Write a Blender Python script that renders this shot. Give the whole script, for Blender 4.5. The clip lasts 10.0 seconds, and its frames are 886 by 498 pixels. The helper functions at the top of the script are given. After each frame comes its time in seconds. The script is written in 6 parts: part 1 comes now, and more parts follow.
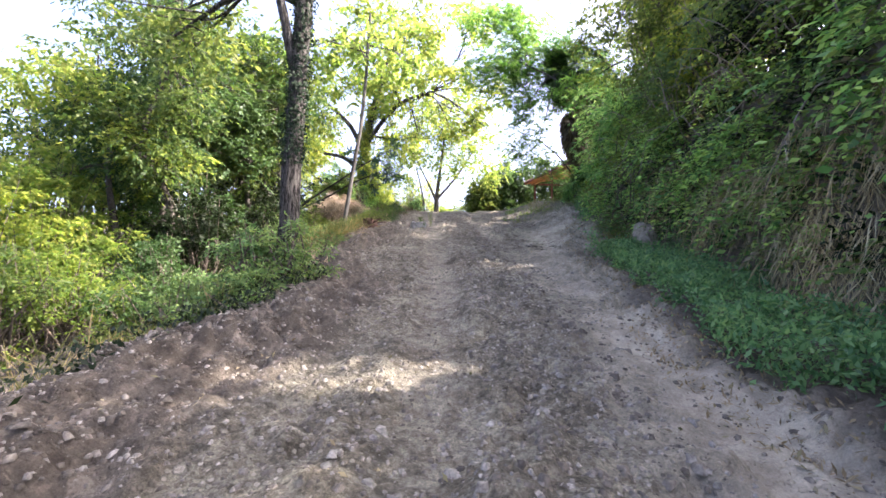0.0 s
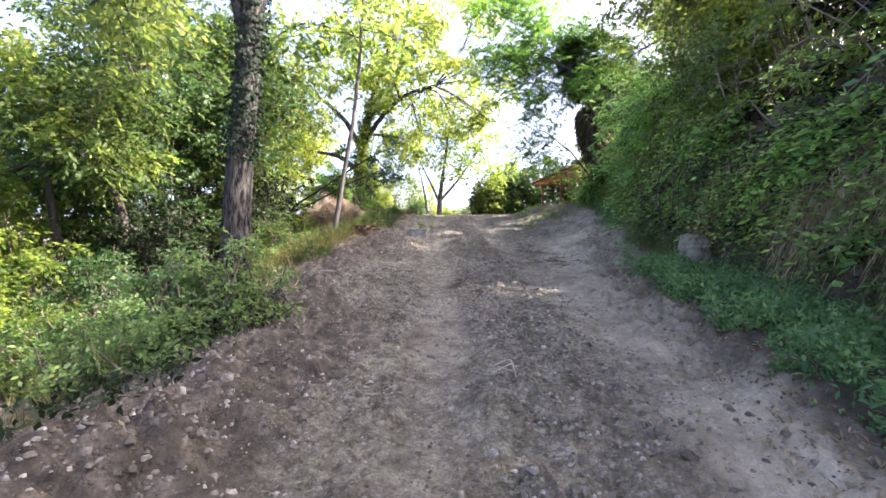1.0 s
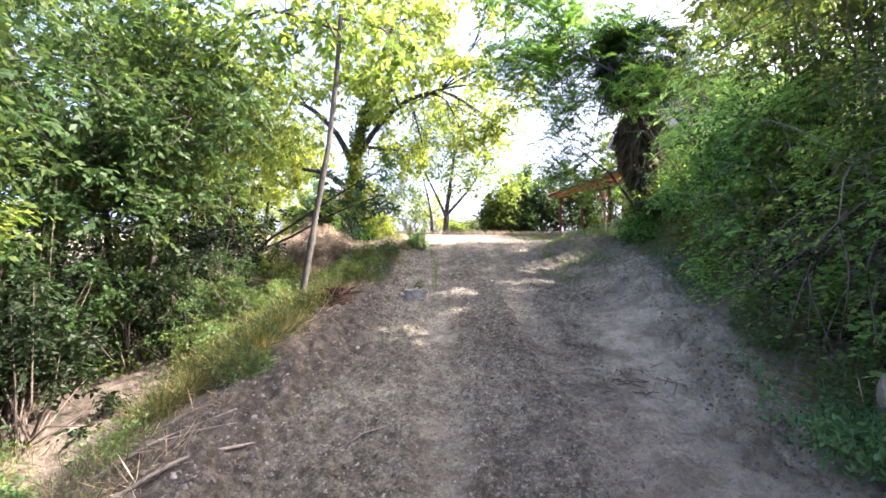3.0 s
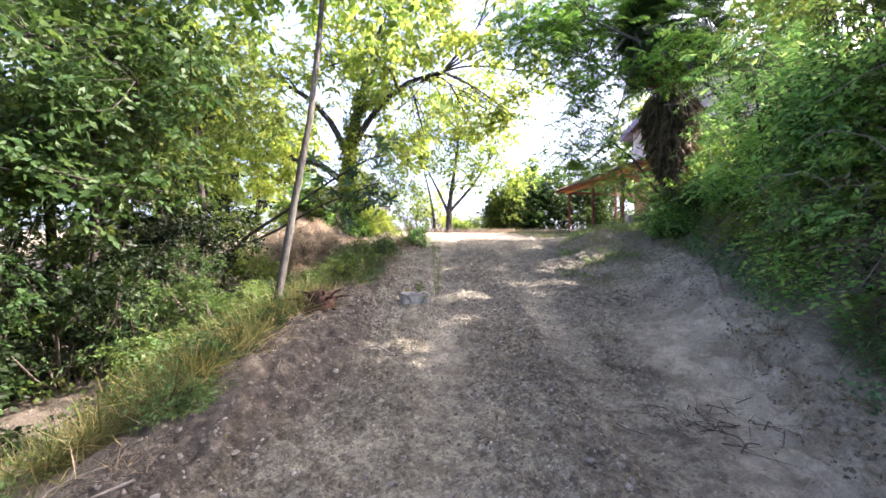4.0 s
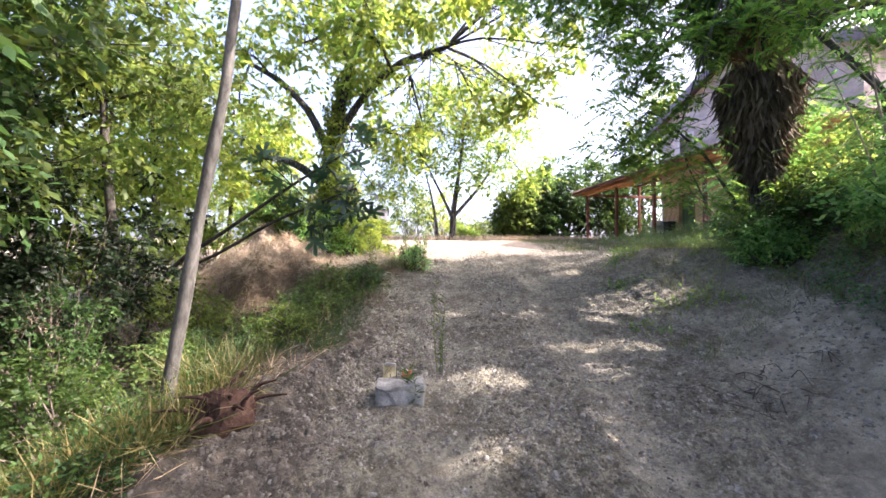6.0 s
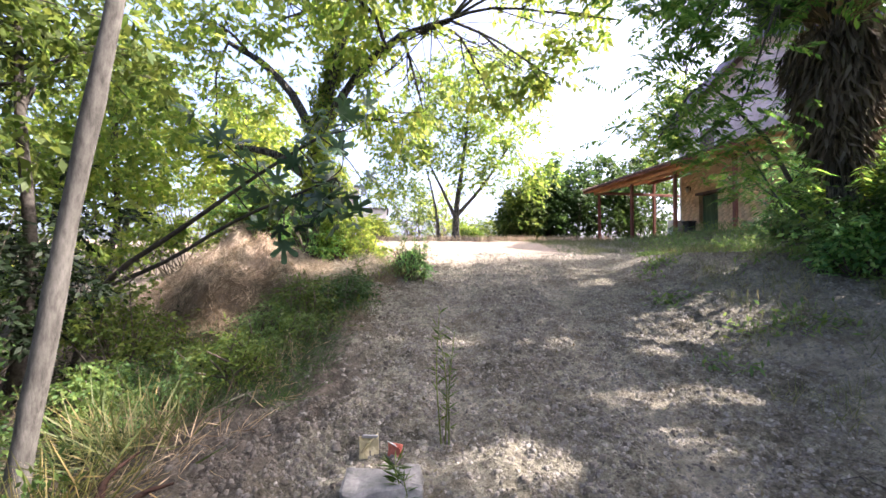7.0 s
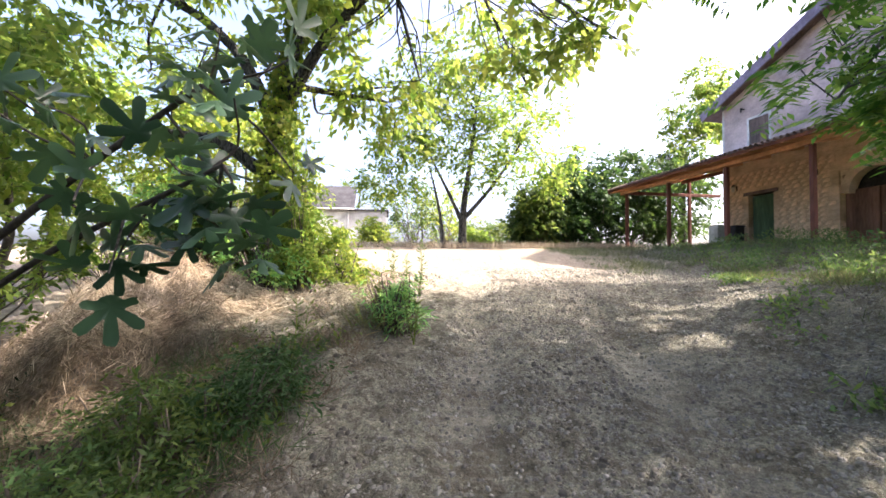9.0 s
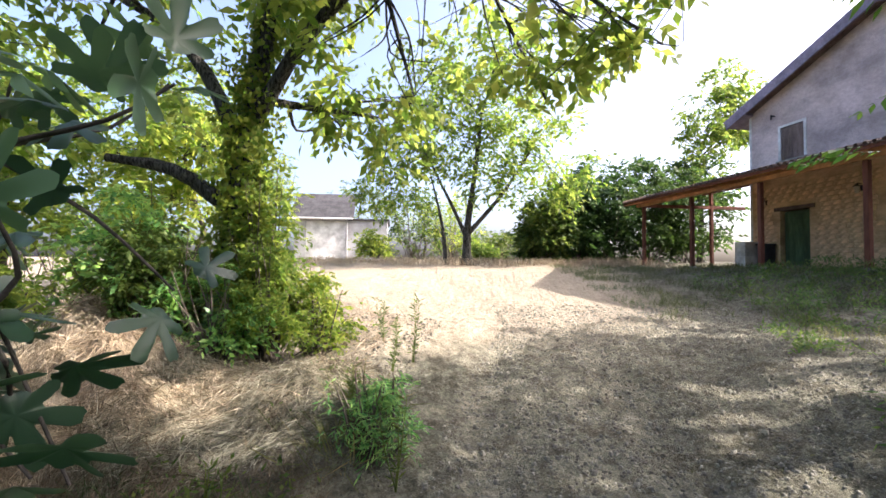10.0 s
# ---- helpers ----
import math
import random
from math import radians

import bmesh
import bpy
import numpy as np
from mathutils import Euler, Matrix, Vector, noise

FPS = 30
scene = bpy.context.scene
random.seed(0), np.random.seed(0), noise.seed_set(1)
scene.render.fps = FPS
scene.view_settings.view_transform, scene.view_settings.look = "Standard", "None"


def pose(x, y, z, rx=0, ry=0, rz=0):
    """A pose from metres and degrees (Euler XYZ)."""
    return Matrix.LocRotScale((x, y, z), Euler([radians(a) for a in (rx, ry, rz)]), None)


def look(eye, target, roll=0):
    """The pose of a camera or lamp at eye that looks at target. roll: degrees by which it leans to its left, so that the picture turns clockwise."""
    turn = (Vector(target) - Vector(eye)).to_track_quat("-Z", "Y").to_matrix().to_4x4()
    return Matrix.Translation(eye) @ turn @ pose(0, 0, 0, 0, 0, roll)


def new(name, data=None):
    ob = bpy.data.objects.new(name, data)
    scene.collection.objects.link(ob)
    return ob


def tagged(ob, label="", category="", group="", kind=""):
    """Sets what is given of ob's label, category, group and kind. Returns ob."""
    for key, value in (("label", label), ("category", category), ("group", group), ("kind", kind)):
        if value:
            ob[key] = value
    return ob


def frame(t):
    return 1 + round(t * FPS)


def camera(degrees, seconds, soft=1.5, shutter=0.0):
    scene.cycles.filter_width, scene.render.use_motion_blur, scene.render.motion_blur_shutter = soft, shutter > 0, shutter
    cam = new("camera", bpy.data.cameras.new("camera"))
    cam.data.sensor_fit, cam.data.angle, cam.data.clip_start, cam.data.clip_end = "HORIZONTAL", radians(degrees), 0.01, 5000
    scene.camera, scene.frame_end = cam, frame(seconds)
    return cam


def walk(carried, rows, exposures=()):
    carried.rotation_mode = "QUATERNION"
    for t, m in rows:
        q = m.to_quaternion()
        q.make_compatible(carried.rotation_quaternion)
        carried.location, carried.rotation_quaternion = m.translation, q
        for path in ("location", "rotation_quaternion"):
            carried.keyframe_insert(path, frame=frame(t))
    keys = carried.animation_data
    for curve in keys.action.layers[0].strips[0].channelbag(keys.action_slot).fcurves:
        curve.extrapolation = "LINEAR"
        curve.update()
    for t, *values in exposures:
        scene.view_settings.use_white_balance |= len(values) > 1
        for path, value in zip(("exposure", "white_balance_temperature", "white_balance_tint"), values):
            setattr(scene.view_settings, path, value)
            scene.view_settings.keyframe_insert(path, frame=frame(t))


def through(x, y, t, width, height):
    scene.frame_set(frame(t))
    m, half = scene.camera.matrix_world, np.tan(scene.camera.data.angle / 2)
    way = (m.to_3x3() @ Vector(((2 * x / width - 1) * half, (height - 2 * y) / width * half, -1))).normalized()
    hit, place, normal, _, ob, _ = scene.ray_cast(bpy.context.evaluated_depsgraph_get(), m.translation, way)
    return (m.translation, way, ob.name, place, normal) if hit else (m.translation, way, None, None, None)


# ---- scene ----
cam = camera(90.0, 10.0, soft=1.6)
# seconds, x, y, z, yaw, pitch, roll
ROWS = [
    (0.0, 0.000, 0.000, 1.050, -0.00, 1.89, -0.43),
    (0.5, 0.011, 0.770, 1.101, 0.24, 1.89, -0.43),
    (1.0, 0.018, 1.552, 1.375, 0.49, 1.89, -0.43),
    (1.5, 0.017, 2.340, 1.799, 0.75, 1.89, -0.45),
    (2.0, 0.012, 3.118, 2.245, 1.01, 1.89, -0.46),
    (2.5, 0.001, 3.876, 2.591, 1.23, 1.90, -0.47),
    (3.0, -0.019, 4.623, 2.781, 1.40, 1.90, -0.46),
    (3.5, -0.054, 5.371, 2.803, 1.54, 1.91, -0.46),
    (4.0, -0.088, 6.117, 2.744, 1.66, 1.91, -0.46),
    (4.5, -0.108, 6.856, 2.716, 1.76, 1.92, -0.46),
    (5.0, -0.128, 7.595, 2.817, 1.85, 1.93, -0.47),
    (5.5, -0.164, 8.344, 3.092, 1.94, 1.92, -0.47),
    (6.0, -0.212, 9.108, 3.375, 2.02, 1.92, -0.47),
    (6.5, -0.261, 9.888, 3.503, 2.10, 1.91, -0.46),
    (7.0, -0.308, 10.674, 3.510, 2.20, 1.90, -0.45),
    (7.5, -0.350, 11.453, 3.485, 2.31, 1.89, -0.44),
    (8.0, -0.380, 12.204, 3.522, 2.46, 1.89, -0.43),
    (8.5, -0.394, 12.915, 3.697, 2.66, 1.89, -0.43),
    (9.0, -0.399, 13.606, 4.000, 2.91, 1.89, -0.44),
    (9.5, -0.404, 14.301, 4.392, 3.18, 1.90, -0.45),
    (10.0, -0.409, 15.000, 4.793, 3.48, 1.90, -0.45),
]
walk(cam, [(t, pose(x, y, z, 90 + pitch, roll, yaw)) for t, x, y, z, yaw, pitch, roll in ROWS],
     exposures=[(0.0, 3.08, 6250, 25), (4.5, 2.98, 6250, 25), (7.5, 2.75, 6150, 24), (9.0, 2.68, 6250, 19), (10.0, 2.22, 6200, 15)])

# ---- world and sun ----
SUN_FROM = Vector((1.0, 0.04, 0.88)).normalized()
world = bpy.data.worlds.new("sky")
world.use_nodes = True
scene.world = world
wt = world.node_tree
sky = wt.nodes.new("ShaderNodeTexSky")
sky.sky_type = "NISHITA"
sky.sun_disc = False
sky.sun_elevation = math.asin(SUN_FROM.z)
sky.sun_rotation = math.atan2(SUN_FROM.x, SUN_FROM.y)
sky.dust_density = 6.0
sky.air_density = 0.6
sky.ozone_density = 0.4
wt.nodes["Background"].inputs["Strength"].default_value = 0.15
wt.links.new(sky.outputs["Color"], wt.nodes["Background"].inputs["Color"])
sun_lamp = bpy.data.lights.new("sun", "SUN")
sun_lamp.energy, sun_lamp.angle, sun_lamp.color = 3.8, radians(0.53), (1.0, 0.90, 0.77)
sun = new("sun", sun_lamp)
sun.matrix_world = look(SUN_FROM * 100, (0, 0, 0))

# ---- materials ----
def material(name, rough=0.9, spec=0.2):
    m = bpy.data.materials.new(name)
    m.use_nodes = True
    b = m.node_tree.nodes["Principled BSDF"]
    b.inputs["Roughness"].default_value = rough
    b.inputs["Specular IOR Level"].default_value = spec
    return m, m.node_tree, b


def node(nt, kind, **inputs):
    n = nt.nodes.new("ShaderNode" + kind)
    for key, value in inputs.items():
        n.inputs[key.replace("_", " ")].default_value = value
    return n


def ramp(nt, fac, stops):
    r = nt.nodes.new("ShaderNodeValToRGB")
    els = r.color_ramp.elements
    while len(els) < len(stops):
        els.new(0.5)
    for e, (p, c) in zip(els, stops):
        e.position, e.color = p, (*c, 1)
    nt.links.new(fac, r.inputs["Fac"])
    return r.outputs["Color"]


def mix(nt, fac, a, b, blend="MIX"):
    n = nt.nodes.new("ShaderNodeMix")
    n.data_type, n.blend_type = "RGBA", blend
    for sock, v in ((n.inputs[0], fac), (n.inputs[6], a), (n.inputs[7], b)):
        if isinstance(v, bpy.types.NodeSocket):
            nt.links.new(v, sock)
        elif isinstance(v, tuple):
            sock.default_value = (*v, 1)
        else:
            sock.default_value = v
    return n.outputs[2]


def place(nt, scale=(1, 1, 1)):
    tc = nt.nodes.new("ShaderNodeTexCoord")
    mp = nt.nodes.new("ShaderNodeMapping")
    mp.inputs["Scale"].default_value = scale
    nt.links.new(tc.outputs["Object"], mp.inputs["Vector"])
    return mp.outputs["Vector"]


def noise_tex(nt, vec, scale, detail=4.0, rough=0.6):
    n = node(nt, "TexNoise", Scale=scale, Detail=detail, Roughness=rough)
    nt.links.new(vec, n.inputs["Vector"])
    return n.outputs["Fac"]


def bump(nt, b, height, strength, distance):
    n = node(nt, "Bump", Strength=strength, Distance=distance)
    nt.links.new(height, n.inputs["Height"])
    nt.links.new(n.outputs["Normal"], b.inputs["Normal"])


def two_scale(name, dark, light, fine=30.0, coarse=2.0, rough=0.9, spec=0.15, scale=(1, 1, 1), depth=0.01, strength=0.6, metal=0.0, island=False, span=(0.3, 0.7)):
    """A surface whose colour varies in grain and in large stains, with fine relief."""
    m, nt, b = material(name, rough, spec)
    v = place(nt, scale)
    f, c = noise_tex(nt, v, fine, 6.0, 0.7), noise_tex(nt, v, coarse, 3.0)
    info = nt.nodes.new("ShaderNodeObjectInfo")
    col = ramp(nt, f, [(span[0], dark), (span[1], light)])
    stain = ramp(nt, c, [(0.35, (0.62, 0.62, 0.62)), (0.65, (1.1, 1.1, 1.1))])
    col = mix(nt, 1.0, col, stain, "MULTIPLY")
    own = ramp(nt, info.outputs["Random"], [(0.0, (0.85, 0.85, 0.85)), (1.0, (1.08, 1.08, 1.08))])
    if island:
        geo = nt.nodes.new("ShaderNodeNewGeometry")
        own = ramp(nt, geo.outputs["Random Per Island"], [(0.0, (0.62, 0.61, 0.6)), (0.7, (0.98, 0.98, 0.98)), (1.0, (1.28, 1.27, 1.25))])
    col = mix(nt, 1.0, col, own, "MULTIPLY")
    nt.links.new(col, b.inputs["Base Color"])
    b.inputs["Metallic"].default_value = metal
    bump(nt, b, f, strength, depth)
    return m


def leaf_material(name, colours, through=0.5, rough=0.55, spec=0.22, gain=1.6):
    """Leaves: a different green for every leaf, with light shining through the blade."""
    m, nt, b = material(name, rough, spec)
    geo = nt.nodes.new("ShaderNodeNewGeometry")
    n = len(colours)
    col = ramp(nt, geo.outputs["Random Per Island"], [(i / (n - 1), c) for i, c in enumerate(colours)])
    big = noise_tex(nt, place(nt), 0.9, 2.0)
    tone = ramp(nt, big, [(0.35, (0.72, 0.78, 0.74)), (0.68, (1.15, 1.1, 0.95))])
    col = mix(nt, 1.0, col, tone, "MULTIPLY")
    info = nt.nodes.new("ShaderNodeObjectInfo")
    own = ramp(nt, info.outputs["Random"], [(0.0, (0.74, 0.84, 0.86)), (0.5, (1.0, 1.0, 1.0)), (1.0, (1.14, 1.08, 0.9))])
    col = mix(nt, 1.0, col, own, "MULTIPLY")
    nt.links.new(col, b.inputs["Base Color"])
    tr = nt.nodes.new("ShaderNodeBsdfTranslucent")
    warm = mix(nt, 1.0, col, (gain * 1.13, gain * 1.0, gain * 0.84), "MULTIPLY")
    nt.links.new(warm, tr.inputs["Color"])
    mixer = nt.nodes.new("ShaderNodeMixShader")
    mixer.inputs["Fac"].default_value = through
    out = nt.nodes["Material Output"]
    nt.links.new(b.outputs[0], mixer.inputs[1])
    nt.links.new(tr.outputs[0], mixer.inputs[2])
    nt.links.new(mixer.outputs[0], out.inputs["Surface"])
    return m


def ground_material():
    """Dusty grey earth with pebbles, streaked along the wheel tracks; dark soil beside it and straw over the yard."""
    m, nt, b = material("earth_and_gravel", 0.95, 0.1)
    v = place(nt)
    along = place(nt, (1.0, 0.16, 1.0))

    def attribute(name):
        n = nt.nodes.new("ShaderNodeAttribute")
        n.attribute_name = name
        return n.outputs["Fac"]

    def grey(lo, hi):
        return [(0.3, (lo,) * 3), (0.7, (hi,) * 3)]

    fine, mid, big = noise_tex(nt, v, 85.0, 8.0, 0.75), noise_tex(nt, v, 7.0, 6.0, 0.65), noise_tex(nt, v, 0.7, 4.0)
    dust = ramp(nt, fine, [(0.3, (0.056, 0.0535, 0.041)), (0.5, (0.124, 0.1195, 0.0925)), (0.7, (0.205, 0.199, 0.155))])
    dust = mix(nt, 1.0, dust, ramp(nt, mid, [(0.36, (0.55, 0.54, 0.52)), (0.5, (0.98, 0.98, 0.97)), (0.64, (1.3, 1.3, 1.28))]), "MULTIPLY")
    dust = mix(nt, 1.0, dust, ramp(nt, noise_tex(nt, along, 3.2, 5.0, 0.6), grey(0.8, 1.16)), "MULTIPLY")
    crumbs = ramp(nt, noise_tex(nt, v, 24.0, 5.0, 0.6), [(0.38, (0.56, 0.55, 0.53)), (0.5, (1.0, 1.0, 1.0)), (0.62, (1.38, 1.37, 1.35))])
    dust = mix(nt, 0.9, dust, crumbs, "MULTIPLY")
    # pebbles pressed into the dust, in gravelly patches
    small, large = node(nt, "TexVoronoi", Scale=34.0), node(nt, "TexVoronoi", Scale=15.0)
    heights = []
    gravelly = ramp(nt, noise_tex(nt, v, 1.5, 6.0, 0.7), [(0.4, (0.15,) * 3), (0.6, (1.0,) * 3)])
    col = dust
    for vor, reach, chance in ((small, 0.42, 0.42), (large, 0.34, 0.62)):
        nt.links.new(v, vor.inputs["Vector"])
        body = ramp(nt, vor.outputs["Distance"], [(reach - 0.08, (1.0,) * 3), (reach + 0.05, (0.0,) * 3)])
        there = ramp(nt, vor.outputs["Color"], [(chance, (0.0,) * 3), (chance + 0.04, (1.0,) * 3)])
        mask = mix(nt, 1.0, mix(nt, 1.0, body, there, "MULTIPLY"), gravelly, "MULTIPLY")
        tint = ramp(nt, vor.outputs["Color"], [(chance, (0.08, 0.0755, 0.061)), (0.72, (0.15, 0.143, 0.117)), (0.9, (0.27, 0.26, 0.218))])
        col = mix(nt, mask, col, tint)
        heights.append(mask)
    lane = ramp(nt, mid, [(0.3, (0.235, 0.219, 0.172)), (0.7, (0.36, 0.337, 0.27))])
    lane = mix(nt, 0.9, lane, ramp(nt, fine, grey(0.7, 1.3)), "MULTIPLY")
    track = mix(nt, attribute("lane"), col, lane)
    track = mix(nt, 1.0, track, ramp(nt, big, [(0.38, (0.84, 0.84, 0.83)), (0.64, (1.14, 1.14, 1.12))]), "MULTIPLY")
    patches = noise_tex(nt, v, 2.3, 6.0, 0.68)
    track = mix(nt, 1.0, track, ramp(nt, patches, [(0.38, (0.74, 0.715, 0.68)), (0.5, (1.0, 1.0, 1.0)), (0.62, (1.2, 1.19, 1.17))]), "MULTIPLY")
    soil = ramp(nt, mid, [(0.3, (0.036, 0.0315, 0.0245)), (0.55, (0.09, 0.08, 0.062)), (0.75, (0.19, 0.171, 0.134))])
    soil = mix(nt, 0.6, soil, ramp(nt, fine, grey(0.6, 1.3)), "MULTIPLY")
    straw = ramp(nt, fine, [(0.3, (0.20, 0.165, 0.12)), (0.7, (0.39, 0.335, 0.26))])
    straw = mix(nt, 1.0, straw, ramp(nt, mid, grey(0.72, 1.1)), "MULTIPLY")
    out = mix(nt, attribute("track"), soil, track)
    out = mix(nt, attribute("straw"), out, straw)
    nt.links.new(out, b.inputs["Base Color"])
    h = fine
    for mask in heights:
        n = nt.nodes.new("ShaderNodeMath")
        n.operation = "ADD"
        nt.links.new(h, n.inputs[0])
        nt.links.new(mask, n.inputs[1])
        h = n.outputs[0]
    bump(nt, b, h, 0.9, 0.024)
    return m


EARTH = ground_material()
STONE = two_scale("grey_stone", (0.09, 0.087, 0.08), (0.22, 0.212, 0.195), 40, 9, 0.9, 0.2)
GRAVEL = two_scale("mixed_gravel", (0.07, 0.067, 0.056), (0.29, 0.279, 0.238), 40, 9, 0.9, 0.2, island=True)
WALL_STONE = two_scale("honey_wall_stone", (0.66, 0.47, 0.30), (0.86, 0.66, 0.45), 12, 3, 0.95, 0.1, depth=0.01)
CLOD = two_scale("earth_clod", (0.062, 0.057, 0.046), (0.165, 0.154, 0.127), 40, 9, 0.95, 0.1, island=True)
BARK = two_scale("grey_bark", (0.018, 0.0175, 0.0155), (0.125, 0.122, 0.108), 30, 2.6, 0.95, 0.1, (1, 1, 0.2), 0.09, 1.0, span=(0.4, 0.6))
PALE_BARK = two_scale("pale_bark", (0.035, 0.034, 0.029), (0.135, 0.132, 0.114), 22, 2.2, 0.9, 0.1, (1, 1, 0.3), 0.015, 0.7)
TWIG = two_scale("twig_bark", (0.05, 0.042, 0.033), (0.15, 0.128, 0.102), 30, 4, 0.9, 0.1)
DRY_TWIG = two_scale("dry_twig", (0.15, 0.13, 0.10), (0.32, 0.285, 0.235), 30, 4, 0.9, 0.1)
# Brighter, yellower leaf copy: sunlight is put into its colour and translucency.
LEAF_YELLOW = leaf_material("sun_painted_leaf", [(0.053, 0.104, 0.018), (0.094, 0.149, 0.025), (0.154, 0.189, 0.043), (0.074, 0.122, 0.03)], 0.6, gain=2.6)
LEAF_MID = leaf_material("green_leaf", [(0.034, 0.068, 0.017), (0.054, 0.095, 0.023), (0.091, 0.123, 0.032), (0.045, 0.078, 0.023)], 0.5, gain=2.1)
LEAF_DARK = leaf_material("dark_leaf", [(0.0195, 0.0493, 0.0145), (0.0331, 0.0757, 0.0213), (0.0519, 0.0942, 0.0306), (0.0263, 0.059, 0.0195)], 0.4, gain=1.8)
# Near-black leaf copy: the shade deep inside the growth is put into its colour.
LEAF_SHADE = leaf_material("painted_shade_leaf", [(0.005, 0.0125, 0.0045), (0.0085, 0.0185, 0.006), (0.0135, 0.0255, 0.0085), (0.006, 0.015, 0.0055)], 0.3, gain=1.5)
BANK_LEAF = leaf_material("bank_leaf", [(0.0426, 0.1129, 0.0392), (0.0981, 0.2383, 0.0764), (0.1791, 0.3274, 0.1032), (0.2409, 0.3688, 0.13)], 0.5, 0.45, 0.35, 2.5)
LEAF_COOL = leaf_material("cool_leaf", [(0.048, 0.1012, 0.0374), (0.078, 0.1495, 0.0528), (0.126, 0.1863, 0.0627), (0.0612, 0.1207, 0.0484)], 0.45, gain=1.9)
LEAF_HEAVEN = leaf_material("feathered_leaf", [(0.035, 0.0975, 0.0196), (0.0625, 0.1475, 0.0299), (0.11, 0.2063, 0.0414), (0.15, 0.2375, 0.0517)], 0.5, 0.5, 0.25, 2.4)
LEAF_FIG = leaf_material("fig_leaf", [(0.016, 0.042, 0.024), (0.026, 0.062, 0.034), (0.044, 0.09, 0.045), (0.02, 0.05, 0.03)], 0.3, 0.34, 0.5, 2.0)
FIG_BARK = two_scale("dark_fig_bark", (0.03, 0.028, 0.024), (0.09, 0.082, 0.07), 24, 3, 0.9, 0.1)
ROTTEN = two_scale("rotten_red_brown_wood", (0.02, 0.013, 0.01), (0.1, 0.06, 0.043), 22, 4, 0.95, 0.1, depth=0.02)
PALE_EARTH = two_scale("pale_bank_earth", (0.2, 0.184, 0.14), (0.42, 0.388, 0.305), 14, 3, 0.95, 0.1, depth=0.06, strength=1.0)
# Ivy coloured near black: the shade on the upper trunk is in it.
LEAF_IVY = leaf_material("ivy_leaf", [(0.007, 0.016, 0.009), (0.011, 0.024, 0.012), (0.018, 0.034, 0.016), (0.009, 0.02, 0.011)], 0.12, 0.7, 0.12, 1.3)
LEAF_DRY = leaf_material("dry_leaf", [(0.12, 0.092, 0.058), (0.20, 0.16, 0.105), (0.28, 0.235, 0.165), (0.10, 0.10, 0.05)], 0.3, 0.8, 0.1, 1.2)
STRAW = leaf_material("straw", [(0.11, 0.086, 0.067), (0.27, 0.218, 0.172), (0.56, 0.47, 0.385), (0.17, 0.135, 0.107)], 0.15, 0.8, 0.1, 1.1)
BANK_STRAW = leaf_material("bank_straw", [(0.25, 0.1875, 0.1125), (0.4, 0.3125, 0.2), (0.575, 0.475, 0.3125), (0.325, 0.25, 0.15)], 0.25, 0.8, 0.1, 1.3)
NETTLE = leaf_material("nettle_leaf", [(0.0368, 0.1008, 0.0441), (0.069, 0.168, 0.0714), (0.115, 0.2296, 0.0945), (0.161, 0.2688, 0.1155)], 0.45, 0.5, 0.3, 2.0)
GRASS = leaf_material("grass_blade", [(0.045, 0.072, 0.022), (0.08, 0.104, 0.034), (0.14, 0.14, 0.06), (0.25, 0.203, 0.12)], 0.4, gain=1.6)
DULL_GRASS = leaf_material("dull_grass_blade", [(0.05, 0.072, 0.036), (0.085, 0.108, 0.055), (0.13, 0.148, 0.082), (0.17, 0.168, 0.105)], 0.35, gain=1.6)
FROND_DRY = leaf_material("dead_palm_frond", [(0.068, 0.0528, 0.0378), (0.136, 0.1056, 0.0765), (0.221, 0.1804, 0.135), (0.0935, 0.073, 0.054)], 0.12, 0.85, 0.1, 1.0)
PLASTER = two_scale("rough_pinkish_plaster", (0.56, 0.455, 0.44), (0.78, 0.66, 0.645), 7, 0.7, 0.95, 0.1, (1, 1, 1.5), 0.06, 1.0)
OCHRE = two_scale("ochre_stone_wall", (0.62, 0.44, 0.28), (0.82, 0.62, 0.42), 8, 0.9, 0.95, 0.1, (1, 1, 2.2), 0.03, 0.8)
MORTAR = two_scale("ochre_mortar", (0.6, 0.44, 0.28), (0.78, 0.6, 0.4), 20, 1.2, 0.95, 0.1)
RED_WOOD = two_scale("red_brown_painted_wood", (0.10, 0.036, 0.026), (0.22, 0.085, 0.055), 14, 2, 0.75, 0.25, (1, 1, 0.2), 0.006, 0.4)
BOARD = two_scale("orange_roof_board", (0.55, 0.27, 0.12), (0.78, 0.45, 0.24), 14, 2, 0.8, 0.2, (0.3, 1, 1), 0.006, 0.4)
TILE = two_scale("weathered_roof_tile", (0.10, 0.075, 0.065), (0.24, 0.175, 0.145), 14, 2, 0.9, 0.15)
FASCIA = two_scale("grey_violet_fascia", (0.19, 0.165, 0.22), (0.31, 0.275, 0.35), 10, 1.5, 0.8, 0.2)
SHUTTER = two_scale("grey_brown_shutter", (0.13, 0.095, 0.085), (0.24, 0.185, 0.17), 18, 3, 0.8, 0.2, (1, 1, 0.2))
GREEN_DOOR = two_scale("dark_green_door", (0.045, 0.085, 0.045), (0.10, 0.16, 0.085), 18, 3, 0.7, 0.25, (1, 1, 0.2))
BROWN_DOOR = two_scale("brown_wooden_door", (0.13, 0.065, 0.04), (0.24, 0.13, 0.085), 16, 3, 0.75, 0.25, (1, 1, 0.2))
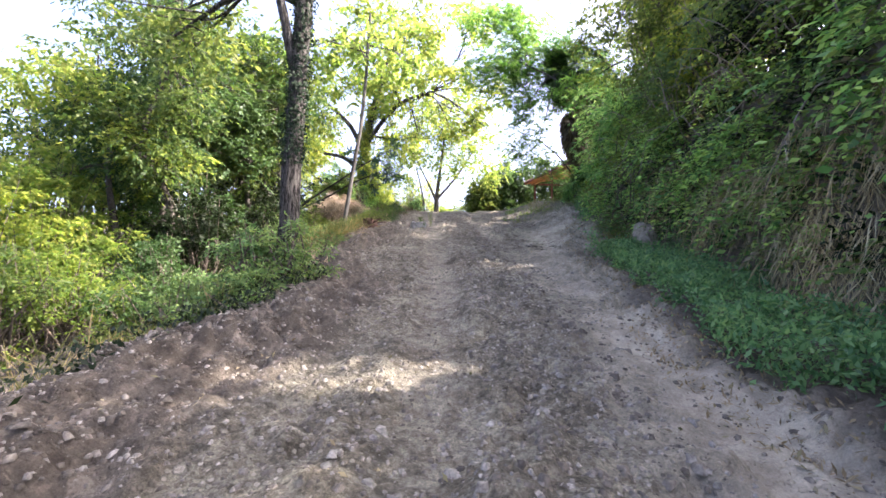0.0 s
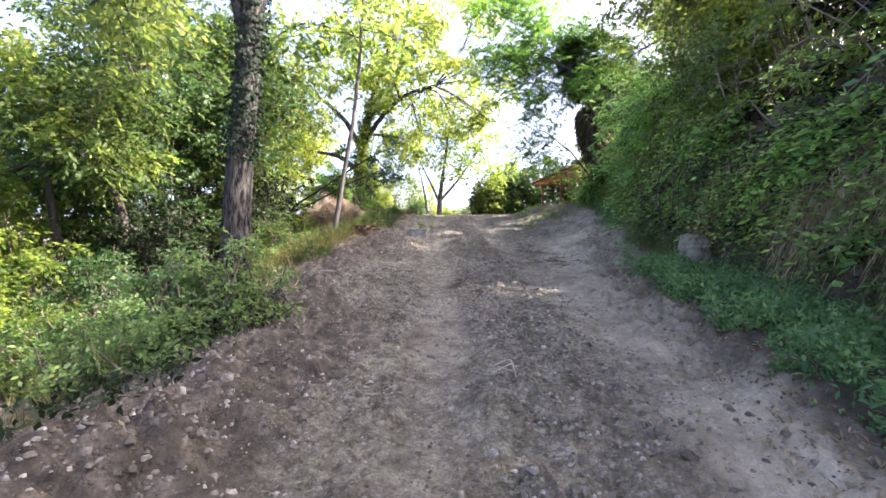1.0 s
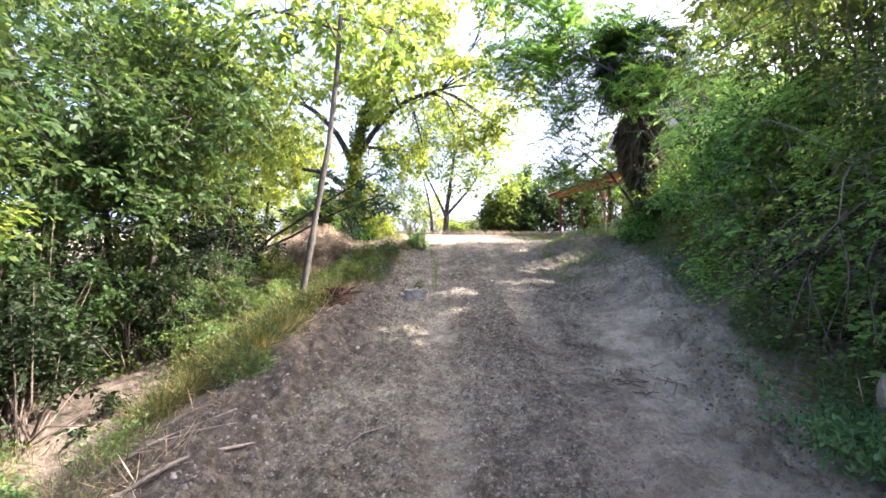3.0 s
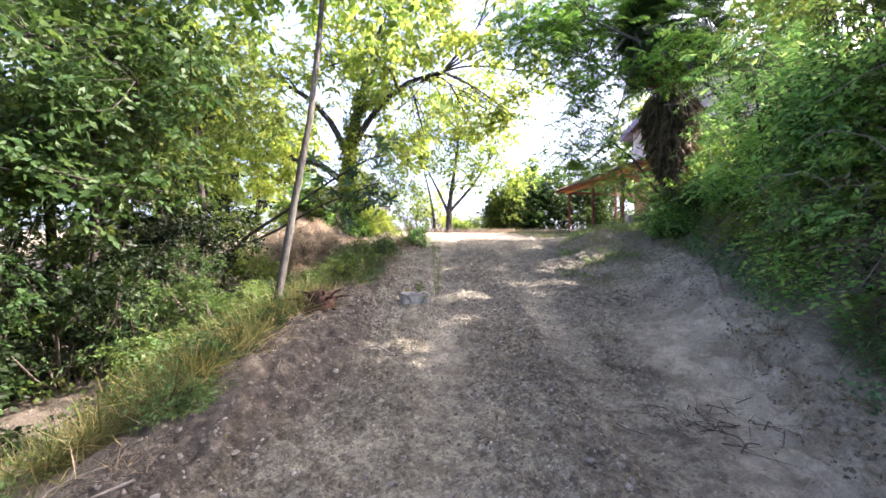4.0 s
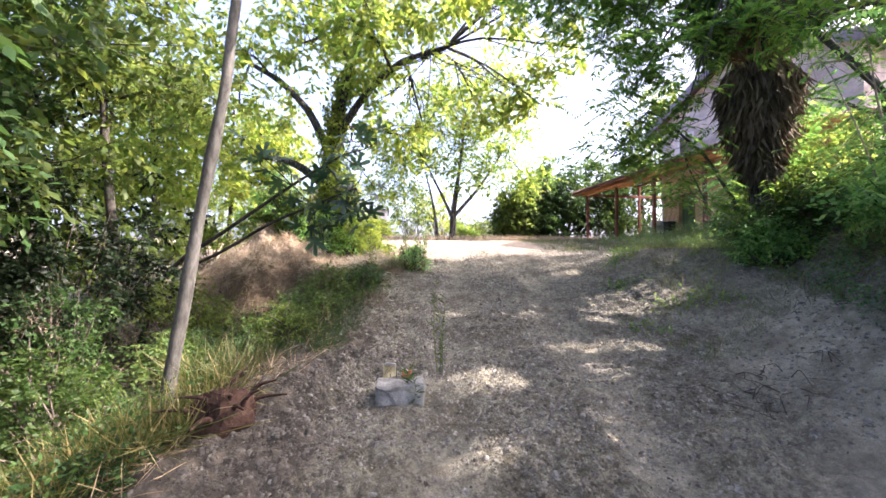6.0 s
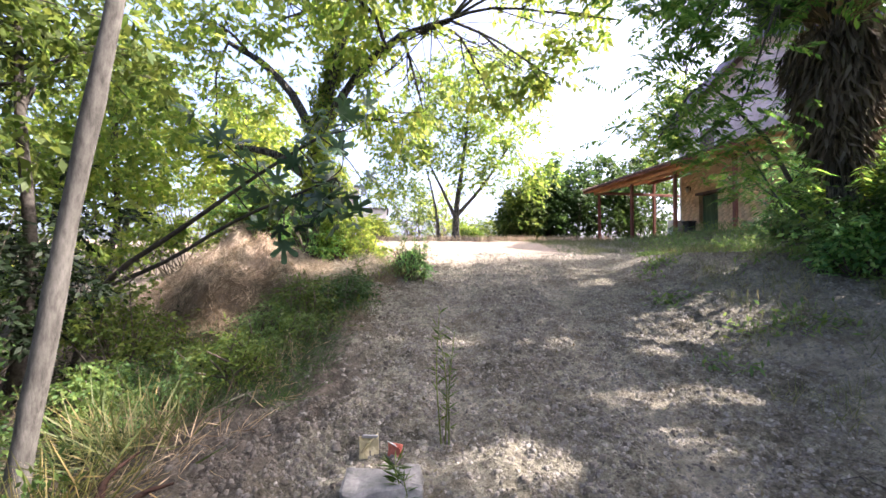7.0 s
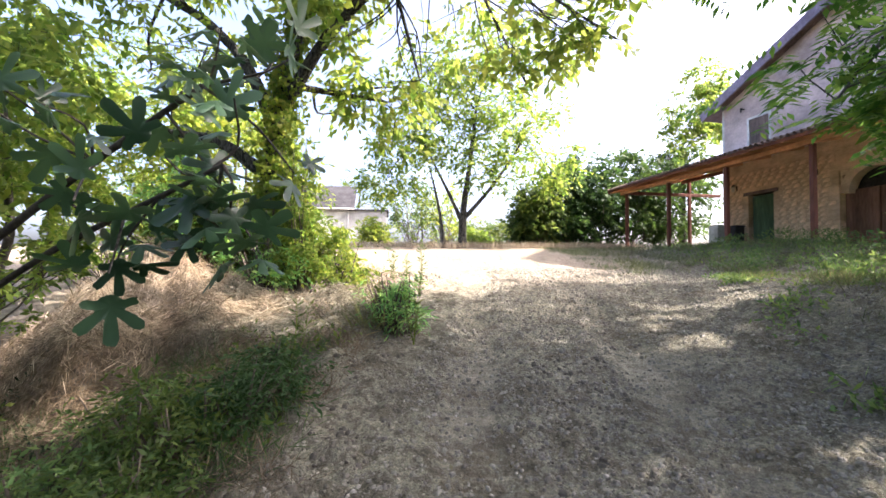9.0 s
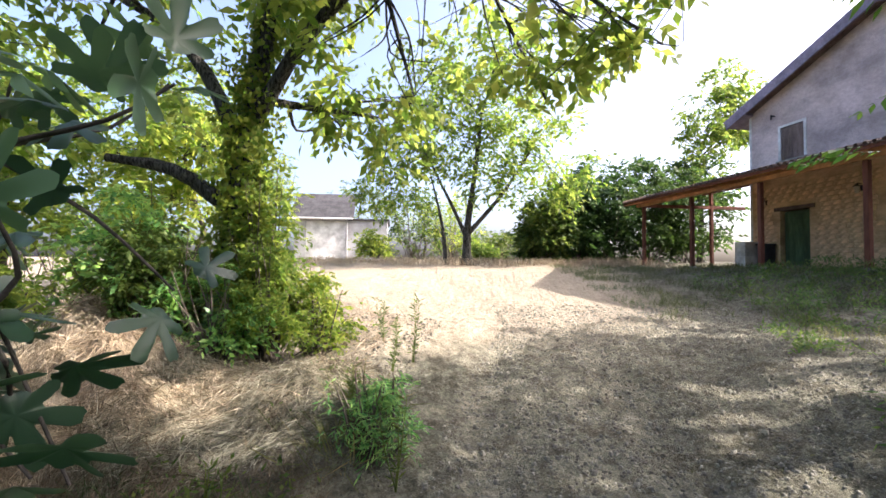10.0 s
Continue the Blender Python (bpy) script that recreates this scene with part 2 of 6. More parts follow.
WHITE = two_scale("white_enamel", (0.66, 0.66, 0.66), (0.80, 0.80, 0.79), 12, 2, 0.6, 0.3, depth=0.002)
CONCRETE = two_scale("grey_concrete", (0.19, 0.19, 0.168), (0.38, 0.38, 0.342), 30, 3, 0.9, 0.2)
GREY_WALL = two_scale("grey_shed_wall", (0.36, 0.36, 0.38), (0.52, 0.52, 0.53), 12, 1, 0.9, 0.1)
DARK_METAL = two_scale("dark_iron", (0.02, 0.02, 0.022), (0.05, 0.05, 0.05), 30, 5, 0.5, 0.4, metal=0.7)
GLASS_PALE = two_scale("lantern_glass", (0.55, 0.5, 0.4), (0.7, 0.65, 0.55), 20, 4, 0.2, 0.5)
SHED_ROOF = two_scale("dark_shed_roof", (0.03, 0.03, 0.034), (0.07, 0.068, 0.072), 10, 2, 0.9, 0.15)
# Near-black colour stands in for the unlit rooms behind the openings.
VOID = two_scale("painted_dark_interior", (0.02, 0.018, 0.016), (0.05, 0.045, 0.04), 10, 2, 0.95, 0.05)
YELLOW = two_scale("faded_yellow_plastic", (0.55, 0.48, 0.24), (0.75, 0.68, 0.42), 20, 4, 0.5, 0.3)
RED = two_scale("faded_red_plastic", (0.42, 0.12, 0.08), (0.6, 0.22, 0.15), 20, 4, 0.5, 0.3)

# ---- mesh helpers ----
def part(name, bm, mat, parent=None, label="", smooth=False):
    me = bpy.data.meshes.new(name)
    bm.to_mesh(me)
    bm.free()
    return link(name, me, mat, parent, label, smooth)


def link(name, me, mat, parent=None, label="", smooth=False):
    if mat and not me.materials:
        me.materials.append(mat)
    if smooth:
        me.polygons.foreach_set("use_smooth", np.ones(len(me.polygons), dtype=bool))
    ob = new(name, me)
    if parent:
        ob.parent = parent
    if label:
        ob["label"] = label
    return ob


def thing(name, label, category, at=(0, 0, 0), rz=0.0, group=""):
    ob = new(name)
    ob.matrix_basis = pose(*at, 0, 0, rz)
    ob.empty_display_size = 0.2
    return tagged(ob, label, category, group)


def box(bm, x0, y0, z0, x1, y1, z1, bevel=0.0, m=None):
    made = bmesh.ops.create_cube(bm, size=1.0)["verts"]
    for v in made:
        v.co = Vector(((x0 + x1) / 2 + v.co.x * (x1 - x0), (y0 + y1) / 2 + v.co.y * (y1 - y0), (z0 + z1) / 2 + v.co.z * (z1 - z0)))
    if bevel:
        edges = list({e for v in made for e in v.link_edges})
        made = bmesh.ops.bevel(bm, geom=edges, offset=bevel, segments=1, affect="EDGES")["verts"]
    if m:
        bmesh.ops.transform(bm, matrix=m, verts=[v for v in made if v.is_valid])
    return bm


def slab(x0, y0, z0, x1, y1, z1, bevel=0.0):
    return box(bmesh.new(), x0, y0, z0, x1, y1, z1, bevel)


def quads(verts, faces):
    """A mesh from an array of corners and an array of quads."""
    me = bpy.data.meshes.new("mesh")
    nf = len(faces)
    me.vertices.add(len(verts))
    me.vertices.foreach_set("co", np.ascontiguousarray(verts, dtype=np.float32).ravel())
    me.loops.add(4 * nf)
    me.loops.foreach_set("vertex_index", np.ascontiguousarray(faces, dtype=np.int32).ravel())
    me.polygons.add(nf)
    me.polygons.foreach_set("loop_start", np.arange(0, 4 * nf, 4, dtype=np.int32))
    me.update(calc_edges=True)
    return me


def unit(a):
    return a / np.maximum(np.linalg.norm(a, axis=1, keepdims=True), 1e-9)


def leaves(rng, at, length, width=0.45, ways=None, up=0.5, spread=1.0, fold=0.25, droop=0.0):
    """One folded four-cornered leaf at every point of at."""
    n = len(at)
    d = rng.normal(size=(n, 3)) * spread
    if ways is not None:
        d = d + ways
    d[:, 2] -= droop
    d = unit(d)
    nor = rng.normal(size=(n, 3))
    nor[:, 2] += up * 2
    side = unit(np.cross(d, nor))
    nor = np.cross(side, d)
    size = (length * rng.uniform(0.6, 1.3, n))[:, None]
    w = size * width * 0.5
    mid = at + d * size * 0.45 - nor * size * fold * 0.25
    v = np.stack([at, mid + side * w + nor * size * fold * 0.3, at + d * size - nor * size * 0.08, mid - side * w + nor * size * fold * 0.3], axis=1)
    return quads(v.reshape(-1, 3), np.arange(4 * n).reshape(n, 4))


def sprigs(rng, centres, per, radius, flat=0.7, each=7, sag=0.35):
    """Leaf places along short drooping twigs round the centres, and the way each leaf points."""
    m = max(1, int(per) // each)
    c = np.repeat(np.asarray(centres, dtype=float), m, axis=0)
    start = c + rng.normal(size=c.shape) * radius * np.array([0.5, 0.5, 0.5 * flat])
    d = unit(rng.normal(size=c.shape) * np.array([1, 1, 0.6]) + np.array([0, 0, -0.1]))
    side = unit(np.cross(d, np.array([[0, 0, 1.0]])) + rng.normal(size=c.shape) * 0.15)
    length = (radius * rng.uniform(0.8, 2.1, len(c)))[:, None, None]
    f = ((np.arange(each) + 0.6) / each)[None, :, None]
    p = start[:, None, :] + d[:, None, :] * f * length + np.array([0, 0, -sag]) * f * f * length
    sign = np.where(np.arange(each) % 2, 1.0, -1.0)[None, :, None]
    w = d[:, None, :] * 0.8 + side[:, None, :] * sign * (1.1 - 0.8 * f) + np.array([0, 0, -0.25])
    return p.reshape(-1, 3), w.reshape(-1, 3) * 2.0


def shell(rng, n, centre, size, lower=-0.5, inner=0.55):
    """Clump centres towards the outside of an ellipsoid, thinned by a large noise, so that the outline is uneven."""
    out = []
    tries = 0
    while len(out) < n and tries < 60 * n:
        tries += 1
        p = rng.normal(size=3)
        p /= np.linalg.norm(p)
        if p[2] < lower:
            continue
        r = inner + (1.12 - inner) * rng.random() ** 0.6
        q = np.array(centre) + p * r * np.array(size)
        lump = noise.noise(Vector(q * 0.8))
        if lump < -0.12 and rng.random() < 0.75:
            continue
        out.append(q + p * lump * 0.35 * np.array(size))
    return np.array(out)


# Openings in the trees through which the sun reaches the ground: x, y, height and half widths of the sunlit spot.
SUN_SPOTS = [(-1.55, 2.25, 0.3, 0.45, 0.08), (-0.2, 3.0, 0.4, 0.4, 0.08), (-0.85, 2.7, 0.35, 0.75, 0.2), (0.95, 7.25, 1.0, 0.8, 0.4), (-0.75, 11.5, 1.8, 0.6, 0.2), (0.0, 12.4, 2.0, 0.35, 0.16), (0.05, 13.6, 2.2, 0.5, 0.24),
             (1.4, 14.55, 2.4, 0.95, 0.17), (2.2, 15.75, 2.65, 0.55, 0.2), (0.7, 15.65, 2.62, 0.5, 0.16), (-0.5, 15.7, 2.64, 0.42, 0.2), (0.65, 16.55, 2.8, 0.3, 0.15),
             (0.22, 18.4, 3.19, 0.32, 0.2), (-0.75, 16.45, 2.83, 0.18, 0.12), (1.75, 15.4, 2.62, 0.3, 0.14), (1.97, 19.3, 3.3, 0.45, 0.2), (2.0, 18.46, 3.2, 0.25, 0.13),
             (2.23, 20.16, 3.41, 0.42, 0.14), (-1.15, 15.6, 2.6, 0.25, 0.12), (-1.05, 13.6, 2.15, 0.25, 0.14), (2.13, 8.55, 1.25, 0.2, 0.1), (1.28, 14.0, 2.24, 0.3, 0.16), (3.1, 19.8, 3.5, 0.3, 0.18),
             (-4.9, 19.9, 4.1, 1.5, 0.8), (-3.5, 21.4, 5.2, 0.8, 0.7), (-3.2, 21.3, 3.9, 0.8, 0.6), (-3.3, 19.6, 3.35, 0.7, 0.4), (-2.1, 20.6, 3.4, 0.9, 0.6), (-3.1, 19.0, 3.1, 0.3, 0.2), (-4.4, 17.75, 2.4, 0.6, 0.35), (-2.35, 18.5, 3.1, 0.4, 0.3), (-3.1, 21.4, 6.6, 0.8, 0.7), (-2.9, 21.3, 4.6, 0.8, 0.7), (-5.6, 10.2, 0.6, 0.7, 0.8), (-4.6, 11.35, 0.75, 0.6, 0.4), (-3.1, 8.0, 0.85, 0.4, 0.15), (-0.9, 21.6, 3.6, 1.3, 0.6), (-1.0, 22.8, 3.75, 1.5, 0.7), (0.3, 23.8, 3.85, 1.2, 0.6), (-2.0, 21.2, 3.5, 0.9, 0.5), (-2.2, 19.8, 3.35, 0.7, 0.4), (-1.9, 20.2, 3.45, 0.8, 0.5)]


def shading(points):
    """False for points that stand between the sun and one of the openings' sunlit spots."""
    p = np.asarray(points, dtype=float)
    s = np.array(SUN_FROM)
    keep = np.ones(len(p), dtype=bool)
    for x, y, z, rx, ry in SUN_SPOTS:
        k = (p[:, 2] - z) / s[2]
        u, v = (p[:, 0] - s[0] * k - x) / (rx + 0.07), (p[:, 1] - s[1] * k - y) / (ry + 0.07)
        edge = 0.3 * np.sin(p[:, 2] * 5 + p[:, 1] * 7) + 0.2 * np.sin(p[:, 2] * 13 + p[:, 0] * 3)
        keep &= (u * u + v * v > 1 + edge) | (p[:, 0] < x + 0.8)
    return keep


def tubes(lines, sides=6):
    """Tapered tubes along lines of (points, radii), in one mesh."""
    vs, fs = [], []
    ring = np.linspace(0, 2 * math.pi, sides, endpoint=False)
    start = 0
    for pts, rad in lines:
        pts = np.array(pts, dtype=float)
        k = len(pts)
        tan = np.gradient(pts, axis=0)
        tan = unit(tan)
        ref = np.where(np.abs(tan[:, 2:3]) > 0.85, np.array([[1.0, 0, 0]]), np.array([[0, 0, 1.0]]))
        a = unit(np.cross(tan, ref))
        b = np.cross(tan, a)
        r = np.array(rad, dtype=float)[:, None, None]
        v = pts[:, None, :] + r * (np.cos(ring)[None, :, None] * a[:, None, :] + np.sin(ring)[None, :, None] * b[:, None, :])
        vs.append(v.reshape(-1, 3))
        i, j = np.meshgrid(np.arange(k - 1), np.arange(sides), indexing="ij")
        nj = (j + 1) % sides
        f = np.stack([i * sides + j, i * sides + nj, (i + 1) * sides + nj, (i + 1) * sides + j], axis=-1).reshape(-1, 4)
        fs.append(f + start)
        start += k * sides
    return quads(np.concatenate(vs), np.concatenate(fs))


# ---- the ground ----
Z_Y = np.array([-60, -20, 0, 4, 8, 11, 13, 16, 19, 22, 25, 28, 32, 36, 44, 60, 120, 900.0])
Z_Z = np.array([-9, -3.0, 0.0, 0.55, 1.14, 1.66, 2.08, 2.74, 3.30, 3.62, 3.86, 4.18, 4.55, 4.80, 5.05, 5.2, 4.0, 0.0])
YF = np.linspace(-60, 900, 9601)
ZF = np.convolve(np.pad(np.interp(YF, Z_Y, Z_Z), 15, mode="edge"), np.ones(31) / 31, mode="valid")


def smooth(a, b, x):
    t = np.clip((x - a) / (b - a), 0, 1)
    return t * t * (3 - 2 * t)


def left_edge(y):
    return np.interp(y, [-20, 2, 5, 9, 11, 14.5, 17, 20, 23, 26, 30, 36], [-2.0, -2.0, -1.5, -2.1, -2.1, -1.7, -1.6, -1.9, -1.6, -3.5, -6.0, -9.0])


def right_edge(y):
    return np.interp(y, [-20, 0, 3, 8, 11, 14, 17, 20, 25, 40], [1.75, 1.75, 1.8, 2.7, 3.3, 4.1, 5.0, 6.0, 8.0, 12.0])


def bank_toe(y):
    return np.interp(y, [-20, 6, 9, 12, 14], [1.5, 1.5, 1.1, 0.6, 0.25])


def bank_height(y):
    return np.interp(y, [-20, 0, 5, 7, 9.5, 12, 14, 17, 20, 25], [3.4, 3.4, 2.9, 2.6, 2.3, 1.5, 0.8, 0.7, 0.5, 0.0])


def wave(x, y, f, seed):
    """Cheap smooth unevenness."""
    s = 0
    for i in range(5):
        a = seed * 1.7 + i * 2.39
        k = f * (1 + 0.37 * i)
        s = s + np.sin((x * np.cos(a) + y * np.sin(a)) * k + seed * (i + 1)) / (i + 1.6)
    return s / 2


MOUND = (-5.0, 19.9)
LATTICE = np.random.default_rng(9).normal(size=(256, 256))


def lumps(x, y, cell, seed):
    """Smooth value noise on a lattice of the given cell, for clods and hollows."""
    u, v = x / cell + seed * 17.3, y / cell + seed * 9.1
    i, j = np.floor(u).astype(int), np.floor(v).astype(int)
    f, g = u - i, v - j
    f, g = f * f * (3 - 2 * f), g * g * (3 - 2 * g)
    a = LATTICE[i % 256, j % 256] * (1 - f) + LATTICE[(i + 1) % 256, j % 256] * f
    b = LATTICE[i % 256, (j + 1) % 256] * (1 - f) + LATTICE[(i + 1) % 256, (j + 1) % 256] * f
    return a * (1 - g) + b * g


def lane_mask(x, y):
    w = 0.15 * np.sin(y * 0.3)
    return (np.exp(-((x - w + 0.2) / 0.24) ** 4) + np.exp(-((x - w - 1.35) / 0.26) ** 4)) * smooth(25, 20, y)


def height(x, y):
    x, y = np.asarray(x, dtype=float), np.asarray(y, dtype=float)
    z = np.interp(y, YF, ZF)
    le, re, bh = left_edge(y), right_edge(y), bank_height(y)
    out = le - x
    falls = np.interp(y, [-20, 10, 18, 22, 27, 34], [1.0, 1.0, 0.75, 0.5, 0.15, 0.0])
    z = z - falls * (0.9 * smooth(0.1, 2.4, out) + 0.16 * np.clip(out - 1.8, 0, 14))
    z = z + 0.07 * np.exp(-((out + 0.1) / 0.35) ** 2) * falls
    toe = bank_toe(y)
    inn = x - re - toe
    z = z + bh * smooth(-0.1, 0.72, inn) + np.minimum(0.12 * bh, 0.35) * np.clip(inn - 1.0, 0, 6)
    z = z + 0.5 * smooth(2.2, 4.4, x) * smooth(8.5, 11.5, y) * smooth(24, 18, y)
    dx, dy = (x - MOUND[0]) / 1.5, (y - MOUND[1]) / 1.25
    z = z + 1.25 * np.exp(-(dx * dx + dy * dy)) * (1 + 0.25 * wave(x, y, 3.1, 4) + 0.22 * lumps(x, y, 0.45, 5) + 0.08 * lumps(x, y, 0.16, 6))
    for hx, hy, hr, hh in ((-4.6, 18.3, 0.5, 0.34), (-3.8, 19.0, 0.55, 0.3), (-3.0, 18.5, 0.4, 0.16), (-2.3, 19.9, 0.4, 0.14), (-5.5, 18.6, 0.6, 0.25)):
        z = z + hh * np.exp(-((x - hx) ** 2 + (y - hy) ** 2) / hr ** 2) * (1 + 0.3 * lumps(x, y, 0.2, 8))
    z = z + np.clip(4.70 - z, -0.3, 1.6) * smooth(5.0, 9.0, x) * smooth(21, 27.5, y) * smooth(37, 33, y)
    near = np.exp(-np.clip(np.hypot(x, y - 14) - 24, 0, 100) / 8)
    z = z + near * (0.05 * wave(x, y, 1.1, 1) + 0.03 * wave(x, y, 3.7, 2) + 0.012 * wave(x, y, 11, 3))
    rut = lane_mask(x, y)
    clod = 0.024 * lumps(x, y, 0.55, 1) + 0.02 * lumps(x, y, 0.21, 2) + 0.017 * lumps(x, y, 0.10, 3) + 0.011 * lumps(x, y, 0.055, 4)
    shoulder = np.exp(-((x - le - 0.25) / 0.5) ** 2) + np.exp(-((x - re + 0.2) / 0.4) ** 2)
    z = z + near * clod * np.interp(y, [12, 17], [1.0, 0.45]) * (1 + 1.1 * shoulder) * (1 - 0.75 * np.clip(rut, 0, 1)) * (np.abs(x) < 30)
    tread = 0.016 * np.sin(y * 46 + 6 * np.abs(x - 0.3)) * np.clip(rut, 0, 1) * smooth(13, 15, y) * smooth(22, 20, y)
    return z - 0.05 * rut + tread


def steps(*runs):
    xs = [np.arange(a, b, s) for a, b, s in runs]
    return np.unique(np.round(np.concatenate(xs), 4))


gx = steps((-900, -100, 100), (-100, -20, 8), (-20, -6, 0.5), (-6, -2.7, 0.1), (-2.7, 4.2, 0.032), (4.2, 5.5, 0.06), (5.5, 10, 0.2), (10, 20, 1), (20, 100, 8), (100, 901, 100))
gy = steps((-60, -6, 6), (-6, 0, 0.5), (0, 1.6, 0.06), (1.6, 22, 0.032), (22, 24, 0.06), (24, 46, 0.25), (46, 100, 3), (100, 900, 100))
GX, GY = np.meshgrid(gx, gy, indexing="xy")
GZ = height(GX, GY)
rough = np.random.default_rng(3).normal(size=GZ.shape) * 0.0045
GZ = GZ + rough * (np.abs(GX) < 8) * (GY > -1) * (GY < 40)
ny, nx = GZ.shape
ii, jj = np.meshgrid(np.arange(ny - 1), np.arange(nx - 1), indexing="ij")
gf = np.stack([ii * nx + jj, ii * nx + jj + 1, (ii + 1) * nx + jj + 1, (ii + 1) * nx + jj], axis=-1).reshape(-1, 4)
gm = quads(np.stack([GX, GY, GZ], axis=-1).reshape(-1, 3), gf)
jag = 0.25 * wave(GX, GY, 4.0, 5)
inside = smooth(-0.25, 0.15, GX - left_edge(GY) - 0.95 * smooth(8, 5.5, GY) - 0.45 * smooth(6, 8.5, GY) * smooth(16.5, 14.5, GY) - 0.45 * smooth(9, 10, GY) * smooth(13, 12, GY) + jag) * smooth(-0.3, 0.2, right_edge(GY) + 1.05 * smooth(7, 10, GY) - GX + jag)
attr = gm.attributes.new("track", "FLOAT", "POINT")
attr.data.foreach_set("value", inside.astype(np.float32).ravel())
mound_d = np.hypot((GX - MOUND[0]) / 2.2, (GY - MOUND[1]) / 2.0)
straw_m = np.clip(1.2 - mound_d + jag, 0, 1) + smooth(20.6, 23.2, GY + 2 * jag - 0.5 * np.clip(GX, -2, 6)) * smooth(52, 40, GY) * smooth(5.0, 2.5, GX + jag - 0.1 * (GY - 25)) * 0.85
bank_in = GX - right_edge(GY) - bank_toe(GY)
straw_m = straw_m + 0.3 * smooth(-0.3, 0.0, bank_in + jag) * smooth(1.3, 0.9, bank_in) * smooth(14, 12, GY) * np.clip(0.7 + 0.8 * wave(GX, GY, 2.2, 8), 0, 1)
straw_m = straw_m + 0.45 * smooth(-6.8, -5.8, GX) * smooth(-3.6, -4.1, GX + 0.5 * jag) * smooth(8.0, 9.2, GY) * smooth(13.2, 12.0, GY) * np.clip(0.85 + wave(GX, GY, 1.8, 6), 0, 1)
straw_m = straw_m + 0.3 * smooth(-5.6, -5.0, GX) * smooth(-2.7, -3.1, GX + 0.5 * jag) * smooth(7.0, 7.6, GY) * smooth(10.6, 9.8, GY) * np.clip(0.8 + wave(GX, GY, 2.4, 11), 0, 1)
smooth_side = 0.95 * np.exp(-((GX - 0.7 * right_edge(GY) - 0.65) / 0.95) ** 4) * smooth(-2, 1, GY) * smooth(17, 14, GY)
attr = gm.attributes.new("lane", "FLOAT", "POINT")
attr.data.foreach_set("value", np.clip(np.clip(lane_mask(GX, GY) * (0.6 + 0.8 * wave(GX, GY, 1.6, 7)), 0, 1) * 0.4 + smooth_side * (0.65 + 0.6 * wave(GX, GY, 2.6, 9)) + 0.16 * smooth(15, 17.5, GY) * smooth(25, 22, GY) * inside * np.clip(0.8 + wave(GX, GY, 1.9, 13), 0, 1.3), 0, 1).astype(np.float32).ravel())
attr = gm.attributes.new("straw", "FLOAT", "POINT")
attr.data.foreach_set("value", np.clip(straw_m, 0, 1).astype(np.float32).ravel())
ground = link("ground", gm, EARTH, smooth=True)
tagged(ground, "sloping dirt and gravel farm track between earth banks", "ground", kind="structure")


def on_ground(x, y):
    return float(height(x, y))

# ---- farmhouse with porch ----
house = thing("farmhouse", "two-storey stone farmhouse with pinkish plaster, ochre ground floor and timber porch", "house", (7.25, 35.0, 4.75), 12.0)
WX, YC, YN, YR, XB = 3.0, -2.46, -12.3, -7.38, 12.0


def wall_with_holes(x0, x1, y0, y1, z0, z1, holes):
    """A wall across x0..x1, built of blocks round rectangular openings (y0, y1, z0, z1)."""
    ys = sorted({y0, y1, *[h[0] for h in holes], *[h[1] for h in holes]})
    zs = sorted({z0, z1, *[h[2] for h in holes], *[h[3] for h in holes]})
    bm = bmesh.new()
    for a, b in zip(ys, ys[1:]):
        for c, d in zip(zs, zs[1:]):
            my, mz = (a + b) / 2, (c + d) / 2
            if not any(h[0] < my < h[1] and h[2] < mz < h[3] for h in holes):
                box(bm, x0, a, c, x1, b, d)
    bmesh.ops.remove_doubles(bm, verts=bm.verts, dist=0.001)
    return bm


DOOR, ARCH, WIN, WIN2 = (-4.87, -3.73, -0.3, 2.07), (-9.3, -7.25, -0.3, 2.35), (-4.72, -3.83, 3.9, 5.12), (-9.3, -8.4, 3.9, 5.12)
wall_low = part("wall", wall_with_holes(WX, WX + 0.5, YN, YC, -1.0, 3.45, [DOOR, ARCH]), OCHRE, house, "ochre rubble stone ground-floor wall")
part("wall", wall_with_holes(WX, WX + 0.5, YN, YC, 3.45, 6.0, [WIN, WIN2]), PLASTER, house, "pinkish grey plastered upper wall")
bm = bmesh.new()
tri = [(YC, 6.0), (YN, 6.0), (YR, 7.85)]
a = [bm.verts.new((WX, y, z)) for y, z in tri]
b = [bm.verts.new((WX + 0.5, y, z)) for y, z in tri]
bm.faces.new(a), bm.faces.new(b[::-1])
for i in range(3):
    bm.faces.new((a[i], b[i], b[(i + 1) % 3], a[(i + 1) % 3]))
bmesh.ops.recalc_face_normals(bm, faces=bm.faces)
part("gable", bm, PLASTER, house, "pinkish grey plastered gable")
part("wall", slab(WX + 0.5, YC - 0.5, -1.0, XB, YC, 6.0), PLASTER, house)
part("wall", slab(WX + 0.5, YN, -1.0, XB, YN + 0.5, 6.0), PLASTER, house)
part("wall", slab(XB, YN, -1.0, XB + 0.5, YC, 6.0), PLASTER, house)
part("floor", slab(WX + 0.5, YN + 0.5, 3.2, XB, YC - 0.5, 3.4), VOID, house, "dark upper floor")
part("quoin_strip", slab(WX - 0.012, YC - 0.10, 0.0, WX + 0.1, YC + 0.008, 6.0, 0.005), WHITE, house, "pale corner strip")
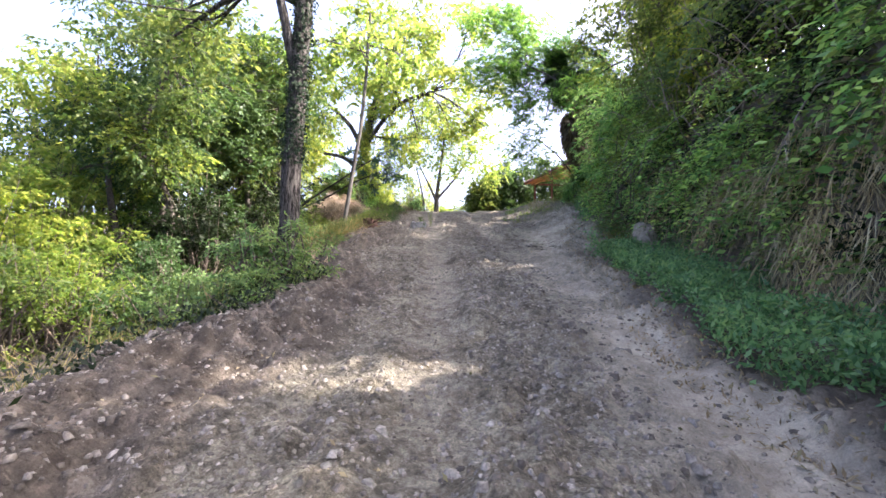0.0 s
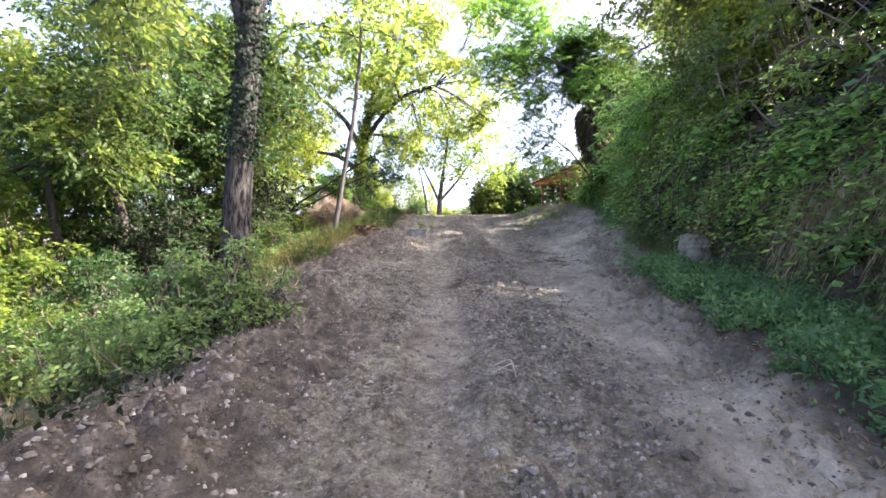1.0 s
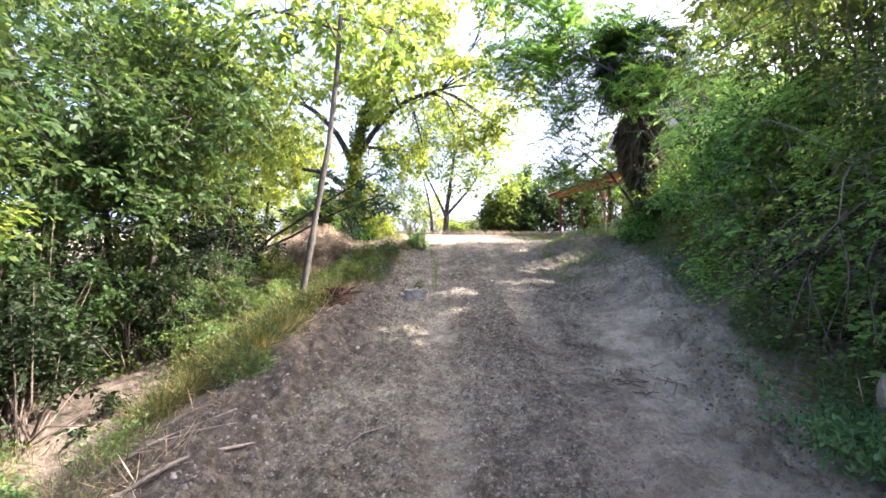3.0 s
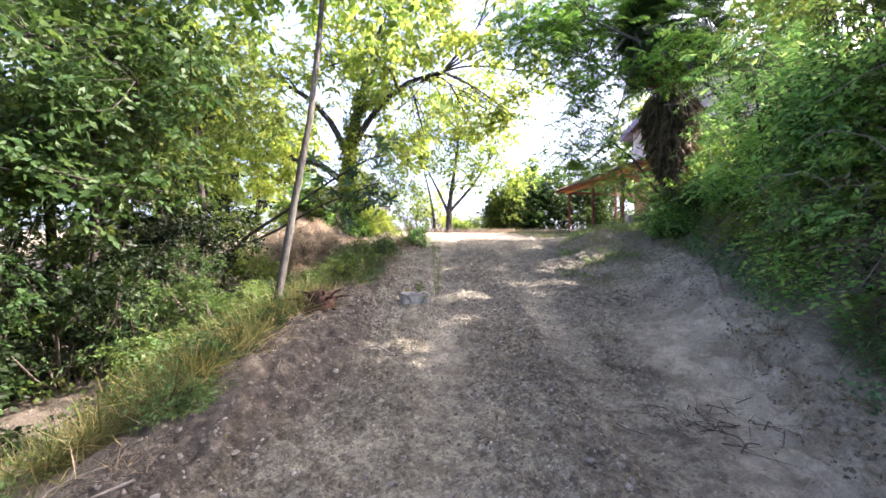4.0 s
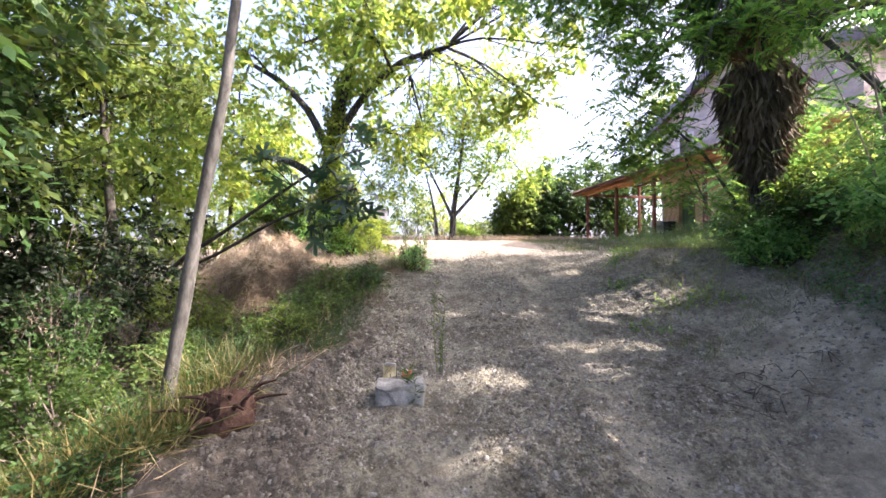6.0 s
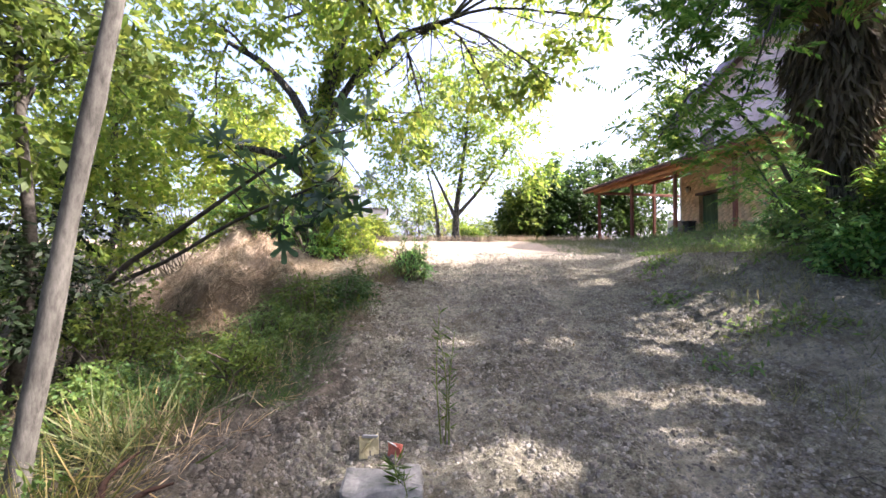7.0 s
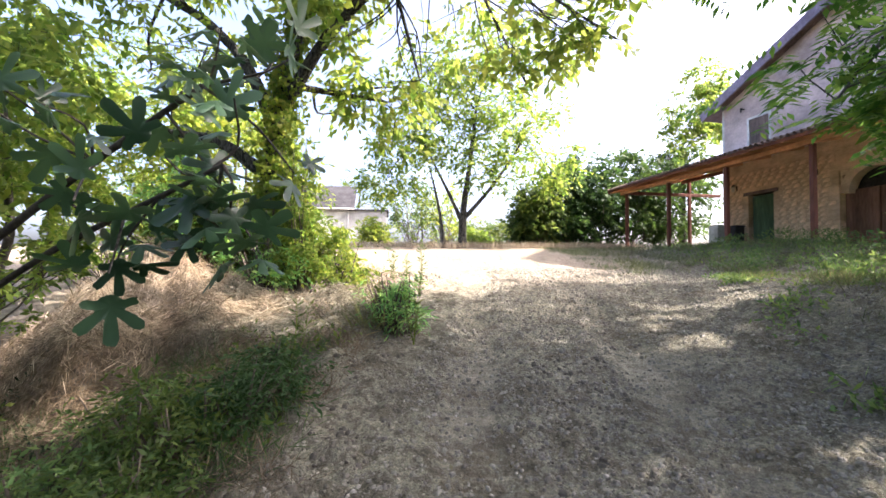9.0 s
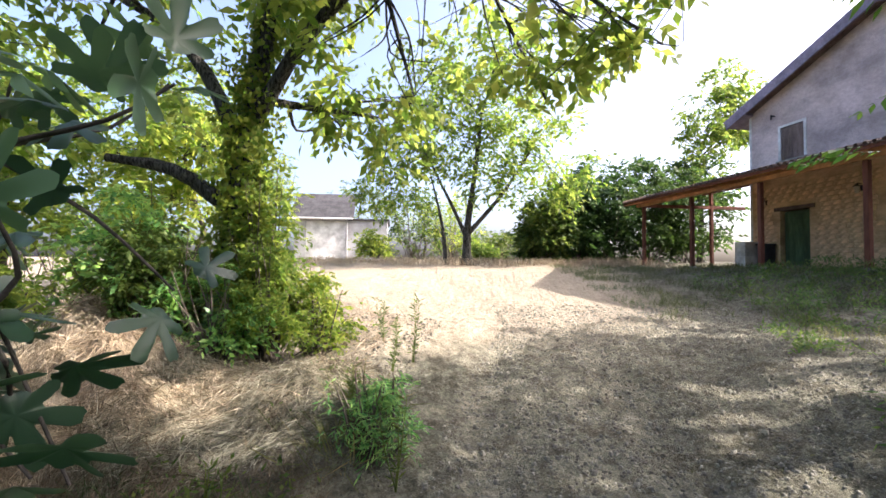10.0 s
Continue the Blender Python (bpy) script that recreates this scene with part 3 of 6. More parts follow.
# roof: two slopes, with a violet-grey verge board
SL = math.atan2(1.85, 4.92)
for sgn in (1, -1):
    run = 5.6 / math.cos(SL)
    m = Matrix.Translation((0, YR, 7.87)) @ Matrix.Rotation(-sgn * SL, 4, "X")
    lo, hi = (0, run) if sgn > 0 else (-run, 0)
    part("roof", box(bmesh.new(), WX - 0.42, lo, 0.0, XB + 0.6, hi, 0.16, 0, m), TILE, house, "weathered clay tile roof slope")
    part("verge_board", box(bmesh.new(), WX - 0.50, lo, -0.14, WX - 0.42, hi, 0.24, 0.01, m), FASCIA, house, "grey violet verge board")
    part("eave_soffit", box(bmesh.new(), WX - 0.42, lo if sgn < 0 else hi - 0.9, -0.10, XB, lo + 0.9 if sgn < 0 else hi, -0.004, 0, m), FASCIA, house)
for k in range(16):
    m = pose(WX - 0.30 + k * 0.6, YR, 8.05)
    bm = bmesh.new()
    bmesh.ops.create_cone(bm, segments=8, radius1=0.13, radius2=0.11, depth=0.62, matrix=m @ Matrix.Rotation(radians(90), 4, "Y"))
    part("ridge_tile", bm, TILE, house)
# rubble stones of the ground-floor wall, each a little proud of the mortar
rng_w = random.Random(5)
stone_models = []
for k in range(8):
    me = bpy.data.meshes.new("wall_stone")
    w, t = rng_w.uniform(0.26, 0.40), rng_w.uniform(0.115, 0.15)
    bm = slab(-0.022 - rng_w.random() * 0.012, -w / 2, -t / 2, 0.05, w / 2, t / 2, 0.014)
    for v in bm.verts:
        v.co += Vector((0, rng_w.uniform(-0.012, 0.012), rng_w.uniform(-0.01, 0.01)))
    bm.to_mesh(me)
    bm.free()
    me.materials.append(WALL_STONE)
    stone_models.append((me, w))
for row in range(19):
    y = -2.62 - rng_w.random() * 0.2
    while y > -7.15:
        me, w = rng_w.choice(stone_models)
        c, z = y - w / 2, 0.08 + row * 0.158
        y -= w + 0.022
        if y < -7.2 or (c - w / 2 < DOOR[1] + 0.06 and c + w / 2 > DOOR[0] - 0.06 and z < 2.32):
            continue
        ob = new("wall_stone", me)
        ob.parent = wall_low
        ob.matrix_basis = pose(WX, c, z)
bm = slab(WX - 0.16, -3.62, 5.62, WX + 0.02, -3.58, 5.66, 0.004)
box(bm, WX - 0.18, -3.63, 5.5, WX - 0.15, -3.57, 5.68, 0.004)
part("bracket", bm, DARK_METAL, house, "small dark iron bracket")
# shuttered window
for n, (y0, y1, z0, z1) in (("window", WIN), ("window", WIN2)):
    w = part(n, slab(WX + 0.30, y0, z0, WX + 0.34, y1, z1), VOID, house, "shuttered window with a pale surround")
    my = (y0 + y1) / 2
    for c, d in ((y0 + 0.005, my - 0.004), (my + 0.004, y1 - 0.005)):
        part("shutter", slab(WX + 0.02, c, z0 + 0.01, WX + 0.06, d, z1 - 0.01, 0.006), SHUTTER, w, "closed grey-brown shutter leaf")
        bm = bmesh.new()
        for k in range(11):
            box(bm, WX + 0.008, c + 0.05, z0 + 0.09 + k * 0.098, WX + 0.022, d - 0.05, z0 + 0.16 + k * 0.098, 0.003)
        part("louvre", bm, SHUTTER, w)
    for c, d, e, f in ((y0 - 0.10, y0, z0 - 0.0, z1 + 0.09), (y1, y1 + 0.10, z0, z1 + 0.09), (y0, y1, z1, z1 + 0.09)):
        part("surround", slab(WX - 0.02, c, e, WX + 0.1, d, f, 0.005), WHITE, w, "pale window surround")
    part("sill", slab(WX - 0.09, y0 - 0.16, z0 - 0.07, WX + 0.1, y1 + 0.16, z0, 0.01), CONCRETE, w, "grey stone sill")
# green door
d1 = part("door", slab(WX + 0.22, DOOR[0] + 0.02, 0.0, WX + 0.26, DOOR[1] - 0.02, 2.05), GREEN_DOOR, house, "closed dark green boarded door")
for k in range(8):
    y = DOOR[0] + 0.03 + k * 0.138
    part("board", slab(WX + 0.195, y, 0.06, WX + 0.22, y + 0.13, 2.03, 0.005), GREEN_DOOR, d1)
part("lintel", slab(WX - 0.05, DOOR[0] - 0.2, 2.07, WX + 0.3, DOOR[1] + 0.2, 2.2, 0.01), SHUTTER, d1, "dark wooden lintel")
part("threshold", slab(WX - 0.12, DOOR[0] - 0.05, -0.05, WX + 0.3, DOOR[1] + 0.05, 0.06, 0.01), CONCRETE, d1, "stone threshold")
bm = slab(WX + 0.16, DOOR[0] + 0.12, 0.98, WX + 0.195, DOOR[0] + 0.16, 1.12, 0.006)
part("handle", bm, DARK_METAL, d1)
# arched doorway
arch = part("arched_doorway", slab(WX + 0.30, ARCH[0], -0.3, WX + 0.34, ARCH[1], 2.4), VOID, house, "brown arched doorway")
for k in range(2):
    y0 = ARCH[0] + 0.02 + k * 1.02
    lf = part("door_leaf", slab(WX + 0.22, y0, 0.0, WX + 0.28, y0 + 1.0, 1.72, 0.008), BROWN_DOOR, arch, "brown wooden door leaf")
    for q in range(5):
        part("board", slab(WX + 0.205, y0 + 0.02 + q * 0.195, 0.05, WX + 0.22, y0 + 0.2 + q * 0.195, 1.68, 0.005), BROWN_DOOR, lf)
cy, r0 = (ARCH[0] + ARCH[1]) / 2, 1.03
for k in range(13):
    a = math.pi * (k + 0.5) / 13
    m = Matrix.Translation((WX + 0.13, cy, 1.62)) @ Matrix.Rotation(a - math.pi / 2, 4, "X")
    part("arch_stone", box(bmesh.new(), -0.17, -0.12, 0.70, 0.17, 0.12, 0.98, 0.012, m), MORTAR, arch)
for side in (range(4), range(5, 9)):
    bm = bmesh.new()
    for k in side:
        a0, a1 = math.pi * k / 9, math.pi * (k + 1) / 9
        y0, y1 = cy + math.cos(a1) * 0.98, cy + math.cos(a0) * 0.98
        z = 1.62 + 0.98 * max(math.sin(a0), math.sin(a1))
        if z < 2.34:
            box(bm, WX + 0.004, y0, z - 0.05, WX + 0.4, y1, 2.35)
    part("spandrel", bm, OCHRE, arch)
# porch
porch = thing("timber_porch", "red-brown timber porch with a low tiled roof along the farmhouse wall", "porch", (7.25, 35.0, 4.75), 12.0)
RUN = [(-0.0, 0.0), (0.0, -3.0), (0.0, -6.0), (0.0, -9.0), (0.0, -12.0), (3.3, 0.0)]
for x, y in RUN:
    p = part("post", slab(x - 0.065, y - 0.065, -0.75, x + 0.065, y + 0.065, 2.62, 0.012), RED_WOOD, porch, "red-brown square timber post")
    part("base_block", slab(x - 0.11, y - 0.11, -0.8, x + 0.11, y + 0.11, 0.02, 0.02), CONCRETE, p, "grey concrete base block")
# Beam uses the orange board colour to carry its sunlit look.
part("eave_beam", slab(-0.06, -12.8, 2.64, 0.06, 0.5, 2.77, 0.01), BOARD, porch, "long eave beam coloured orange for its sunlit look")
part("tie_beam", slab(0.08, -0.06, 2.6, 5.0, 0.06, 2.74, 0.01), RED_WOOD, porch, "red-brown end tie beam")
part("end_beam", slab(3.22, -2.4, 3.3, 3.38, 0.5, 3.46, 0.01), RED_WOOD, porch, "red-brown ridge-side beam")
part("king_strut", slab(3.24, -0.07, 2.76, 3.36, 0.07, 3.3, 0.006), RED_WOOD, porch)
PS = math.atan2(0.74, 3.95)
pm = Matrix.Translation((-0.6, 0, 2.70)) @ Matrix.Rotation(-PS, 4, "Y")
plen = 4.0 / math.cos(PS)
for k in range(11):
    y = 0.45 - k * 1.3
    part("rafter", box(bmesh.new(), 0.0, y - 0.045, 0.0, plen, y + 0.045, 0.11, 0.006, pm), BOARD, porch)
for k in range(18):
    x0 = k * plen / 18
    part("roof_board", box(bmesh.new(), x0 + 0.004, -13.1, 0.112, x0 + plen / 18 - 0.004, 0.55, 0.135, 0.0, pm), BOARD, porch, "orange-brown roof board")
part("fascia", box(bmesh.new(), -0.035, -13.1, 0.04, -0.004, 0.55, 0.14, 0.004, pm), RED_WOOD, porch, "red-brown eave board")
part("barge_board", box(bmesh.new(), -0.03, 0.552, -0.02, plen, 0.58, 0.15, 0.004, pm), RED_WOOD, porch, "red-brown barge board")
part("roof_deck", box(bmesh.new(), -0.05, -13.1, 0.137, plen, 0.58, 0.165, 0, pm), TILE, porch, "dark roof covering")
for k in range(68):
    y = 0.48 - k * 0.2
    bm = bmesh.new()
    bmesh.ops.create_cone(bm, segments=8, radius1=0.055, radius2=0.045, depth=plen + 0.08,
                          matrix=pm @ Matrix.Translation((plen / 2 - 0.05, y, 0.17)) @ Matrix.Rotation(radians(90), 4, "Y"))
    part("tile_course", bm, TILE, porch)
# lanterns, meter box
for y, z in ((-3.2, 2.42), (-6.55, 2.42)):
    lan = thing("wall_lantern", "small black iron wall lantern with pale glass", "lantern", (0, 0, 0), 0, "porch lanterns")
    lan.matrix_basis = house.matrix_basis @ pose(WX, y, z)
    bm = slab(-0.03, -0.04, -0.05, -0.002, 0.04, 0.16, 0.004)
    part("back_plate", bm, DARK_METAL, lan)
    part("arm", slab(-0.2, -0.012, 0.16, -0.01, 0.012, 0.185, 0.003), DARK_METAL, lan)
    bm = bmesh.new()
    bmesh.ops.create_cone(bm, segments=6, radius1=0.055, radius2=0.085, depth=0.2, matrix=pose(-0.2, 0, -0.02))
    part("glass", bm, GLASS_PALE, lan, "pale lantern glass")
    bm = bmesh.new()
    bmesh.ops.create_cone(bm, segments=6, radius1=0.11, radius2=0.02, depth=0.08, matrix=pose(-0.2, 0, 0.12))
    part("cap", bm, DARK_METAL, lan)
meter = thing("meter_cabinet", "white meter cabinet on a pale masonry plinth by the house corner", "cabinet")
meter.matrix_basis = house.matrix_basis @ pose(2.62, -2.45, 0)
part("plinth", slab(-0.28, -0.42, -0.4, 0.3, 0.10, 0.42, 0.01), WHITE, meter, "pale painted plinth")
cb = part("body", slab(-0.27, -0.41, 0.42, 0.3, 0.09, 0.98, 0.012), WHITE, meter)
part("door", slab(-0.285, -0.38, 0.46, -0.272, 0.06, 0.94, 0.004), WHITE, cb, "white cabinet door")
crate = thing("grey_bin", "dark grey plastic bin against the farmhouse wall", "bin")
crate.matrix_basis = house.matrix_basis @ pose(2.70, -3.42, 0.0)
part("body", slab(-0.2, -0.2, -0.15, 0.22, 0.2, 0.82, 0.02), SHED_ROOF, crate)
part("lid", slab(-0.23, -0.23, 0.82, 0.24, 0.23, 0.88, 0.015), SHED_ROOF, crate)

# ---- grey shed at the far side of the yard ----
shed = thing("garage_shed", "grey rendered garage with a white door and dark roof", "shed", (-8.4, 43.0, 5.0), 10.0)
part("wall", slab(-3.2, 0.0, -0.6, -2.5, 4.5, 2.75), GREY_WALL, shed)
part("wall", slab(-2.5, 0.0, 2.45, 0.1, 0.3, 2.75), GREY_WALL, shed)
part("wall", slab(0.0, 0.0, -0.6, 0.1, 0.3, 2.45), GREY_WALL, shed)
part("wall", slab(0.1, 0.25, -0.6, 2.65, 4.5, 2.55), GREY_WALL, shed, "darker grey rendered annex wall")
part("wall", slab(-2.5, 4.2, -0.6, 0.1, 4.5, 2.75), GREY_WALL, shed)
gd = part("garage_door", slab(-2.5, 0.10, 0.02, 0.0, 0.14, 2.45), WHITE, shed, "white metal garage door")
for k in range(6):
    part("panel", slab(-2.48, 0.085, 0.05 + k * 0.4, -0.02, 0.10, 0.43 + k * 0.4, 0.006), WHITE, gd)
part("sill", slab(-2.7, -0.25, -0.6, 0.2, 0.0, 0.02, 0.01), CONCRETE, shed, "pale concrete apron")
part("roof", box(bmesh.new(), -3.5, -0.3, 0.0, 0.5, 3.0, 0.1, 0, Matrix.Translation((0, 0, 2.72)) @ Matrix.Rotation(radians(36), 4, "X")), SHED_ROOF, shed, "dark pitched roof")
part("gutter", slab(-3.5, -0.38, 2.56, 0.5, -0.28, 2.66, 0.02), WHITE, shed, "white gutter")
part("roof", slab(0.1, 0.1, 2.55, 2.8, 4.6, 2.66, 0.02), SHED_ROOF, shed)

# ---- trees, shrubs and ground cover ----
def stamp(rng, template, faces, at, size, ways, normals):
    """Copies a flat template (x along the leaf, y across, z out of it) to many points, in one mesh."""
    d = unit(np.asarray(ways, dtype=float))
    side = unit(np.cross(d, normals))
    nor = np.cross(side, d)
    s = np.asarray(size)[:, None, None]
    v = at[:, None, :] + s * (template[None, :, 0:1] * d[:, None, :] + template[None, :, 1:2] * side[:, None, :] + template[None, :, 2:3] * nor[:, None, :])
    k = len(template)
    f = faces[None, :, :] + (np.arange(len(at)) * k)[:, None, None]
    return quads(v.reshape(-1, 3), f.reshape(-1, 4))


def lobed(lobes, depth, n=24):
    """A lobed leaf blade with its stalk at the origin."""
    a = np.linspace(-math.pi, math.pi, n, endpoint=False)
    r = 0.5 * (1 - depth * (0.5 - 0.5 * np.cos(a * lobes)) ** 1.5) * (1 - 0.42 * np.exp(-((np.abs(a) - math.pi) / 0.35) ** 2))
    pts = [(0.45, 0, 0.03)] + [(0.45 + q * math.cos(t), 0.95 * q * math.sin(t), -0.10 * abs(math.sin(t)) - 0.06 * q * math.cos(t)) for t, q in zip(a, r)]
    f = [(0, 1 + i, 1 + (i + 1) % n, 1 + (i + 2) % n) for i in range(0, n, 2)]
    return np.array(pts), np.array(f)


def foliage(parent, rng, points, size, mat, name="crown", label="", **how):
    return link(name, leaves(rng, points, size, **how), mat, parent, label)


def path_line(points, r0, r1, extra=3):
    """A smoothed line through the given points, tapering."""
    p = np.array(points, dtype=float)
    t = np.linspace(0, len(p) - 1, (len(p) - 1) * extra + 1)
    q = np.stack([np.interp(t, np.arange(len(p)), p[:, k]) for k in range(3)], axis=1)
    if len(q) > 4:
        q[1:-1] = (q[:-2] + 2 * q[1:-1] + q[2:]) / 4
    return q, np.linspace(r0, r1, len(q))


def gnarled(me, amount):
    """Furrows and swellings in the bark of a trunk."""
    for v in me.vertices:
        p = v.co
        n = noise.noise(Vector((p.x * 9, p.y * 9, p.z * 1.6))) + 0.6 * noise.noise(Vector((p.x * 22, p.y * 22, p.z * 4)))
        v.co = p + v.normal * n * amount * 0.16
    return me


def ivy_leaves(t, rng, line, n, thick, size, mat, lo=0.0, hi=1.0):
    pts, rad = line
    f = rng.uniform(lo, hi, n) * (len(pts) - 1)
    k = np.arange(len(pts))
    p = np.stack([np.interp(f, k, pts[:, c]) for c in range(3)], axis=1)
    a = rng.uniform(0, 2 * math.pi, n)
    out = np.stack([np.cos(a), np.sin(a), np.zeros(n)], axis=1)
    lump = 0.5 + 0.5 * np.sin(f * 1.3 + a * 2)
    p = p + out * (np.interp(f, k, rad) + thick * rng.random(n) ** 1.4 * (0.35 + lump))[:, None]
    tp, tf = lobed(3, 0.35, 8)
    nor = out + rng.normal(size=(n, 3)) * 0.35
    ways = rng.normal(size=(n, 3)) * 0.5 + np.array([0, 0, -0.8])
    link("ivy", stamp(rng, tp, tf, p, size * rng.uniform(0.6, 1.3, n), ways, nor), mat, t, "ivy climbing the trunk")


def tree(label, seed, trunk, r0, r1, blobs, mat, bark, leaf=0.14, per=26, puff=0.3, name="tree", group="", twigs=7, width=0.48, droop=0.35, ivy=None, more=(), inner=0.15,
         pinnate=False, flat=0.42):
    """A trunk along given points (x, y and height over the ground), limbs to the crown's lobes (x, y, z, rx, ry, rz, clumps), and leaves in clumps at the twigs."""
    rng = np.random.default_rng(seed)
    x0, y0 = trunk[0][:2]
    base = on_ground(x0, y0) - 0.12
    o = np.array([x0, y0, base])
    t = thing(name, label, "tree", o, 0, group)
    tl = path_line([np.array([x, y, base + 0.12 + z]) - o for x, y, z in trunk], r0, r1, 8)
    tl[1][0] *= 1.45
    tl[1][1] *= 1.2
    tl[1][2] *= 1.06
    stems = [tl] + [path_line([np.array([x, y, base + 0.12 + z]) - o for x, y, z in m], r0 * 0.5, r1 * 0.5) for m in more]
    link("trunk", gnarled(tubes(stems, 30 if r0 > 0.12 else 14), 0.13 if r0 > 0.12 else 0.06), bark, t, smooth=True)
    centres, limbs = [], []
    allp = np.concatenate([s[0][len(s[0]) // 2:] for s in stems])
    allr = np.concatenate([s[1][len(s[1]) // 2:] for s in stems])
    for bx, by, bz, rx, ry, rz, n in blobs:
        c = np.array([bx, by, bz]) - o
        cs = shell(rng, n, c, (rx, ry, rz), -1.0, inner)
        centres.append(cs)
        near = np.argmin(np.linalg.norm(allp - c, axis=1) + rng.random(len(allp)) * 0.6)
        s, rs = allp[near], allr[near]
        mid = (s + c) / 2 + rng.normal(size=3) * 0.25 + np.array([0, 0, 0.25])
        main = path_line([s, mid, c, c + (c - mid) * 0.4], max(rs * 0.62, 0.015), 0.012)
        limbs.append(main)
        for q in cs[rng.permutation(len(cs))[: twigs + len(cs) // 6]]:
            j = rng.integers(3, len(main[0]))
            w = (main[0][j] + q) / 2 + rng.normal(size=3) * 0.18
            limbs.append(path_line([main[0][j], w, q, q + (q - w) * 0.3], max(main[1][j] * 0.5, 0.007), 0.003))
    link("branchwork", tubes(limbs, 5), bark, t, smooth=True)
    cs = np.concatenate(centres)
    if pinnate:
        c = np.repeat(cs, max(per // 9, 1), axis=0)
        pts = c + rng.normal(size=c.shape) * puff * np.array([1, 1, 0.7])
        link("crown", pinnate_leaves(rng, pts, 0.42, leaf, o), mat, t)
    else:
        pts, ways = sprigs(rng, cs, int(per * 1.55), puff, flat)
        keep = shading(pts + o)
        foliage(t, rng, pts[keep], leaf * 1.22, mat, droop=droop, width=width, ways=ways[keep], spread=0.6)
    if ivy:
        ivy_leaves(t, rng, tl, *ivy)
    return t


def pinnate_leaves(rng, at, length, leaflet, origin, pairs=9):
    """Feathered leaves: leaflets in two rows along a drooping midrib."""
    n = len(at)
    a = rng.uniform(0, 2 * math.pi, n)
    d = np.stack([np.cos(a), np.sin(a), rng.uniform(-0.7, 0.15, n)], axis=1)
    d = unit(d)
    side = unit(np.cross(d, np.array([[0, 0, 1.0]])))
    size = length * rng.uniform(0.7, 1.25, n)
    pts, ways = [], []
    for k in range(pairs):
        f = (k + 0.7) / pairs
        p = at + d * (size * f)[:, None] + np.array([0, 0, -0.22]) * (size * f * f)[:, None]
        for s in (1, -1):
            pts.append(p)
            ways.append((side * s + d * 0.35 + np.array([0, 0, -0.25])) * 4)
    pts, ways = np.concatenate(pts), np.concatenate(ways)
    keep = shading(pts + origin)
    return leaves(rng, pts[keep], leaflet, 0.32, ways[keep], up=2.0, spread=0.22)


def shrub(label, seed, at, tall, wide, mat, leaf=0.12, n=60, per=60, puff=0.2, name="shrub", category="shrub", group="", inner=0.3, lower=-0.6, width=0.48):
    """Many thin stems from one root, and leaf clumps towards an uneven outside."""
    rng = np.random.default_rng(seed)
    z = on_ground(*at) - 0.1
    t = thing(name, label, category, (at[0], at[1], z), 0, group)
    cs = shell(rng, n, (0, 0, tall * 0.5), (wide, wide, tall * 0.52), lower, inner)
    lines = []
    for c in cs[:: max(1, len(cs) // 30)]:
        b = np.array([rng.normal() * wide * 0.12, rng.normal() * wide * 0.12, 0.0])
        mid = (b + c) / 2 + rng.normal(size=3) * 0.12 * wide
        mid[2] = max(mid[2], 0.1)
        lines.append(([b, mid, c, c + (c - mid) * 0.25], [0.022, 0.014, 0.007, 0.003]))
    link("stemwork", tubes(lines, 4), TWIG, t)
    pts, ways = sprigs(rng, cs, per, puff)
    keep = (pts[:, 2] > 0.02) & shading(pts + np.array([at[0], at[1], z]))
    foliage(t, rng, pts[keep], leaf, mat, "leafage", width=width, ways=ways[keep], spread=0.6)
    return t


def cover(name, label, seed, n, spot, leaf, mat, lift=0.12, tuft=1, scatter=0.05, gaps=-0.1, **how):
    """Small growth over a stretch of ground. spot(rng, n) gives x and y."""
    rng = np.random.default_rng(seed)
    x, y = spot(rng, n)
    keep = np.array([noise.noise(Vector((a * 1.3, b * 1.3, seed))) > gaps for a, b in zip(x, y)])
    x, y = np.repeat(x[keep], tuft), np.repeat(y[keep], tuft)
    x, y = x + rng.normal(size=len(x)) * scatter, y + rng.normal(size=len(y)) * scatter
    p = np.stack([x, y, height(x, y) + rng.random(len(x)) * lift], axis=1)
    return tagged(link(name, leaves(rng, p, leaf, **how), mat), label, name.replace("_", " "), kind="stuff")


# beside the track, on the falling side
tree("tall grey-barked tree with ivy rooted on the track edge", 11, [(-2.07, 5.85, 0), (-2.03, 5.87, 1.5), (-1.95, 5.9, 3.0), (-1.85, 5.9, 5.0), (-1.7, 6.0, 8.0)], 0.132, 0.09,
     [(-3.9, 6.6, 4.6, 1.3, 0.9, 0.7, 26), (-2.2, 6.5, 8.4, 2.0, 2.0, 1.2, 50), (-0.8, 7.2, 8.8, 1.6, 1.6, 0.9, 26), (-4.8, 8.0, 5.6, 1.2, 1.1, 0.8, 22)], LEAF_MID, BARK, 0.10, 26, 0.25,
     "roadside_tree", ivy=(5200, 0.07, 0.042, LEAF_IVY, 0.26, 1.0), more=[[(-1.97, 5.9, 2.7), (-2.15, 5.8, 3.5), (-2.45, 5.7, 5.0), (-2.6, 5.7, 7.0)]])
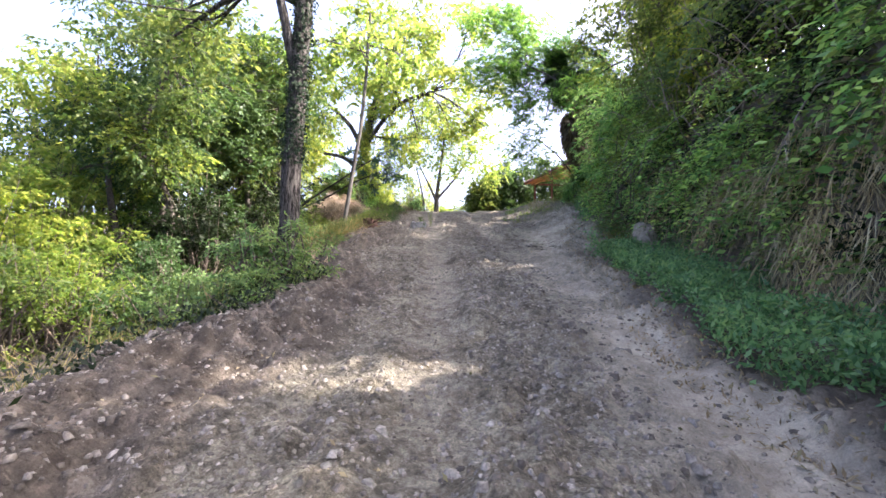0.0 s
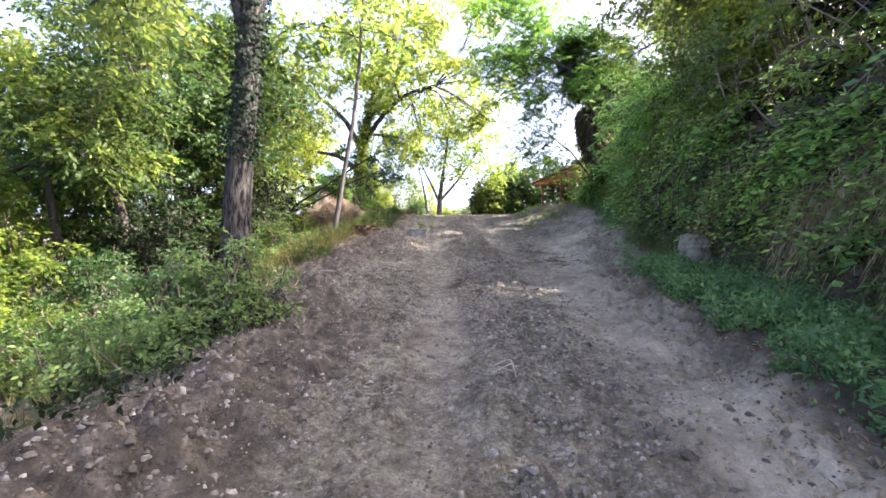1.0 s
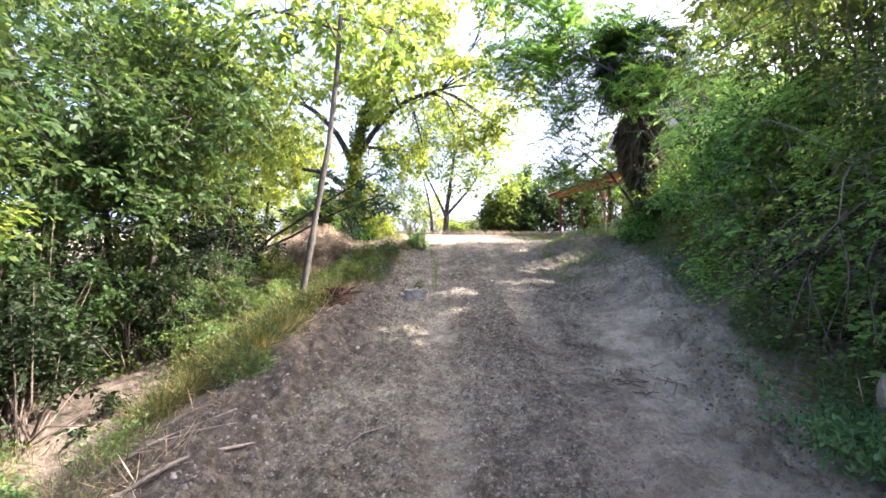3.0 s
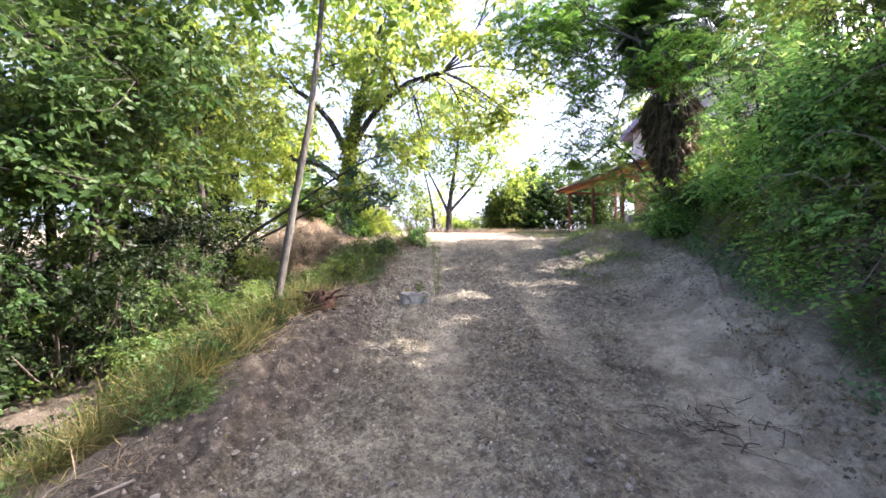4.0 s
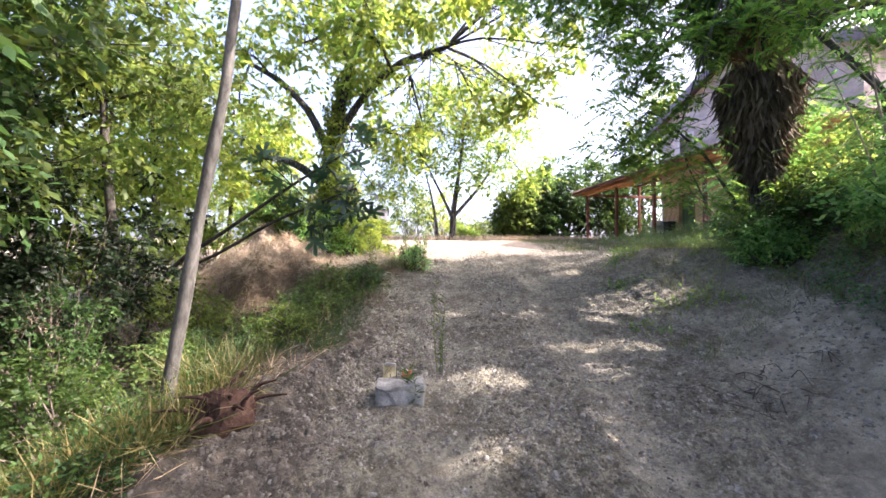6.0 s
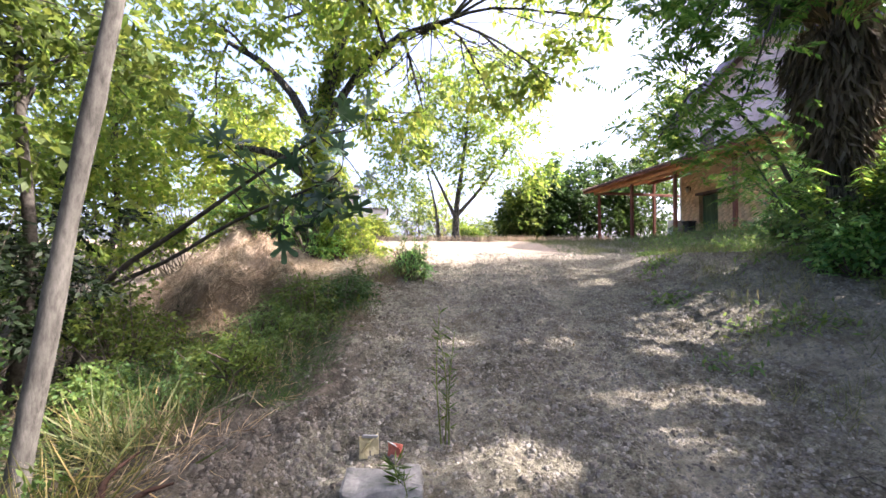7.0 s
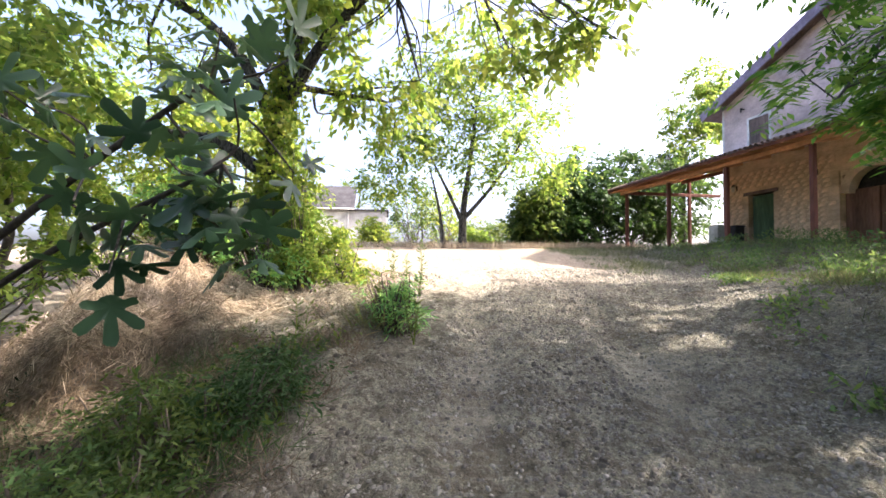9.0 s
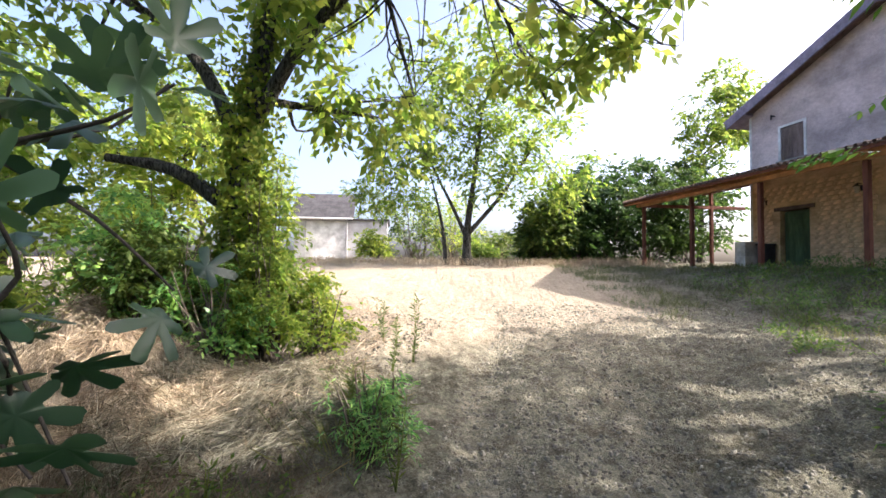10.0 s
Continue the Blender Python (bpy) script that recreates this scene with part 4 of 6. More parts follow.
tree("slender pale-barked tree leaning beside the track", 12, [(-3.05, 13.3, 0), (-2.8, 13.35, 1.8), (-2.55, 13.4, 3.4), (-2.4, 13.4, 5.0), (-2.3, 13.4, 7.0)], 0.066, 0.04,
     [(-2.2, 13.8, 8.2, 1.5, 1.3, 0.9, 34), (-3.6, 13.0, 7.6, 1.1, 1.1, 0.8, 18), (-5.0, 13.4, 7.3, 1.3, 1.1, 0.8, 44), (-1.2, 14.0, 7.4, 1.0, 1.0, 0.6, 14)], LEAF_YELLOW, PALE_BARK, 0.15, 20, 0.28, "thin_tree")
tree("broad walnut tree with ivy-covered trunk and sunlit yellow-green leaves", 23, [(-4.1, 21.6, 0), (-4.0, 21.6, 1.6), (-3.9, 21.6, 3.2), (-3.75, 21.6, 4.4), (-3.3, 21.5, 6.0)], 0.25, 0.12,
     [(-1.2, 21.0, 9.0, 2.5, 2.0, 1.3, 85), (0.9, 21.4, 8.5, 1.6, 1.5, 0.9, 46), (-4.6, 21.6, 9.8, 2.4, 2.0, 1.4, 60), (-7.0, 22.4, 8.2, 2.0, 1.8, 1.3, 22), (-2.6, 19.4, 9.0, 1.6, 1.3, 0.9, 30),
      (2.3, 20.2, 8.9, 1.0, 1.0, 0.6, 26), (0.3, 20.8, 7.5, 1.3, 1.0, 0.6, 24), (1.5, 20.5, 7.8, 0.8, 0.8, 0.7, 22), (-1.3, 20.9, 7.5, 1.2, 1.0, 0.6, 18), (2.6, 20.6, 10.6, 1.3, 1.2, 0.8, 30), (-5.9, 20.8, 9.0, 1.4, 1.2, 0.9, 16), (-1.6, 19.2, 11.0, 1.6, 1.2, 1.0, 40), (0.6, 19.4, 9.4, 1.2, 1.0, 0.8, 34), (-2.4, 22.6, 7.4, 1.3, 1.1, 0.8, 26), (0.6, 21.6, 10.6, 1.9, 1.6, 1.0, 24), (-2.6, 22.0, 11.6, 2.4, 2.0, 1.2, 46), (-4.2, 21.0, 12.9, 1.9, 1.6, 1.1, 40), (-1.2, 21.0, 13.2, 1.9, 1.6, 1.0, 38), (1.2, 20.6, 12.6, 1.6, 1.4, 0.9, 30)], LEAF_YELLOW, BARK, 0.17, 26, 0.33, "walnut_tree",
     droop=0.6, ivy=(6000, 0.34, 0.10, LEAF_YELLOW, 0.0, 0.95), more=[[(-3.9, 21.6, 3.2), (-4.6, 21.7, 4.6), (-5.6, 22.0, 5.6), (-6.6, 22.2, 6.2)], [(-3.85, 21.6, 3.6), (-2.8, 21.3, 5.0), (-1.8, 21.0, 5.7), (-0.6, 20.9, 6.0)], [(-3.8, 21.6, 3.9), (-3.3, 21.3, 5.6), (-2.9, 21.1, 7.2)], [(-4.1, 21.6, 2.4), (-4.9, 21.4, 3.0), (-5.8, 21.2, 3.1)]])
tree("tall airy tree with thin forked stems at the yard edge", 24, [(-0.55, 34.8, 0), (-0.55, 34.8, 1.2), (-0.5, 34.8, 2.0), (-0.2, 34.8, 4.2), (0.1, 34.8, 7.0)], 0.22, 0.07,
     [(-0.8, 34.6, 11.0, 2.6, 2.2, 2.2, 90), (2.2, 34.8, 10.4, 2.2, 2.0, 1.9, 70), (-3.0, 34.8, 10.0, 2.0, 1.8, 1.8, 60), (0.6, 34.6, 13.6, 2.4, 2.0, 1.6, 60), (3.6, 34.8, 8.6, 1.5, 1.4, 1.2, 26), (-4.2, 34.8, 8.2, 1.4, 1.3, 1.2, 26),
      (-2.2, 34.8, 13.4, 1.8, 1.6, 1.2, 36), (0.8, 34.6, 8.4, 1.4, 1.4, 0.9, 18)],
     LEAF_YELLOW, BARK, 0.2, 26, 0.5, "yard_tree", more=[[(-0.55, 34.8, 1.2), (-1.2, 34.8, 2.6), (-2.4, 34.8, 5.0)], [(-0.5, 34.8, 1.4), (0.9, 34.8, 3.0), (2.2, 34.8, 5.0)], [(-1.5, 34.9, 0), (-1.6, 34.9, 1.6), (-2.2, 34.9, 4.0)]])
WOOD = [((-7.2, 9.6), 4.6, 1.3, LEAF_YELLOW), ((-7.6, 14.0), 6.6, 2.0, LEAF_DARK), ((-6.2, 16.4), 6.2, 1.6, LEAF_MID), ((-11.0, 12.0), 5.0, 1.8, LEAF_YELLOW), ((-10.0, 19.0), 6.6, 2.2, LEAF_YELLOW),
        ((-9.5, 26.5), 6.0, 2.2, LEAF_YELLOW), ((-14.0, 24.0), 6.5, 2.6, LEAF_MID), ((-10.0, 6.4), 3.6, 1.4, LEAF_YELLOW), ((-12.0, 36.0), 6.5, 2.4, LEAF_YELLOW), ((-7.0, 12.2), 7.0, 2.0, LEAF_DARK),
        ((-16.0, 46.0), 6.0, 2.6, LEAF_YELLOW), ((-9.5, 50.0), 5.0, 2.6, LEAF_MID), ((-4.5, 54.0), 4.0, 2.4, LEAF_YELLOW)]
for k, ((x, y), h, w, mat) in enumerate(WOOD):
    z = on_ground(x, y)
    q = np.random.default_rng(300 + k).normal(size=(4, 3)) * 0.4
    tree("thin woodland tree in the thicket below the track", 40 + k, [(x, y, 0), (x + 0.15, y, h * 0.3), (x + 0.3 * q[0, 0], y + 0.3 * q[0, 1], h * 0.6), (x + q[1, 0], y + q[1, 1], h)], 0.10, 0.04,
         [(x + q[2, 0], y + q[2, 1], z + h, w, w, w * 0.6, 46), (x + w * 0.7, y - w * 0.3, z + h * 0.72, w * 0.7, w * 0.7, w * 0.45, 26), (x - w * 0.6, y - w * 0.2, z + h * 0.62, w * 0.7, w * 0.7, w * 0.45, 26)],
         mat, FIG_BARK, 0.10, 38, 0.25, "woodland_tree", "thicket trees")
DENSE = [((-5.6, 12.9), 5.8, 1.5, LEAF_DARK, 11), ((-6.7, 10.2), 6.0, 1.3, LEAF_DARK, 9), ((-6.2, 15.0), 6.2, 1.6, LEAF_MID, 12), ((-7.4, 10.8), 6.6, 1.7, LEAF_DARK, 11), ((-8.6, 16.2), 6.8, 2.0, LEAF_SHADE, 13), ((-10.4, 13.4), 6.4, 2.2, LEAF_MID, 13), ((-9.0, 21.0), 5.6, 1.8, LEAF_YELLOW, 16), ((-12.6, 18.4), 6.8, 2.6, LEAF_MID, 17), ((-5.9, 9.4), 5.6, 1.0, LEAF_MID, 9), ((-6.6, 13.8), 5.8, 1.3, LEAF_MID, 12), ((-8.2, 26.4), 5.2, 1.6, LEAF_YELLOW, 16), ((-11.2, 24.2), 5.6, 2.0, LEAF_YELLOW, 18)]
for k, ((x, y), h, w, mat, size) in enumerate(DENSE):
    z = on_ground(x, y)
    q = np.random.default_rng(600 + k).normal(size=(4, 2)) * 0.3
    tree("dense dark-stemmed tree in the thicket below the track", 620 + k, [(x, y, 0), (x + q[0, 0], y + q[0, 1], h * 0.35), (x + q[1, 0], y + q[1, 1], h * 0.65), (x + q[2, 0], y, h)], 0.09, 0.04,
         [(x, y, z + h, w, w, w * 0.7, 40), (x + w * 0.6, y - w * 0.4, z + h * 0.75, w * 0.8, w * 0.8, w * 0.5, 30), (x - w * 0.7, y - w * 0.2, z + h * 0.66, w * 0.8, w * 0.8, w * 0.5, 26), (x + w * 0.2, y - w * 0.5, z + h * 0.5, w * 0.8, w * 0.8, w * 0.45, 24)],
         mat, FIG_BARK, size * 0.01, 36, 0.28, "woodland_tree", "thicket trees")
BUSH = [(-7.4, 12.6, 4.0, 1.9, LEAF_MID), (-6.2, 15.6, 3.4, 1.5, LEAF_SHADE), (-9.8, 9.2, 3.4, 1.9, LEAF_YELLOW), (-5.9, 12.6, 2.4, 1.1, LEAF_SHADE), (-9.2, 17.2, 4.4, 2.0, LEAF_MID),
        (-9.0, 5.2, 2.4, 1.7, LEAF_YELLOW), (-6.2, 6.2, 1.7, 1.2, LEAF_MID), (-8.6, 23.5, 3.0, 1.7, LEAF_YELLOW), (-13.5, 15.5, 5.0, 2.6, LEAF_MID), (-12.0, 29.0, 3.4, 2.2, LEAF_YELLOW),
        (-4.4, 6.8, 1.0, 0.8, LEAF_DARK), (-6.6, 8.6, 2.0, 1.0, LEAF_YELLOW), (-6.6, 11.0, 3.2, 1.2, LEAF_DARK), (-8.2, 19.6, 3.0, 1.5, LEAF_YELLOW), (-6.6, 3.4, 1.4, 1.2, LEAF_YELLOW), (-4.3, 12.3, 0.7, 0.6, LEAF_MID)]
BUSH += [(-5.3, 13.0, 1.7, 0.9, LEAF_COOL), (-5.6, 8.8, 1.4, 0.8, LEAF_DARK), (-4.5, 8.3, 0.7, 0.6, LEAF_COOL), (-4.0, 7.4, 0.7, 0.5, LEAF_COOL), (-3.4, 7.2, 0.5, 0.4, LEAF_MID), (-3.6, 11.6, 0.6, 0.4, LEAF_COOL), (-6.4, 11.8, 1.6, 0.8, LEAF_DARK), (-5.6, 10.2, 2.2, 1.0, LEAF_SHADE), (-4.2, 13.4, 1.2, 0.7, LEAF_MID), (-4.4, 15.4, 0.7, 0.5, LEAF_COOL), (-4.7, 16.4, 1.3, 0.7, LEAF_MID), (-5.3, 14.6, 1.6, 0.7, LEAF_DARK), (-8.0, 10.4, 3.6, 1.4, LEAF_YELLOW), (-5.7, 6.8, 1.6, 0.9, LEAF_YELLOW), (-7.0, 7.4, 2.6, 1.1, LEAF_YELLOW), (-7.9, 8.4, 3.2, 1.2, LEAF_YELLOW)]
for k, (x, y, h, w, mat) in enumerate(BUSH):
    shrub("leafy shrub in the thicket below the track", 60 + k, (x, y), h, w, mat, 0.13 if x < -8 else 0.095 if h > 1.9 else 0.07, int(34 + 12 * w * h), 60 if x < -8 else 105, 0.16, group="thicket shrubs")
for k, (x, y, h, w) in enumerate([(-2.35, 5.5, 0.95, 0.5), (-3.0, 5.4, 0.8, 0.55), (-1.85, 5.5, 0.8, 0.42), (-2.9, 6.6, 0.6, 0.5), (-2.2, 5.0, 0.5, 0.4)]):
    shrub("bright green undergrowth round the roadside trunk", 80 + k, (x, y), h, w, LEAF_COOL, 0.055, 46, 72, 0.10, "undergrowth", "undergrowth", "undergrowth by the trunk")
for k, (x, y, h, w) in enumerate([(-2.5, 10.0, 0.35, 0.3), (-2.8, 10.8, 0.5, 0.4), (-3.2, 10.8, 0.5, 0.4), (-3.3, 11.6, 0.55, 0.4), (-2.7, 12.1, 0.4, 0.3),
                                  (-2.1, 15.7, 0.5, 0.4), (-2.7, 15.5, 0.5, 0.45), (-2.0, 16.5, 0.6, 0.35), (-2.3, 16.2, 0.7, 0.4), (-2.8, 16.1, 0.65, 0.45), (-1.95, 17.0, 0.5, 0.3), (-3.2, 15.8, 0.6, 0.45), (-2.5, 16.8, 0.5, 0.35), (-3.9, 15.6, 0.6, 0.5), (-2.4, 14.9, 0.5, 0.4), (-3.0, 14.7, 0.5, 0.4)]):
    shrub("leafy green weeds along the crumbling track edge", 90 + k, (x, y), h, w, (LEAF_COOL, LEAF_DARK, LEAF_MID)[k % 3], 0.06, 34, 80, 0.14, "undergrowth", "undergrowth", "growth on the track edge", inner=0.05, width=0.3)
for k, (x, y, h, w) in enumerate([(-2.75, 13.9, 0.4, 0.3), (-1.45, 18.6, 0.34, 0.26), (-1.55, 19.5, 0.4, 0.26), (-3.3, 12.9, 0.4, 0.3), (-3.3, 14.7, 0.6, 0.4), (-2.6, 14.0, 0.5, 0.35), (-2.9, 12.2, 0.5, 0.35)]):
    rng_t = np.random.default_rng(470 + k)
    p = np.stack([rng_t.normal(size=260) * w * 0.7, rng_t.normal(size=260) * w * 0.7, rng_t.random(260) * 0.04], axis=1)
    tuft = thing("grass_tuft", "loose yellow-green tuft of long grass on the track edge", "grass", (x, y, on_ground(x, y) - 0.02), 0, "tufts of grass")
    link("bladework", leaves(rng_t, p, h, 0.02, p * np.array([1.6, 1.6, 0]) + np.array([0, 0, 0.5]), up=0.0, spread=0.7, fold=0.1), GRASS, tuft)
shrub("dead brown bush with dry curled leaves in the thicket", 84, (-6.0, 14.6), 1.8, 0.7, FROND_DRY, 0.06, 50, 60, 0.14)
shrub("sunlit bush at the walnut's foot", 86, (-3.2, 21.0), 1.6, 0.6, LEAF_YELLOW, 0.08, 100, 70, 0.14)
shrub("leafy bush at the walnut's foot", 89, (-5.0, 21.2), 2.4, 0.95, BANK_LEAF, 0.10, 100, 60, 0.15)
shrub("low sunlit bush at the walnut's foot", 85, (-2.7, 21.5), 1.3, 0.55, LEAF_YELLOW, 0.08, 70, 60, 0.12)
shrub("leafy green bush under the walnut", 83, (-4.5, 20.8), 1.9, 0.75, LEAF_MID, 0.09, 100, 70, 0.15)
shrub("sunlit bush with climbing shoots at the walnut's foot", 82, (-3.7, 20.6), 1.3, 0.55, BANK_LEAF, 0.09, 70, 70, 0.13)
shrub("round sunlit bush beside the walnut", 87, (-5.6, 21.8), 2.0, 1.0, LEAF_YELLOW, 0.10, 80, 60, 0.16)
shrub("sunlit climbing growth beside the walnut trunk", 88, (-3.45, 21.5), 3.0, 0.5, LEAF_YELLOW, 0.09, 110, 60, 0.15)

# yard edge: tall bushes behind the porch, bushes beyond the yard, a tree behind the house
for k, (x, y, h, w, mat) in enumerate([(3.2, 36.8, 2.9, 1.2, LEAF_MID), (4.9, 37.6, 4.6, 1.4, LEAF_DARK), (6.6, 38.6, 5.0, 2.0, LEAF_DARK), (9.0, 39.2, 5.4, 2.2, LEAF_DARK), (11.6, 40.2, 5.6, 2.2, LEAF_DARK)]):
    shrub("dense broad-leaved bush behind the porch", 100 + k, (x, y), h, w, mat, 0.25, 150, 60, 0.32, "tall_bush", "bush", "bushes behind the porch", 0.3, -0.9)
for k, (x, y, h, w) in enumerate([(-3.7, 40.2, 4.4, 1.7), (-1.6, 41.4, 3.8, 1.7), (1.4, 44.0, 1.9, 1.6), (-5.4, 38.6, 1.6, 0.9), (3.4, 50.0, 2.2, 2.4), (-13.5, 41.0, 4.6, 2.4), (-1.0, 55.0, 3.0, 3.0), (0.2, 39.0, 1.1, 0.8)]):
    shrub("sunlit bush at the far side of the yard", 110 + k, (x, y), h, w, LEAF_YELLOW if k % 2 else LEAF_MID, 0.18, 66, 46, 0.28, "yard_bush", "bush", "yard bushes", 0.4)
tree("tall leafy tree rising behind the farmhouse", 120, [(13.2, 42.0, 0), (13.2, 42.0, 3), (13.0, 42, 6)], 0.2, 0.1,
     [(13.6, 41.6, 12.8, 2.0, 2.0, 1.8, 70), (14.8, 42, 15.2, 1.7, 1.6, 1.5, 50), (12.6, 41.0, 10.2, 1.6, 1.6, 1.3, 40), (15.6, 42, 13.2, 1.6, 1.6, 1.5, 40)], LEAF_YELLOW, BARK, 0.22, 26, 0.35, "tall_tree")

# the bank: brush, hanging dry grass, thin trees on top
def bank_points(rng, n, y0, y1, lo, hi, lift):
    y = rng.uniform(y0, y1, n)
    s = rng.uniform(lo, hi, n)
    x = right_edge(y) + bank_toe(y) + s * 0.85
    return np.stack([x, y, height(x, y)], axis=1) + np.stack([-rng.random(n) * lift, rng.normal(size=n) * 0.1, rng.random(n) * lift], axis=1)


def rock_face(p):
    """True for points in front of the bare pale block in the bank."""
    return (np.abs(p[:, 1] - 8.3) < 0.34 + 0.1 * np.sin(p[:, 2] * 9)) & (p[:, 2] < 1.72 + 0.1 * np.sin(p[:, 1] * 11)) & (p[:, 0] < 4.3)


def bank_brush(label, seed, y0, y1, n, lo, hi, lift, per, mat, leaf, puff=0.16, gaps=-0.28, **how):
    rng = np.random.default_rng(seed)
    cs = bank_points(rng, n, y0, y1, lo, hi, lift)
    keep = np.array([noise.noise(Vector(c * 1.1) + Vector((seed, 0, 0))) > gaps for c in cs])
    pts, ways = sprigs(rng, cs[keep], per, puff)
    lit = shading(pts) & ~rock_face(pts)
    how.setdefault("spread", 0.6)
    ob = link("bank_brush", leaves(rng, pts[lit], leaf, ways=ways[lit], **how), mat)
    return tagged(ob, label, "brush", kind="stuff")


# Base layer in the shade colour, so gaps between the shoots read dark.
bank_brush("brambles and ivy covering the earth bank, coloured dark for shade", 130, -3.0, 11.0, 500, 0.15, 1.4, 0.2, 52, LEAF_SHADE, 0.075, 0.14, -0.25)
bank_brush("green creepers on the shaded bank", 131, -3.0, 13.0, 220, 0.0, 1.2, 0.5, 52, BANK_LEAF, 0.095, 0.14, 0.12)
bank_brush("green growth hanging over the low bank", 135, 9.5, 13.2, 260, 0.3, 2.2, 0.5, 54, BANK_LEAF, 0.08, 0.17)
bank_brush("tall brush on the top of the bank", 132, -3.0, 13.5, 420, 0.9, 2.6, 1.3, 60, LEAF_MID, 0.09, 0.15, 0.05)
def sprays(label, seed, y0, y1, n, mat, leaf, low=0.35, high=1.15, out=(0.3, 0.85), each=16, width=0.42, gaps=-0.05, fall=0.9, hang=0.4):
    """Leafy shoots arching out of the bank and hanging forward, with leaves in two rows."""
    rng = np.random.default_rng(seed)
    y = rng.uniform(y0, y1, n)
    f = rng.uniform(low, high, n)
    keep = np.array([noise.noise(Vector((b * 0.9, c * 2.2, seed))) > gaps for b, c in zip(y, f)])
    y, f = y[keep], f[keep]
    n = len(y)
    x = right_edge(y) + bank_toe(y) + 0.15 + 0.35 * np.clip(f, 0, 1.2) + rng.normal(size=n) * 0.1
    at = np.stack([x, y, np.interp(y, YF, ZF) + bank_height(y) * f], axis=1)
    long = rng.uniform(*out, n)
    d = np.stack([-rng.uniform(0.5, 1.0, n), rng.normal(size=n) * 0.7, rng.uniform(-0.1, 0.7, n)], axis=1)
    side = unit(np.cross(d, np.array([[0, 0, 1.0]])))
    g = ((np.arange(each) + 0.5) / each)[None, :, None]
    ln = long[:, None, None]
    p = at[:, None, :] + d[:, None, :] * g * ln + np.array([0, 0, -fall]) * g * g * ln
    sign = np.where(np.arange(each) % 2, 1.0, -1.0)[None, :, None]
    w = (d[:, None, :] * 0.5 + side[:, None, :] * sign + np.array([0, 0, -hang])) * 2.2
    p, w = p.reshape(-1, 3) + rng.normal(size=(n * each, 3)) * 0.02, w.reshape(-1, 3)
    lit = shading(p) & ~rock_face(p)
    return tagged(link("hanging_brush", leaves(rng, p[lit], leaf, width, w[lit], up=0.7, spread=0.55), mat), label, "brush", kind="stuff")


sprays("fresh green shoots arching out over the bank", 136, -1.0, 13.5, 1700, BANK_LEAF, 0.1, each=18, gaps=0.08)
sprays("broad-leaved ivy and bramble shoots over the bank", 143, 1.0, 12.0, 260, BANK_LEAF, 0.12, 0.2, 1.05, (0.3, 0.7), 12, 0.62, 0.12)
sprays("dark bramble shoots hanging down the bank", 137, -1.0, 9.0, 420, LEAF_DARK, 0.075, 0.15, 1.1, (0.3, 0.9), each=20, gaps=-0.15)
sprays("mixed green shoots covering the bank", 141, -1.0, 12.8, 620, LEAF_COOL, 0.095, 0.15, 1.15, (0.3, 0.9), each=20, gaps=-0.1)
sprays("ivy and bramble trailing over the lower bank", 138, 0.0, 12.5, 620, BANK_LEAF, 0.065, 0.05, 0.65, (0.2, 0.6), 14, 0.7, 0.04)
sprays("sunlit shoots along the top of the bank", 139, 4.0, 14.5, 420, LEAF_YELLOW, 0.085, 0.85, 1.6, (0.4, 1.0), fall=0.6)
sprays("long dry grass hanging in mats down the bank", 133, 0.5, 9.0, 1100, BANK_STRAW, 0.34, 0.05, 0.75, (0.2, 0.5), 12, 0.024, 0.06, 1.3, 2.4)
sprays("long pale dry grass hanging over the lower bank", 142, 0.6, 7.2, 900, BANK_STRAW, 0.3, 0.1, 0.62, (0.35, 0.7), 12, 0.022, 0.05, 1.2, 2.0)
bank_brush("dead brown leaves caught in the bank", 134, 0.0, 12.0, 160, 0.1, 1.2, 0.38, 30, LEAF_DRY, 0.08, gaps=0.05)
